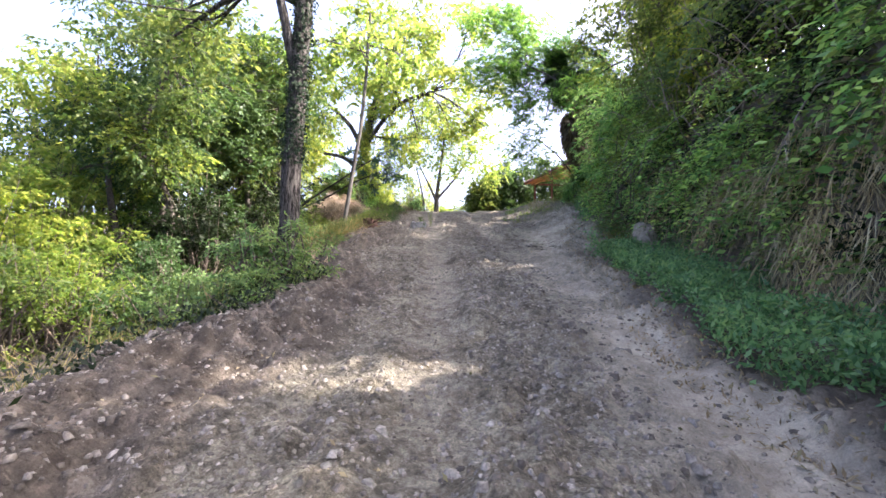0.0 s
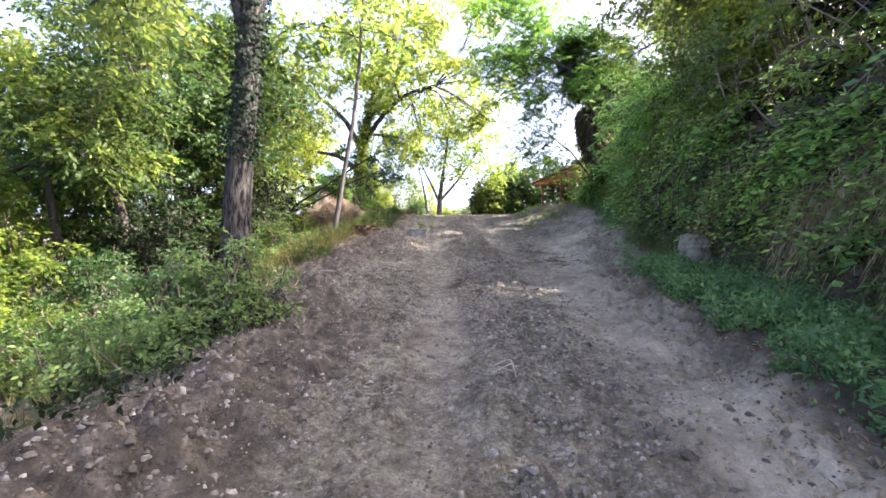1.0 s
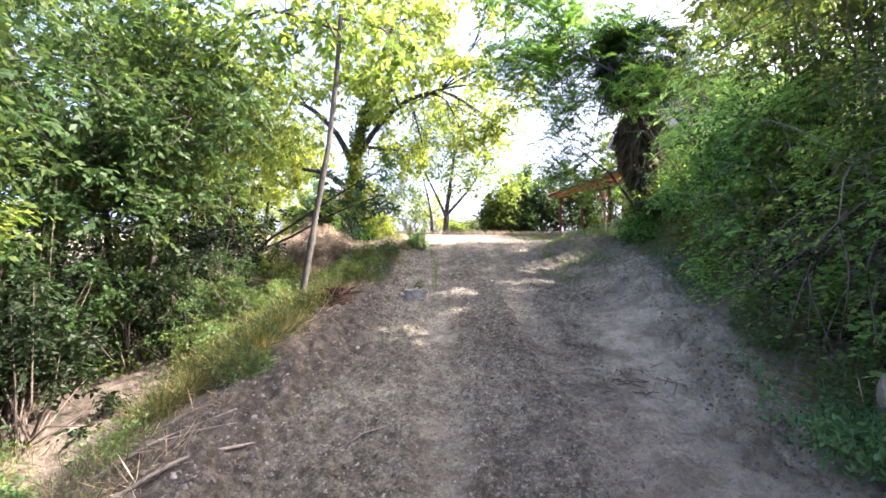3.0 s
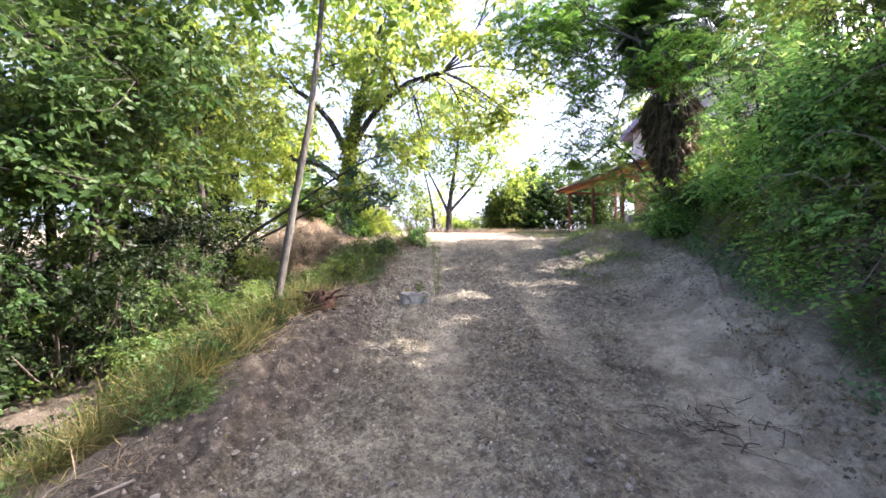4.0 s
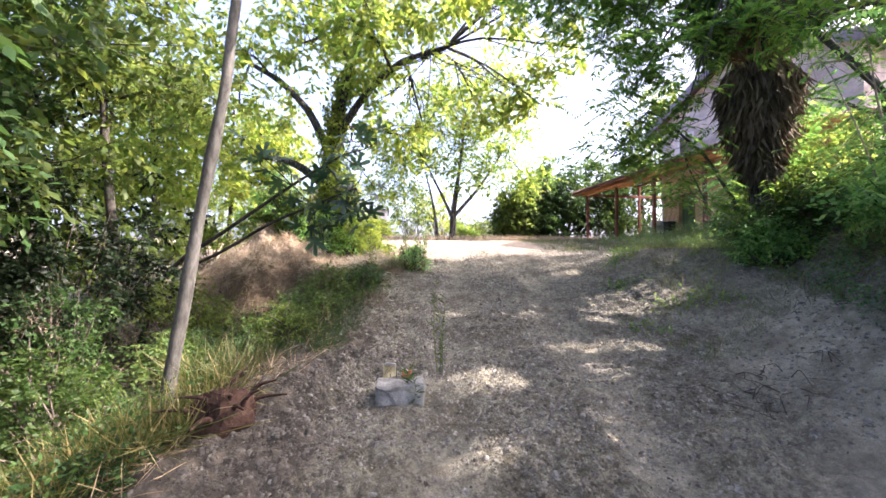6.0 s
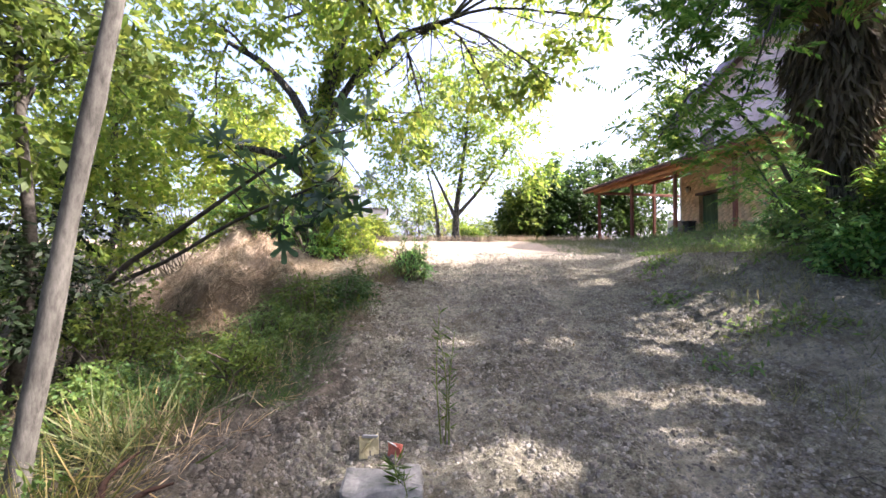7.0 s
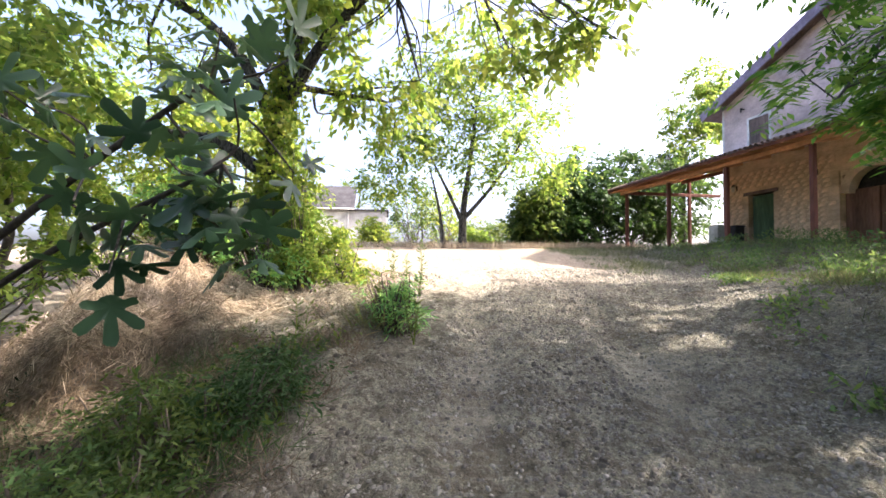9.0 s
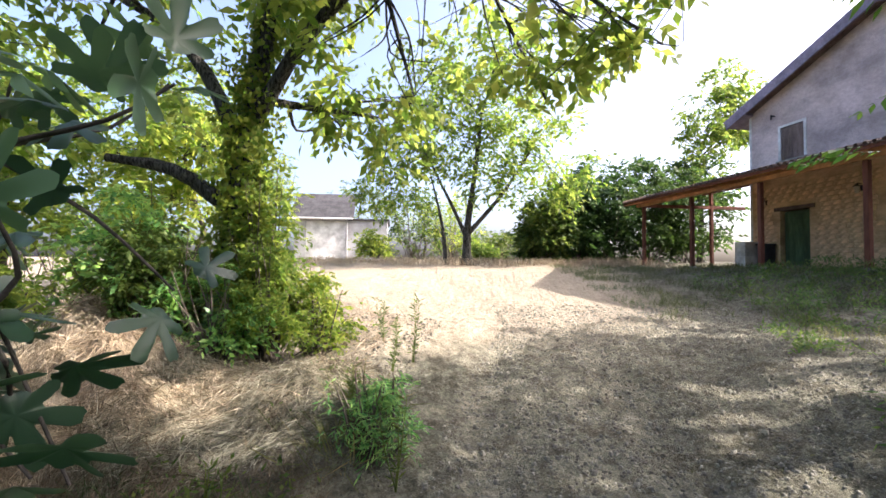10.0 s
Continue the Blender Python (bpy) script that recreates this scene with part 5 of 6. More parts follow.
for k, (x, y, h, w, mat) in enumerate([(5.8, 12.6, 1.8, 1.0, BANK_LEAF), (6.4, 14.4, 1.8, 1.1, BANK_LEAF), (6.7, 16.9, 1.6, 1.1, LEAF_YELLOW), (8.6, 15.6, 1.3, 1.2, LEAF_MID), (8.0, 18.8, 2.0, 1.3, LEAF_MID),
                                       (5.4, 14.6, 1.0, 0.7, BANK_LEAF), (9.4, 22.0, 1.3, 1.1, LEAF_COOL), (10.8, 19.6, 1.4, 1.5, LEAF_MID), (7.2, 10.2, 1.2, 1.2, LEAF_MID), (9.5, 12.5, 1.4, 1.4, LEAF_MID),
                                       (6.3, 18.6, 1.0, 0.8, LEAF_COOL), (8.4, 20.9, 0.9, 0.9, LEAF_COOL), (5.9, 16.0, 0.9, 0.6, LEAF_COOL), (6.2, 17.6, 0.9, 0.6, LEAF_YELLOW), (6.6, 20.0, 0.8, 0.7, LEAF_COOL), (7.6, 13.2, 1.1, 1.0, LEAF_MID), (5.6, 16.5, 1.0, 0.6, LEAF_DARK), (5.05, 16.6, 0.9, 0.5, BANK_LEAF), (5.2, 17.0, 0.9, 0.5, LEAF_COOL), (4.9, 12.0, 1.7, 0.7, BANK_LEAF), (5.0, 10.9, 1.9, 0.8, BANK_LEAF), (5.0, 8.9, 2.1, 0.9, LEAF_COOL), (5.0, 7.4, 2.3, 0.9, LEAF_COOL), (4.9, 5.8, 2.2, 0.9, LEAF_SHADE), (4.5, 4.4, 2.0, 0.9, LEAF_COOL), (5.4, 6.6, 3.4, 1.1, LEAF_COOL), (5.4, 8.4, 3.6, 1.1, LEAF_YELLOW), (5.3, 10.2, 3.4, 1.1, LEAF_MID), (5.4, 4.8, 3.4, 1.1, BANK_LEAF), (5.6, 11.8, 3.0, 1.0, LEAF_MID)]):
    shrub("leafy shrub on the rising ground beside the track", 140 + k, (x, y), h, w, mat, 0.10, int(26 + 11 * w * h), 90, 0.24, group="bank shrubs", inner=0.1)
# Trees at y 3.6 and 1.4 are out of view, set low for shade.
UPPER = [((5.4, 9.8), (4.6, 9.4), 3.2, 1.3, LEAF_MID), ((6.0, 8.0), (6.2, 8.4), 4.2, 1.6, LEAF_MID), ((5.6, 6.2), (5.0, 6.6), 3.6, 1.4, LEAF_COOL),
         ((7.2, 14.4), (6.4, 14.2), 4.6, 1.0, LEAF_YELLOW), ((6.0, 11.6), (5.3, 11.8), 3.4, 1.1, LEAF_YELLOW), ((6.4, 9.0), (5.8, 9.4), 3.8, 1.1, LEAF_YELLOW), ((6.2, 3.6), (5.6, 3.8), 2.6, 1.3, BANK_LEAF), ((6.6, 1.4), (6.0, 1.6), 2.8, 1.4, BANK_LEAF),
         ((7.2, -3.0), (7, -3), 4.5, 2.0, LEAF_MID)]
for k, ((x, y), (tx, ty), h, w, mat) in enumerate(UPPER):
    z = on_ground(x, y)
    mx, my = (x + tx) / 2, (y + ty) / 2
    tree("thin many-stemmed tree leaning out from the bank top", 160 + k, [(x, y, 0), (x, y, h * 0.25), (mx, my, h * 0.55), (tx, ty, h * 0.9)], 0.055, 0.025,
         [(tx, ty, z + h, w, w, w * 0.6, 44), (tx - 0.6 * w, ty + 0.3, z + h * 0.72, w * 0.7, w * 0.7, w * 0.4, 22), (x + 0.4 * w, y - 0.5 * w, z + h * 0.62, w * 0.7, w * 0.7, w * 0.45, 22)],
         mat, PALE_BARK, 0.085, 30, 0.24, "bank_tree", "trees on the bank", more=[[(x + 0.1, y, 0), (x + 0.25, y + 0.1, h * 0.3), (x + 0.5, y + 0.2, h * 0.8)], [(x - 0.1, y, 0), (x - 0.3, y - 0.1, h * 0.4), (x - 0.4, y - 0.3, h * 0.75)]])
# Out-of-view trees added upslope to keep the sun off the track.
TALL_SHADE = [(8.6, 0.6, 1.2, 44), (8.5, 2.5, 1.2, 50), (8.4, 4.3, 1.3, 54), (8.7, 6.2, 1.3, 54), (8.4, 8.2, 1.3, 50), (8.8, 10.2, 1.3, 50), (8.4, 12.2, 1.3, 46), (8.7, 14.0, 1.2, 46), (8.5, 15.8, 1.2, 42)]
for k, (x, y, w, n) in enumerate(TALL_SHADE):
    z = on_ground(x, y)
    top = 8.7 + 0.13 * y - z
    q = np.random.default_rng(500 + k).normal(size=(4, 2)) * 0.3
    tree("tall tree added out of view on the slope for shade", 520 + k, [(x, y, 0), (x + q[0, 0], y + q[0, 1], top * 0.3), (x - 0.3 + q[1, 0], y + q[1, 1], top * 0.65), (x - 0.5, y, top)], 0.06, 0.03,
         [(x - 0.5, y, z + top, w, w, w * 0.6, n), (x - 0.6, y + 0.5, z + top - 1.1, w, w, w * 0.5, n * 2 // 3), (x + 0.4, y - 0.4, z + top + 0.9, w, w, w * 0.5, n * 2 // 3)],
         LEAF_MID, PALE_BARK, 0.2, 14, 0.28, "bank_tree", "trees on the bank", more=[[(x + 0.1, y, 0), (x + 0.3, y + 0.15, top * 0.35), (x + 0.5, y + 0.2, top * 0.85)], [(x - 0.1, y, 0), (x - 0.25, y + q[2, 1], top * 0.35), (x - 0.5, y + q[3, 1] * 2, top * 0.8)]])
# Unseen trees with coarse leaves, added to shade the upper track.
for k, (x, y, h, w, n) in enumerate([(10.6, 17.4, 8.6, 2.4, 46), (11.2, 19.6, 8.6, 2.2, 46), (13.6, 14.0, 8.5, 2.8, 24), (13.0, 21.4, 8.5, 2.2, 40)]):
    z = on_ground(x, y)
    tree("dense tree added out of view on the slope for shade", 180 + k, [(x, y, 0), (x, y, h * 0.4), (x - 0.2, y, h * 0.9)], 0.14, 0.06,
         [(x, y, z + h, w, w, w * 0.5, n), (x - w * 0.5, y + 0.4, z + h * 0.9, w * 0.9, w * 0.9, w * 0.4, n)],
         LEAF_MID, BARK, 0.26, 18, 0.36, "shade_tree", "slope trees")
# The two high lobes at y 18.4 are added to shade the hay hollow.
tree("tree of heaven with long feathered leaves over the track", 200, [(6.1, 15.6, 0), (6.0, 15.7, 2.0), (5.2, 16.2, 3.4), (4.0, 16.8, 4.4), (3.0, 17.0, 5.0)], 0.07, 0.02,
     [(2.9, 16.8, 6.6, 0.6, 0.6, 0.5, 16), (3.8, 17.0, 6.2, 0.5, 0.5, 0.4, 8), (3.1, 17.2, 7.8, 1.0, 0.8, 0.8, 64), (2.2, 17.2, 8.8, 1.2, 0.9, 0.8, 76), (3.4, 17.6, 9.4, 1.2, 0.9, 0.8, 70), (4.7, 15.9, 7.5, 0.9, 0.6, 0.6, 40), (6.3, 15.4, 7.2, 1.0, 0.8, 0.9, 60), (4.4, 16.6, 7.6, 0.8, 0.8, 0.6, 12), (3.0, 17.4, 10.8, 1.3, 1.0, 0.8, 54), (1.7, 17.2, 10.5, 1.2, 0.9, 0.8, 50), (4.6, 16.8, 9.4, 1.1, 1.0, 0.8, 36), (4.4, 18.4, 10.0, 1.3, 0.7, 0.8, 80), (3.1, 18.4, 9.3, 1.0, 0.6, 0.6, 50), (5.9, 14.6, 6.4, 1.0, 0.9, 0.8, 44),
      (6.6, 18.4, 6.2, 0.9, 0.9, 0.8, 54)],
     LEAF_HEAVEN, PALE_BARK, 0.135, 44, 0.3, "tree_of_heaven", pinnate=True, more=[[(6.0, 15.7, 1.6), (6.4, 17.0, 2.4), (6.5, 18.2, 2.9)]])
tree("slender tree of heaven leaning towards the track beyond the palm", 201, [(5.8, 18.6, 0), (5.5, 18.5, 1.0), (4.6, 17.9, 1.8), (3.9, 17.6, 2.2)], 0.05, 0.02,
     [(3.5, 17.4, 5.6, 0.45, 0.35, 0.4, 16), (2.75, 17.25, 5.6, 0.45, 0.3, 0.35, 13), (4.2, 17.3, 4.7, 0.4, 0.4, 0.4, 12)], LEAF_HEAVEN, PALE_BARK, 0.135, 44, 0.3, "tree_of_heaven", pinnate=True)
for k, (x, y, h) in enumerate([(6.4, 18.9, 1.6), (7.2, 19.8, 1.5), (8.3, 21.2, 1.0), (4.8, 13.3, 2.2), (5.2, 12.4, 2.6), (5.5, 14.0, 2.4), (5.7, 15.3, 2.0)]):
    z = on_ground(x, y)
    tree("young tree of heaven with feathered leaves " + ("beside the palm" if k < 3 else "on the low bank"), 205 + k, [(x, y, 0), (x, y, h * 0.5), (x - 0.1, y, h)], 0.03, 0.012,
         [(x - 0.1, y, z + h * 0.9, 0.8, 0.7, h * 0.4, 26), (x + 0.3, y + 0.2, z + h * 0.5, 0.7, 0.6, h * 0.3, 18)], BANK_LEAF, PALE_BARK, 0.12, 36, 0.25, "tree_of_heaven", "young trees of heaven", pinnate=True)

# ---- palm with its skirt of dead fronds ----
def palm(at):
    rng = np.random.default_rng(210)
    z = on_ground(*at) - 0.2
    t = thing("palm_tree", "old palm with a thick hanging skirt of dead brown fronds", "palm", (at[0], at[1], z))
    top = 8.5 - z
    link("trunk", tubes([path_line([(0, 0, 0), (0.03, 0, 1.2), (0.02, 0.02, top * 0.6), (0, 0, top)], 0.2, 0.17)], 12), BARK, t, smooth=True)
    n = 5600
    f = rng.random(n) ** 0.8
    zz = 5.05 - z + f * 2.05
    a = rng.uniform(0, 2 * math.pi, n)
    r = np.interp(f, [0, 0.15, 0.5, 0.85, 1], [0.10, 0.24, 0.5, 0.64, 0.46]) * rng.uniform(0.5, 1.08, n)
    out = np.stack([np.cos(a), np.sin(a), np.zeros(n)], axis=1)
    p = out * r[:, None] + np.stack([np.zeros(n), np.zeros(n), zz], axis=1)
    q = rng.random(500)
    b = rng.uniform(0, 2 * math.pi, 500)
    ring = np.stack([np.cos(b), np.sin(b), np.zeros(500)], axis=1)
    link("frond_stub", leaves(rng, ring * rng.uniform(0.16, 0.34, 500)[:, None] + np.stack([q * 0, q * 0, 6.9 - z + q * (top - 6.9 + z)], axis=1), 0.34, 0.14, ring * 1.2 + np.array([0, 0, 1.2]), up=0.0, spread=0.5), FROND_DRY, t, "dark stubs of old fronds")
    link("frond_skirt", leaves(rng, p, 0.36, 0.13, out * 0.5 + np.array([0, 0, -2.2]), up=0.0, spread=0.6), FROND_DRY, t, "hanging dead brown fronds")
    tp, tf = [], []
    for k in range(17):
        b = radians(-100 + k * 12.5)
        c, s = math.cos(b), math.sin(b)
        i = len(tp)
        ln = 0.72 - 0.1 * abs(math.sin(b))
        tp += [(0.02 * c, 0.02 * s, 0), (0.5 * ln * c - 0.03 * s, 0.5 * ln * s + 0.03 * c, 0.02), (ln * c, ln * s, -0.16), (0.5 * ln * c + 0.03 * s, 0.5 * ln * s - 0.03 * c, 0.02)]
        tf.append((i, i + 1, i + 2, i + 3))
    m = 110
    a = rng.uniform(0, 2 * math.pi, m)
    el = rng.uniform(-0.9, 0.9, m)
    way = np.stack([np.cos(a), np.sin(a), el], axis=1)
    way = unit(way)
    st = way * rng.uniform(0.7, 1.1, m)[:, None] + np.array([0, 0, top])
    link("frond_crown", stamp(rng, np.array(tp), np.array(tf), st, rng.uniform(0.9, 1.2, m), way * 1.0 + np.array([0, 0, -0.25]), np.stack([-way[:, 0] * 0.4, -way[:, 1] * 0.4, np.ones(m)], axis=1)), LEAF_DARK, t, "green fan fronds")
    link("stalkwork", tubes([([(0, 0, top - 0.1), s * 0.5 + np.array([0, 0, top * 0.5 + 0.06]), s], [0.018, 0.014, 0.01]) for s in st], 4), LEAF_MID, t)


palm((5.3, 17.4))


# ---- fig with large lobed leaves reaching towards the track ----
def fig_blade(n=64):
    """A deeply cut fig leaf: five finger lobes with a wavy edge, folded along the midrib."""
    a = np.linspace(-math.pi, math.pi, n, endpoint=False)
    r = np.full(n, 0.2)
    for c, reach, wide in ((0.0, 0.62, 0.33), (0.9, 0.55, 0.34), (-0.9, 0.55, 0.34), (1.85, 0.38, 0.36), (-1.85, 0.38, 0.36)):
        r = np.maximum(r, reach * np.exp(-((a - c) / wide) ** 4))
    r = r * (1 + 0.025 * np.sin(a * 23))
    pts = [(0.36, 0, 0.05)] + [(0.36 + q * math.cos(t), q * math.sin(t), -0.16 * q * abs(math.sin(t)) - 0.22 * q * q + 0.02 * math.sin(5 * t)) for t, q in zip(a, r)]
    return np.array(pts), np.array([(0, 1 + i, 1 + (i + 1) % n, 1 + (i + 2) % n) for i in range(0, n, 2)])


def fig():
    rng = np.random.default_rng(220)
    x0, y0 = -6.0, 17.0
    z = on_ground(x0, y0) - 0.1
    o = np.array([x0, y0, z])
    t = thing("fig_tree", "fig tree with a long slanting dark branch and big lobed leaves", "tree", o)
    lines = [path_line([np.array(q) - o for q in ((-6.0, 17.0, z), (-5.6, 17.0, 3.2), (-4.3, 16.9, 4.0), (-3.1, 16.7, 4.75), (-2.2, 16.5, 5.2))], 0.05, 0.018),
             path_line([np.array(q) - o for q in ((-5.8, 17.0, 3.0), (-4.6, 17.0, 3.5), (-3.5, 16.8, 4.1), (-2.4, 16.45, 4.45), (-1.9, 16.25, 4.6))], 0.035, 0.012)]
    ends = []
    for ln in list(lines):
        for k in range(13):
            j = rng.integers(int(len(ln[0]) * 0.68), len(ln[0]))
            s = ln[0][j]
            e = s + rng.normal(size=3) * np.array([0.42, 0.45, 0.42]) + np.array([0.18, -0.05, 0.12])
            if e[0] + o[0] > -1.6 or e[1] + o[1] < 15.9:
                continue
            lines.append(path_line([s, (s + e) / 2 + rng.normal(size=3) * 0.06, e], 0.012, 0.006))
            ends += [e, (s + e) / 2]
    link("branchwork", tubes(lines, 6), FIG_BARK, t, smooth=True)
    at = np.repeat(np.array(ends), 2, axis=0)
    ways = rng.normal(size=at.shape) + np.array([0, 0, -0.35])
    at = at + unit(ways) * 0.07
    nor = rng.normal(size=at.shape) * 0.55 + np.array([0, 0, 1.0])
    tp, tf = fig_blade()
    link("crown", stamp(rng, tp, tf, at, rng.uniform(0.24, 0.4, len(at)), ways, nor), LEAF_FIG, t, "big dark lobed leaves")


fig()


# ---- ground cover ----
def strip(y0, y1, edge, a, b):
    def spot(rng, n):
        y = rng.uniform(y0, y1, n)
        return edge(y) + rng.uniform(a, b, n), y
    return spot


cover("nettle_cover", "dense green nettles and ivy along the foot of the bank", 230, 3400, strip(-0.5, 9.5, right_edge, 0.15, 1.5), 0.062, NETTLE, 0.32, 11, 0.05, -0.12, width=0.42, up=0.7, droop=0.25)
cover("nettle_cover", "thin green growth at the foot of the bank", 231, 1900, strip(8.0, 17.5, right_edge, 0.1, 1.5), 0.055, NETTLE, 0.26, 8, 0.08, -0.02, width=0.6, up=1.0)
cover("verge_grass", "tall green and yellowing grass on the falling verge", 232, 500, strip(0.5, 6.4, left_edge, -2.4, -0.8), 0.40, GRASS, 0.16, 8, 0.07, 0.04, width=0.022, ways=np.array([0.5, -0.3, 0.7]), spread=0.7, up=0.0)
cover("verge_grass", "tall green and yellowing grass on the verge below the stump", 231, 1100, strip(9.6, 13.2, left_edge, -1.7, -0.3), 0.4, GRASS, 0.16, 9, 0.08, 0.0, width=0.024, ways=np.array([0.4, -0.3, 0.6]), spread=0.8, up=0.0)
cover("dry_grass", "dry straw and torn roots on the broken track edge", 229, 600, strip(6.6, 9.8, left_edge, -1.6, 0.0), 0.24, FROND_DRY, 0.04, 6, 0.09, 0.02, width=0.028, ways=np.array([0.3, -0.2, 0.1]), spread=0.9, up=0.2)
cover("verge_herbs", "scattered leafy weeds on the lower terrace", 275, 1100, strip(6.2, 10.6, left_edge, -3.6, -0.9), 0.055, LEAF_COOL, 0.3, 10, 0.1, 0.08, width=0.4, up=0.7)
cover("verge_grass", "thin grass on the lower terrace", 276, 600, strip(6.4, 10.0, left_edge, -3.6, -0.7), 0.3, GRASS, 0.05, 8, 0.08, 0.05, width=0.022, ways=np.array([0.3, -0.3, 0.6]), spread=0.9, up=0.0)
cover("verge_herbs", "low leafy weeds on the falling verge", 233, 700, strip(9.8, 13.2, left_edge, -1.8, -0.4), 0.05, LEAF_DARK, 0.5, 11, 0.07, 0.1, width=0.5, up=0.8)
# Verge shade is painted by the near-black leaf colour here.
cover("verge_herbs", "low creepers on the crumbling edge, coloured dark for shade", 247, 1000, strip(0.0, 6.9, left_edge, -2.2, 0.1), 0.06, LEAF_SHADE, 0.2, 9, 0.08, 0.08, width=0.45, up=0.8)
cover("verge_herbs", "weeds on the slope below the hay, coloured dark for shade", 248, 700, strip(12.8, 18.0, left_edge, -4.6, -0.9), 0.06, LEAF_SHADE, 0.25, 9, 0.1, 0.0, width=0.4, up=0.7)
cover("verge_herbs", "low leafy weeds under the thicket", 234, 2600, strip(-0.5, 18.0, left_edge, -9.0, -3.5), 0.09, LEAF_MID, 0.35, 9, 0.13, 0.16, width=0.5, up=0.8)
cover("dry_grass", "sunlit dry grass over the yard edges", 235, 2600, lambda rng, n: (rng.uniform(-9, 8, n), rng.uniform(33.5, 37.5, n)), 0.32, STRAW, 0.02, 5, 0.10, -0.2, width=0.04, ways=np.array([0, 0, 1.8]), spread=0.6, up=0.0)
cover("dry_grass", "short dry grass on the rising ground by the house", 236, 2600, strip(14.0, 30.0, right_edge, -2.2, 2.2), 0.18, DULL_GRASS, 0.02, 8, 0.08, 0.06, width=0.04, ways=np.array([0, 0, 1.4]), spread=0.8, up=0.0)
cover("verge_herbs", "green weeds in the dry hay at the track edge", 241, 200, strip(15.8, 20.5, left_edge, -1.3, 0.1), 0.07, LEAF_MID, 0.2, 8, 0.09, 0.12, width=0.35, up=0.6)
cover("yard_grass", "grey-green grass in front of the house", 243, 3600, lambda rng, n: (rng.uniform(3.0, 9.5, n), rng.uniform(23.5, 34.0, n)), 0.20, DULL_GRASS, 0.02, 6, 0.10, -0.02, width=0.05, ways=np.array([0, 0, 1.2]), spread=0.9, up=0.0)
cover("yard_weeds", "bushy grey-green weeds on the rising ground before the house", 274, 1500, lambda rng, n: (rng.uniform(5.6, 10.0, n), rng.uniform(20.5, 27.5, n)), 0.11, LEAF_COOL, 0.42, 9, 0.10, 0.02, width=0.26, up=0.5)
cover("yard_weeds", "patches of low green weeds on the gravel by the house", 242, 1900, strip(15.0, 28.0, right_edge, -2.6, 1.5), 0.10, LEAF_COOL, 0.10, 8, 0.09, 0.16, width=0.3, up=0.8)
# Grass takes the dark leaf colour to carry the hollow's shade.
cover("verge_grass", "grass in the hollow below the hay, coloured dark for shade", 271, 2600, strip(14.2, 18.4, left_edge, -3.4, 0.1), 0.24, LEAF_DARK, 0.03, 9, 0.08, 0.0, width=0.02, ways=np.array([0.25, -0.2, 0.7]), spread=0.9, up=0.0)
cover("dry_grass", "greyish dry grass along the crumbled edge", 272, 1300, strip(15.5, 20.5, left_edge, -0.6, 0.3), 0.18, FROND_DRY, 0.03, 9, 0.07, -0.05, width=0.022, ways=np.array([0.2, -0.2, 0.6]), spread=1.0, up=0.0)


def hay_mat(label, seed, middle, reach, n, mat, per=70, roll=0.26):
    """Cut grass lying in flattened rolls: bundles of long stalks, each a low dome turned its own way."""
    rng = np.random.default_rng(seed)
    a, r = rng.uniform(0, 2 * math.pi, n), np.sqrt(rng.random(n))
    bx, by = middle[0] + np.cos(a) * r * reach[0], middle[1] + np.sin(a) * r * reach[1]
    tall = rng.random(n) ** 1.5 * 0.14 + 0.02
    turn = rng.uniform(0, math.pi, n)
    u, v = rng.normal(size=(n, per)) * roll * 0.6, rng.normal(size=(n, per)) * roll * 0.32
    x = (bx[:, None] + u * np.cos(turn)[:, None] - v * np.sin(turn)[:, None]).ravel()
    y = (by[:, None] + u * np.sin(turn)[:, None] + v * np.cos(turn)[:, None]).ravel()
    dome = tall[:, None] * np.exp(-(v / (roll * 0.32)) ** 2 * 0.5) * np.sqrt(rng.random((n, per)))
    z = height(x, y) + 0.01 + dome.ravel()
    lean = np.repeat(turn, per) + rng.normal(size=n * per) * 0.5
    gxx, gyy = (height(x + 0.1, y) - height(x - 0.1, y)) / 0.2, (height(x, y + 0.1) - height(x, y - 0.1)) / 0.2
    ways = np.stack([np.cos(lean), np.sin(lean), gxx * np.cos(lean) + gyy * np.sin(lean)], axis=1)
    ways = unit(ways) * np.where(rng.random(n * per) < 0.5, -4.0, 4.0)[:, None]
    tagged(link("hay", leaves(rng, np.stack([x, y, z], axis=1), 0.24, 0.026, ways, up=0.6, spread=0.9, droop=0.3), mat), label, "hay", kind="stuff")


hay_mat("pinkish dry hay thrown in swathes over the earth mound", 237, MOUND, (2.1, 1.7), 620, STRAW)
hay_mat("pale sunlit hay lying along the foot of the mound", 240, (-2.7, 19.5), (1.2, 1.1), 240, STRAW)
# Brown copy of the hay: the heap's shaded face is painted with it.
hay_mat("matted hay in the hollow below the heap, darkened for shade", 273, (-4.0, 18.0), (1.6, 1.0), 330, FROND_DRY)
cover("hay", "dry hay and cut stalks along the track edge", 238, 1700, strip(18.6, 26.0, left_edge, -3.6, 0.1), 0.26, STRAW, 0.03, 6, 0.10, 0.0, width=0.03, spread=1.0, up=0.5, droop=0.3)
cover("dry_grass", "pale dry grass hanging over the crumbled track edge", 244, 700, strip(5.5, 16.0, left_edge, -0.55, -0.1), 0.24, STRAW, 0.04, 6, 0.07, 0.08, width=0.025, ways=np.array([0.5, -0.2, 0.15]), spread=0.7, up=0.0)
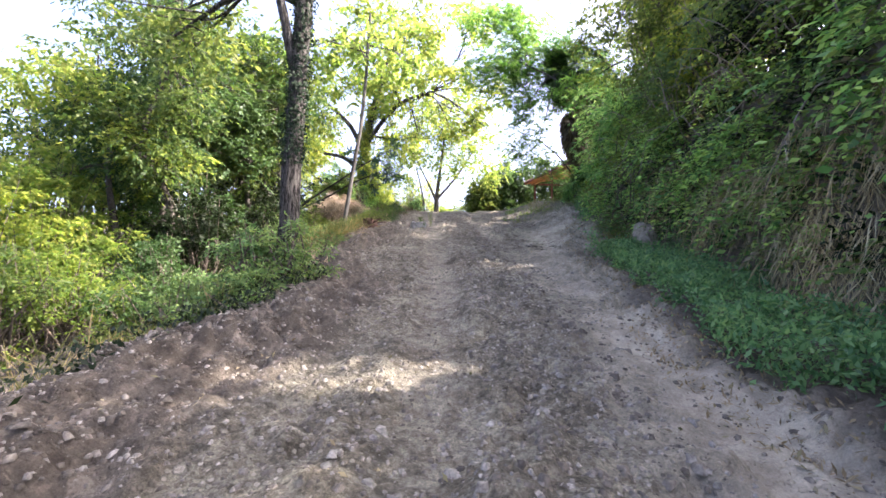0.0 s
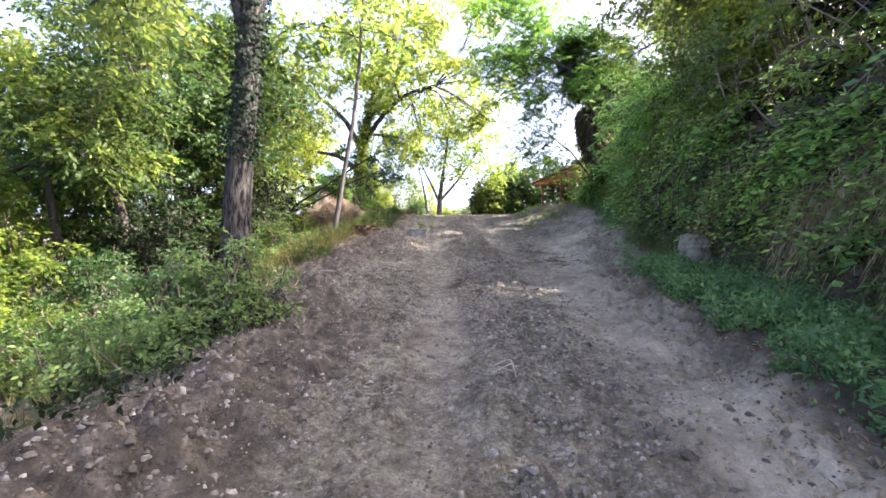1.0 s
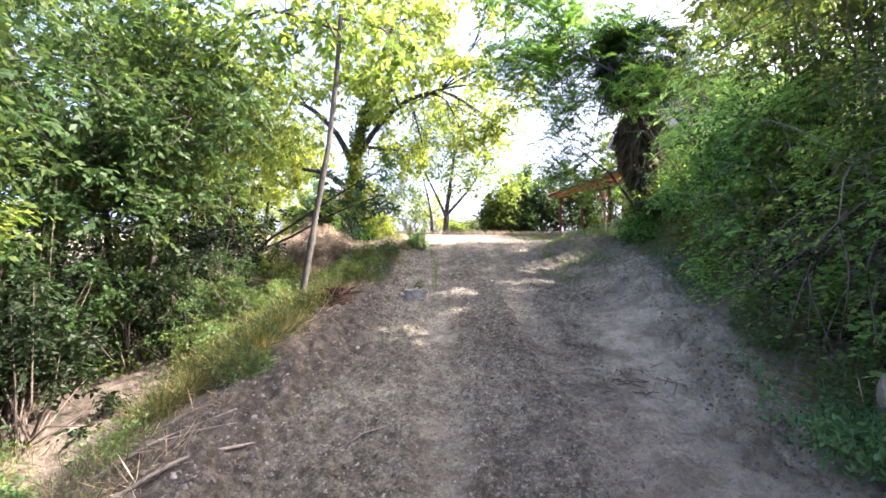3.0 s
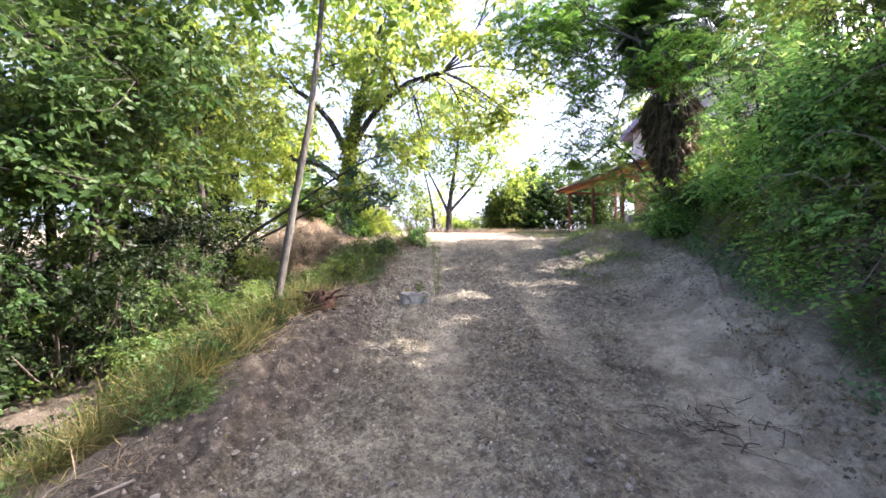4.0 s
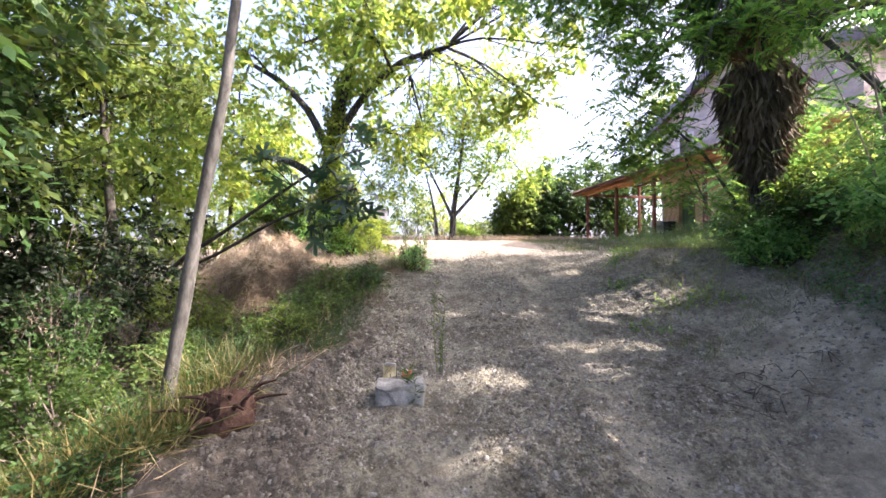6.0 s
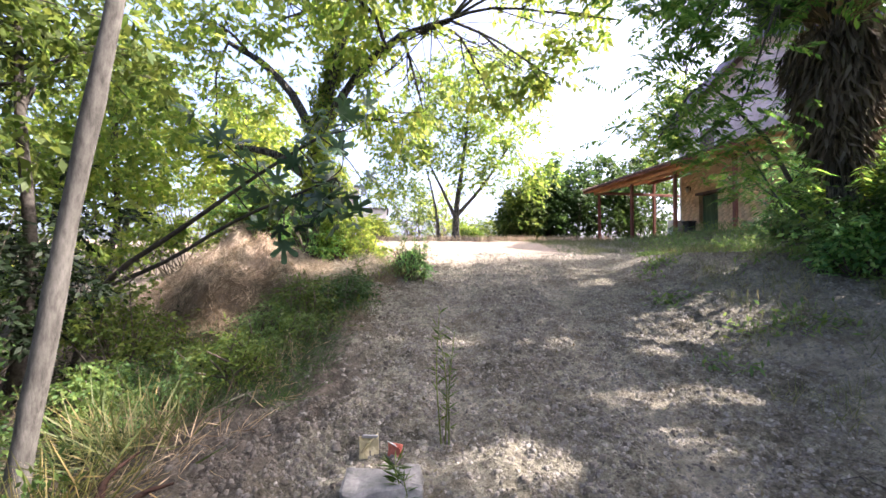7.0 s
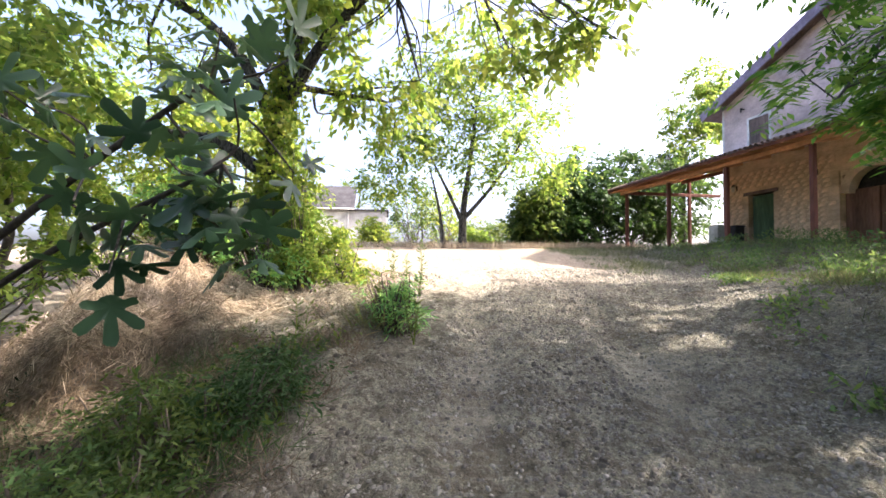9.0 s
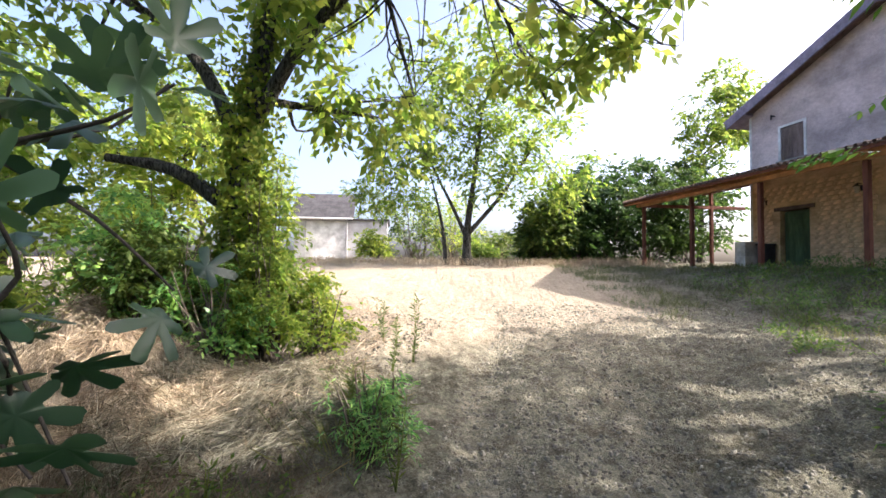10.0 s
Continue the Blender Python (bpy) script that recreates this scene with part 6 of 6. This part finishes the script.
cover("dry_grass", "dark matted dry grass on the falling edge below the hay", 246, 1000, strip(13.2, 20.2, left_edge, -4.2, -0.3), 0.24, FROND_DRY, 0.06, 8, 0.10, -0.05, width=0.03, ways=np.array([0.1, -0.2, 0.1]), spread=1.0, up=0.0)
cover("verge_grass", "long grass hanging over the foot of the low bank", 249, 900, strip(8.8, 15.5, right_edge, 0.55, 1.5), 0.36, GRASS, 0.25, 8, 0.08, 0.0, width=0.022, ways=np.array([-0.6, -0.3, 0.2]), spread=0.7, up=0.0)
cover("leaf_litter", "dead leaves and twigs along the foot of the bank", 245, 2600, strip(0.5, 12.0, right_edge, -0.35, 0.25), 0.05, LEAF_DRY, 0.015, 2, 0.03, -0.3, width=0.3, up=2.0, spread=0.9)
cover("leaf_litter", "dead leaves and chips scattered on the track", 239, 2600, strip(0.5, 22.0, lambda y: (left_edge(y) + right_edge(y)) / 2, -2.4, 2.6), 0.04, LEAF_DRY, 0.008, 1, 0.02, -0.2, width=0.5, up=2.5, spread=0.8)


# ---- stones ----
def rubble(label, seed, n, spot, lo, hi, mat, name="gravel"):
    """Small angular stones pressed into the ground, in one mesh."""
    rng = np.random.default_rng(seed)
    x, y = spot(rng, n)
    s = lo * (hi / lo) ** (rng.random(n) ** 2.2)
    cube = np.array([(-1, -1, -1), (1, -1, -1), (1, 1, -1), (-1, 1, -1), (-0.6, -0.6, 1), (0.6, -0.6, 1), (0.6, 0.6, 1), (-0.6, 0.6, 1)], dtype=float)
    faces = np.array([(0, 1, 5, 4), (1, 2, 6, 5), (2, 3, 7, 6), (3, 0, 4, 7), (4, 5, 6, 7)])
    v = cube[None] * (1 + rng.normal(size=(n, 8, 3)) * 0.25) * np.stack([np.ones(n), rng.uniform(0.6, 1, n), rng.uniform(0.3, 0.7, n)], axis=1)[:, None, :] * s[:, None, None] * 0.5
    a = rng.uniform(0, 2 * math.pi, n)
    c, q = np.cos(a)[:, None], np.sin(a)[:, None]
    v = np.stack([v[:, :, 0] * c - v[:, :, 1] * q, v[:, :, 0] * q + v[:, :, 1] * c, v[:, :, 2]], axis=-1)
    v += np.stack([x, y, height(x, y) + s * 0.05], axis=1)[:, None, :]
    f = faces[None] + (np.arange(n) * 8)[:, None, None]
    return tagged(link(name, quads(v.reshape(-1, 3), f.reshape(-1, 4)), mat), label, "gravel", kind="stuff")


mid_line = lambda y: (left_edge(y) + right_edge(y)) / 2
rubble("loose grey gravel on the track", 250, 24000, strip(0.6, 16.0, mid_line, -2.3, 1.35), 0.006, 0.034, GRAVEL)
rubble("loose grey gravel on the upper track", 251, 50000, strip(12.5, 25.0, mid_line, -2.6, 3.6), 0.010, 0.046, GRAVEL)
rubble("dark crumbled clods of earth", 252, 7000, strip(0.6, 24.0, left_edge, -0.6, 0.7), 0.012, 0.06, CLOD, "earth_clods")
rubble("broken stones and clods lying on the track", 254, 10000, strip(0.6, 16.0, mid_line, -2.3, 1.2), 0.008, 0.04, CLOD, "earth_clods")
rubble("broken grey stones lying on the track", 255, 2200, strip(0.6, 24.0, mid_line, -2.4, 1.5), 0.02, 0.065, GRAVEL)
rubble("dark stones and clods between the wheel lanes", 256, 3600, strip(0.6, 18.0, lambda y: 0.15 * np.sin(y * 0.3) + 0.62, -0.42, 0.42), 0.012, 0.06, CLOD, "earth_clods")
rubble("pale broken stones along the crumbling edge", 257, 260, strip(13.4, 16.0, left_edge, -0.1, 0.6), 0.015, 0.055, GRAVEL)
rubble("black crumbled earth heaped at the track edge", 259, 2200, strip(11.6, 14.4, left_edge, -0.1, 0.95), 0.012, 0.06, CLOD, "earth_clods")
rubble("pale stones between the wheel lanes", 258, 1500, strip(0.6, 18.0, lambda y: 0.15 * np.sin(y * 0.3) + 0.55, -0.5, 0.5), 0.015, 0.055, GRAVEL)
rubble("dark crumbled clods of earth", 253, 2500, strip(0.6, 16.0, right_edge, -0.4, 0.3), 0.010, 0.045, CLOD, "earth_clods")


def boulder(rng, size, coarse=2):
    bm = bmesh.new()
    bmesh.ops.create_icosphere(bm, subdivisions=coarse, radius=0.5)
    k = rng.uniform(0, 50)
    for v in bm.verts:
        d = 1 + 0.45 * noise.noise(v.co * 2.1 + Vector((k, 0, 0))) + 0.12 * noise.noise(v.co * 6 + Vector((k, 3, 0)))
        v.co = Vector((v.co.x * size[0], v.co.y * size[1], v.co.z * size[2])) * d
    return bm


rng_s = np.random.default_rng(260)
models = []
for k in range(6):
    me = bpy.data.meshes.new("stone")
    bm = boulder(rng_s, (1, 0.7, 0.42), 1)
    bm.to_mesh(me)
    bm.free()
    me.materials.append(STONE)
    models.append(me)
for k in range(110):
    y = rng_s.uniform(1.2, 20.0)
    x = mid_line(y) + rng_s.normal() * 1.1
    s = 0.032 * 2.0 ** rng_s.random() if k % 11 else rng_s.uniform(0.06, 0.095)
    ob = new("stone", models[k % 6])
    ob.matrix_basis = pose(x, y, on_ground(x, y) + s * 0.03, rng_s.uniform(-15, 15), rng_s.uniform(-15, 15), rng_s.uniform(0, 360)) @ Matrix.Diagonal((s, s, s, 1))
    tagged(ob, "loose angular stone lying on the gravel track" if k % 6 < 4 else "flat grey stone lying on the track", "stone", "stones on the track")


# ---- single things on the track and its edges ----
def stick(label, seed, a, b, r, mat=DRY_TWIG, name="fallen_branch", rise=0.05, forks=3, group=""):
    rng = np.random.default_rng(seed)
    p0 = np.array([a[0], a[1], on_ground(*a) + r])
    p1 = np.array([b[0], b[1], on_ground(*b) + r])
    mid = (p0 + p1) / 2 + rng.normal(size=3) * 0.06
    mid[2] = on_ground(mid[0], mid[1]) + rise
    t = thing(name, label, "branch", p0, 0, group)
    ln = path_line([p0 - p0, mid - p0, p1 - p0], r, r * 0.5, 4)
    link("stem", tubes([ln], 7), mat, t, smooth=True)
    tw = []
    for k in range(forks):
        j = rng.integers(2, len(ln[0]) - 1)
        e = ln[0][j] + rng.normal(size=3) * np.array([0.14, 0.14, 0.03]) + np.array([0, 0, 0.02])
        tw.append(path_line([ln[0][j], e], r * 0.5, r * 0.2))
    if tw:
        link("twig", tubes(tw, 5), mat, t)
    return t


for k in range(60):
    y = rng_s.normal() * 0.16 + (9.9 if k % 2 else 13.4)
    x = rng_s.normal() * 0.34 + (2.0 if k % 2 else 2.6)
    a = rng_s.uniform(0, 6.28)
    l = rng_s.uniform(0.08, 0.24)
    stick("thin dark twig in a tangle on the track", 270 + k, (x, y), (x + l * math.cos(a), y + l * math.sin(a)), 0.005, FIG_BARK, "twig_litter", 0.03, 2, "twig tangles")
for k, (a, b, r) in enumerate([((-2.7, 7.6), (-1.7, 8.4), 0.022), ((-2.9, 8.2), (-2.0, 8.7), 0.014), ((-1.0, 8.5), (-0.62, 8.75), 0.014), ((-1.1, 11.2), (-0.75, 11.0), 0.012), ((-3.2, 7.2), (-2.2, 7.4), 0.016),
                               ((-2.4, 14.3), (-1.9, 14.6), 0.012), ((-3.5, 8.4), (-2.1, 8.9), 0.02), ((-3.2, 8.9), (-2.2, 9.4), 0.013), ((-4.9, 11.9), (-4.4, 12.1), 0.022), ((1.0, 6.3), (1.3, 6.5), 0.008), ((0.35, 4.6), (0.45, 4.3), 0.010)]):
    stick("dry fallen branch lying at the track edge", 330 + k, a, b, r, group="fallen branches")

block = thing("concrete_block", "pale grey concrete block sunk in the track edge", "block", (-0.74, 13.25, on_ground(-0.74, 13.25) - 0.06), 8)
bm = slab(-0.23, -0.15, 0, 0.23, 0.15, 0.21, 0.02)
bmesh.ops.subdivide_edges(bm, edges=bm.edges, cuts=4, use_grid_fill=True)
for v in bm.verts:
    v.co += Vector((1, 1, 1)) * 0.03 * noise.noise(v.co * 7) + Vector((0, 0, 0.012)) * noise.noise(v.co * 25)
part("body", bm, CONCRETE, block)


def torn_carton(label, seed, at, size, mat, turn):
    """A crushed carton standing half open: two bent panels, a flap and a pale torn edge."""
    rng = np.random.default_rng(seed)
    t = thing("torn_carton", label, "litter", (at[0], at[1], on_ground(*at) - 0.01), turn)
    for k, (rx, rz, y) in enumerate(((-14, 0, 0.0), (18, 24, size * 0.35))):
        bm = slab(-size * 0.5, -0.004, 0, size * 0.5, 0.004, size * 1.15, 0.002)
        bmesh.ops.subdivide_edges(bm, edges=bm.edges, cuts=3, use_grid_fill=True)
        for v in bm.verts:
            v.co.y += 0.5 * size * noise.noise(v.co * (1.1 / size) + Vector((seed, k, 0)))
        bmesh.ops.transform(bm, matrix=pose(0, y, 0, rx, 0, rz), verts=bm.verts)
        part("panel", bm, mat, t)
    bm = slab(-size * 0.4, -0.003, 0, size * 0.4, 0.003, size * 0.4, 0.002)
    bmesh.ops.transform(bm, matrix=pose(0, size * 0.05, size * 1.05, 50, 8, 0), verts=bm.verts)
    part("flap", bm, WHITE, t, "pale torn flap")


torn_carton("crushed pale yellow carton lying on the track edge", 350, (-0.92, 13.72), 0.13, YELLOW, 20)
torn_carton("torn faded red carton lying on the track edge", 351, (-0.76, 13.74), 0.09, RED, -35)


def stump(at):
    rng = np.random.default_rng(360)
    t = thing("rotten_stump", "torn red-brown rotten stump with splintered roots beside the track", "stump", (at[0], at[1], on_ground(*at) - 0.05))
    bm = boulder(rng, (0.52, 0.44, 0.5), 3)
    bmesh.ops.translate(bm, verts=bm.verts, vec=(0, 0, 0.10))
    part("body", bm, ROTTEN, t)
    for k in range(14):
        a = k * 0.45 + rng.random() * 0.4
        d = np.array([math.cos(a), math.sin(a), 0])
        l = rng.uniform(0.26, 0.52)
        up = rng.uniform(0.02, 0.42)
        link("root", tubes([path_line([d * 0.12 + np.array([0, 0, 0.12]), d * l * 0.6 + np.array([rng.normal() * 0.04, rng.normal() * 0.04, 0.08 + up * 0.7]), d * l + np.array([rng.normal() * 0.05, 0, up])], 0.035, 0.006)], 5), ROTTEN, t)


stump((-2.15, 12.75))


def weed(label, seed, at, tall, n=34):
    """An upright weed: one stem thick with narrow leaves."""
    rng = np.random.default_rng(seed)
    t = thing("tall_weed", label, "weed", (at[0], at[1], on_ground(*at) - 0.02), 0, "weeds on the track")
    for s in range(3):
        top = np.array([rng.normal() * 0.06, rng.normal() * 0.06, tall * rng.uniform(0.7, 1.05)])
        ln = path_line([(rng.normal() * 0.02, rng.normal() * 0.02, 0), top * 0.5 + rng.normal(size=3) * 0.02, top], 0.006, 0.002, 4)
        stem = link("stem", tubes([ln], 5), LEAF_MID, t)
        f = rng.uniform(0.12, 1.0, n) * (len(ln[0]) - 1)
        pts = np.stack([np.interp(f, np.arange(len(ln[0])), ln[0][:, c]) for c in range(3)], axis=1)
        a = rng.uniform(0, 2 * math.pi, n)
        ways = np.stack([np.cos(a), np.sin(a), np.full(n, 0.5)], axis=1) * 3
        link("leafage", leaves(rng, pts, 0.10, 0.13, ways, spread=0.6), LEAF_MID, stem)


for k, (x, y, h) in enumerate([(-0.42, 13.9, 1.1), (-1.15, 20.9, 1.0), (-0.95, 18.2, 0.75), (-1.35, 20.5, 0.7), (-1.9, 17.4, 0.8), (-0.6, 13.15, 0.35), (-1.5, 18.9, 0.6), (-1.7, 21.6, 0.8)]):
    weed("upright narrow-leaved weed growing on the track edge", 370 + k, (x, y), h)
shrub("bright green upright weed clump on the track edge", 379, (-1.25, 18.65), 0.75, 0.32, BANK_LEAF, 0.08, 50, 50, 0.09, "tall_weed", "weed", width=0.2)
for k, (x, y, s) in enumerate([(3.86, 8.5, 0.7)]):
    bm = boulder(np.random.default_rng(390 + k), (s * 0.7, s * 0.95, s * 1.15), 3)
    ob = part("bank_rock", bm, PALE_EARTH)
    ob.matrix_basis = pose(x, y, float(np.interp(y, YF, ZF)) + s * 0.26)
    tagged(ob, "pale hard earth block showing through the overgrown bank", "rock", "rocks in the bank")
roots = thing("exposed_roots", "pale exposed roots hanging from the bank", "roots", (4.05, 9.3, 2.5))
rng_r = np.random.default_rng(395)
for k in range(6):
    a = np.array([rng_r.normal() * 0.2 + 0.2, rng_r.normal() * 0.3, 0.6 + rng_r.random() * 0.3])
    e = np.array([-0.35 + rng_r.normal() * 0.1, a[1] + rng_r.normal() * 0.3, -0.3 - rng_r.random() * 0.4])
    link("root", tubes([path_line([a, (a + e) / 2 + np.array([-0.15 + 0.2 * rng_r.normal(), 0.15 * rng_r.normal(), 0.15]), e], 0.016, 0.005)], 6), TWIG, roots, smooth=True)


def tangle(label, seed, at, size, n, mat, r=0.006):
    """A thicket of thin dry stems crossing each other."""
    rng = np.random.default_rng(seed)
    z = on_ground(*at)
    t = thing("dry_tangle", label, "brushwood", (at[0], at[1], z), 0, "dry tangles")
    lines = []
    for k in range(n):
        a = np.array([rng.normal() * size * 0.5, rng.normal() * size * 0.5, 0.0])
        e = a + np.array([rng.normal() * size * 0.6, rng.normal() * size * 0.6, rng.uniform(0.2, 1.3) * size])
        m = (a + e) / 2 + rng.normal(size=3) * size * 0.15 + np.array([0, 0, size * 0.2])
        lines.append(path_line([a, m, e, e + (e - m) * 0.5 - np.array([0, 0, size * 0.15])], r * rng.uniform(0.7, 2.2), r * 0.4, 2))
    link("stemwork", tubes(lines, 4), mat, t)


for k, (x, y, s, n) in enumerate([(-5.6, 14.2, 1.1, 40), (-7.2, 11.6, 1.2, 40), (-4.0, 13.6, 0.7, 30), (-6.6, 17.6, 1.0, 34)]):
    tangle("tangle of dry brown stems in the thicket", 400 + k, (x, y), s * 0.75, n, TWIG, 0.004)
for k, (x, y, s, n) in enumerate([(4.6, 10.2, 0.55, 20), (4.6, 8.2, 0.55, 20), (4.7, 6.6, 0.6, 20), (4.8, 4.8, 0.6, 20)]):
    tangle("dry bare stems sticking out of the bank", 420 + k, (x, y), s, n, TWIG, 0.006)


def cane(seed, at, over, r=0.008):
    """A long bare cane arching out of the bank, with a few side twigs."""
    rng = np.random.default_rng(seed)
    p = np.array(at)
    t = thing("bramble_cane", "pale bare cane arching out of the bank", "cane", p, 0, "canes on the bank")
    d = np.array(over)
    ln = path_line([d * 0, d * 0.35 + np.array([0, 0, 0.35]), d * 0.7 + np.array([0, 0, 0.3]) + rng.normal(size=3) * 0.1, d], r, r * 0.35, 5)
    link("stem", tubes([ln], 6), DRY_TWIG, t, smooth=True)
    for k in range(3):
        j = rng.integers(4, len(ln[0]) - 2)
        link("twig", tubes([path_line([ln[0][j], ln[0][j] + rng.normal(size=3) * 0.22], r * 0.5, r * 0.2)], 5), DRY_TWIG, t)


rng_c = np.random.default_rng(440)
for k in range(40):
    y = rng_c.uniform(3.0, 12.8)
    x = float(right_edge(y) + bank_toe(y)) + 0.4
    z = float(np.interp(y, YF, ZF)) + float(bank_height(y)) * rng_c.uniform(0.7, 1.1)
    cane(450 + k, (x, y, z), (-rng_c.uniform(0.4, 1.0), rng_c.normal() * 0.8, rng_c.uniform(-1.2, 1.2)), rng_c.uniform(0.006, 0.015))
for k in range(16):
    y = rng_c.uniform(9.0, 15.0)
    x = rng_c.uniform(4.9, 6.0)
    cane(500 + k, (x, y, on_ground(x, y) + 0.5), (-rng_c.uniform(0.2, 1.4), rng_c.normal() * 0.7, rng_c.uniform(1.2, 2.6)), rng_c.uniform(0.009, 0.018))
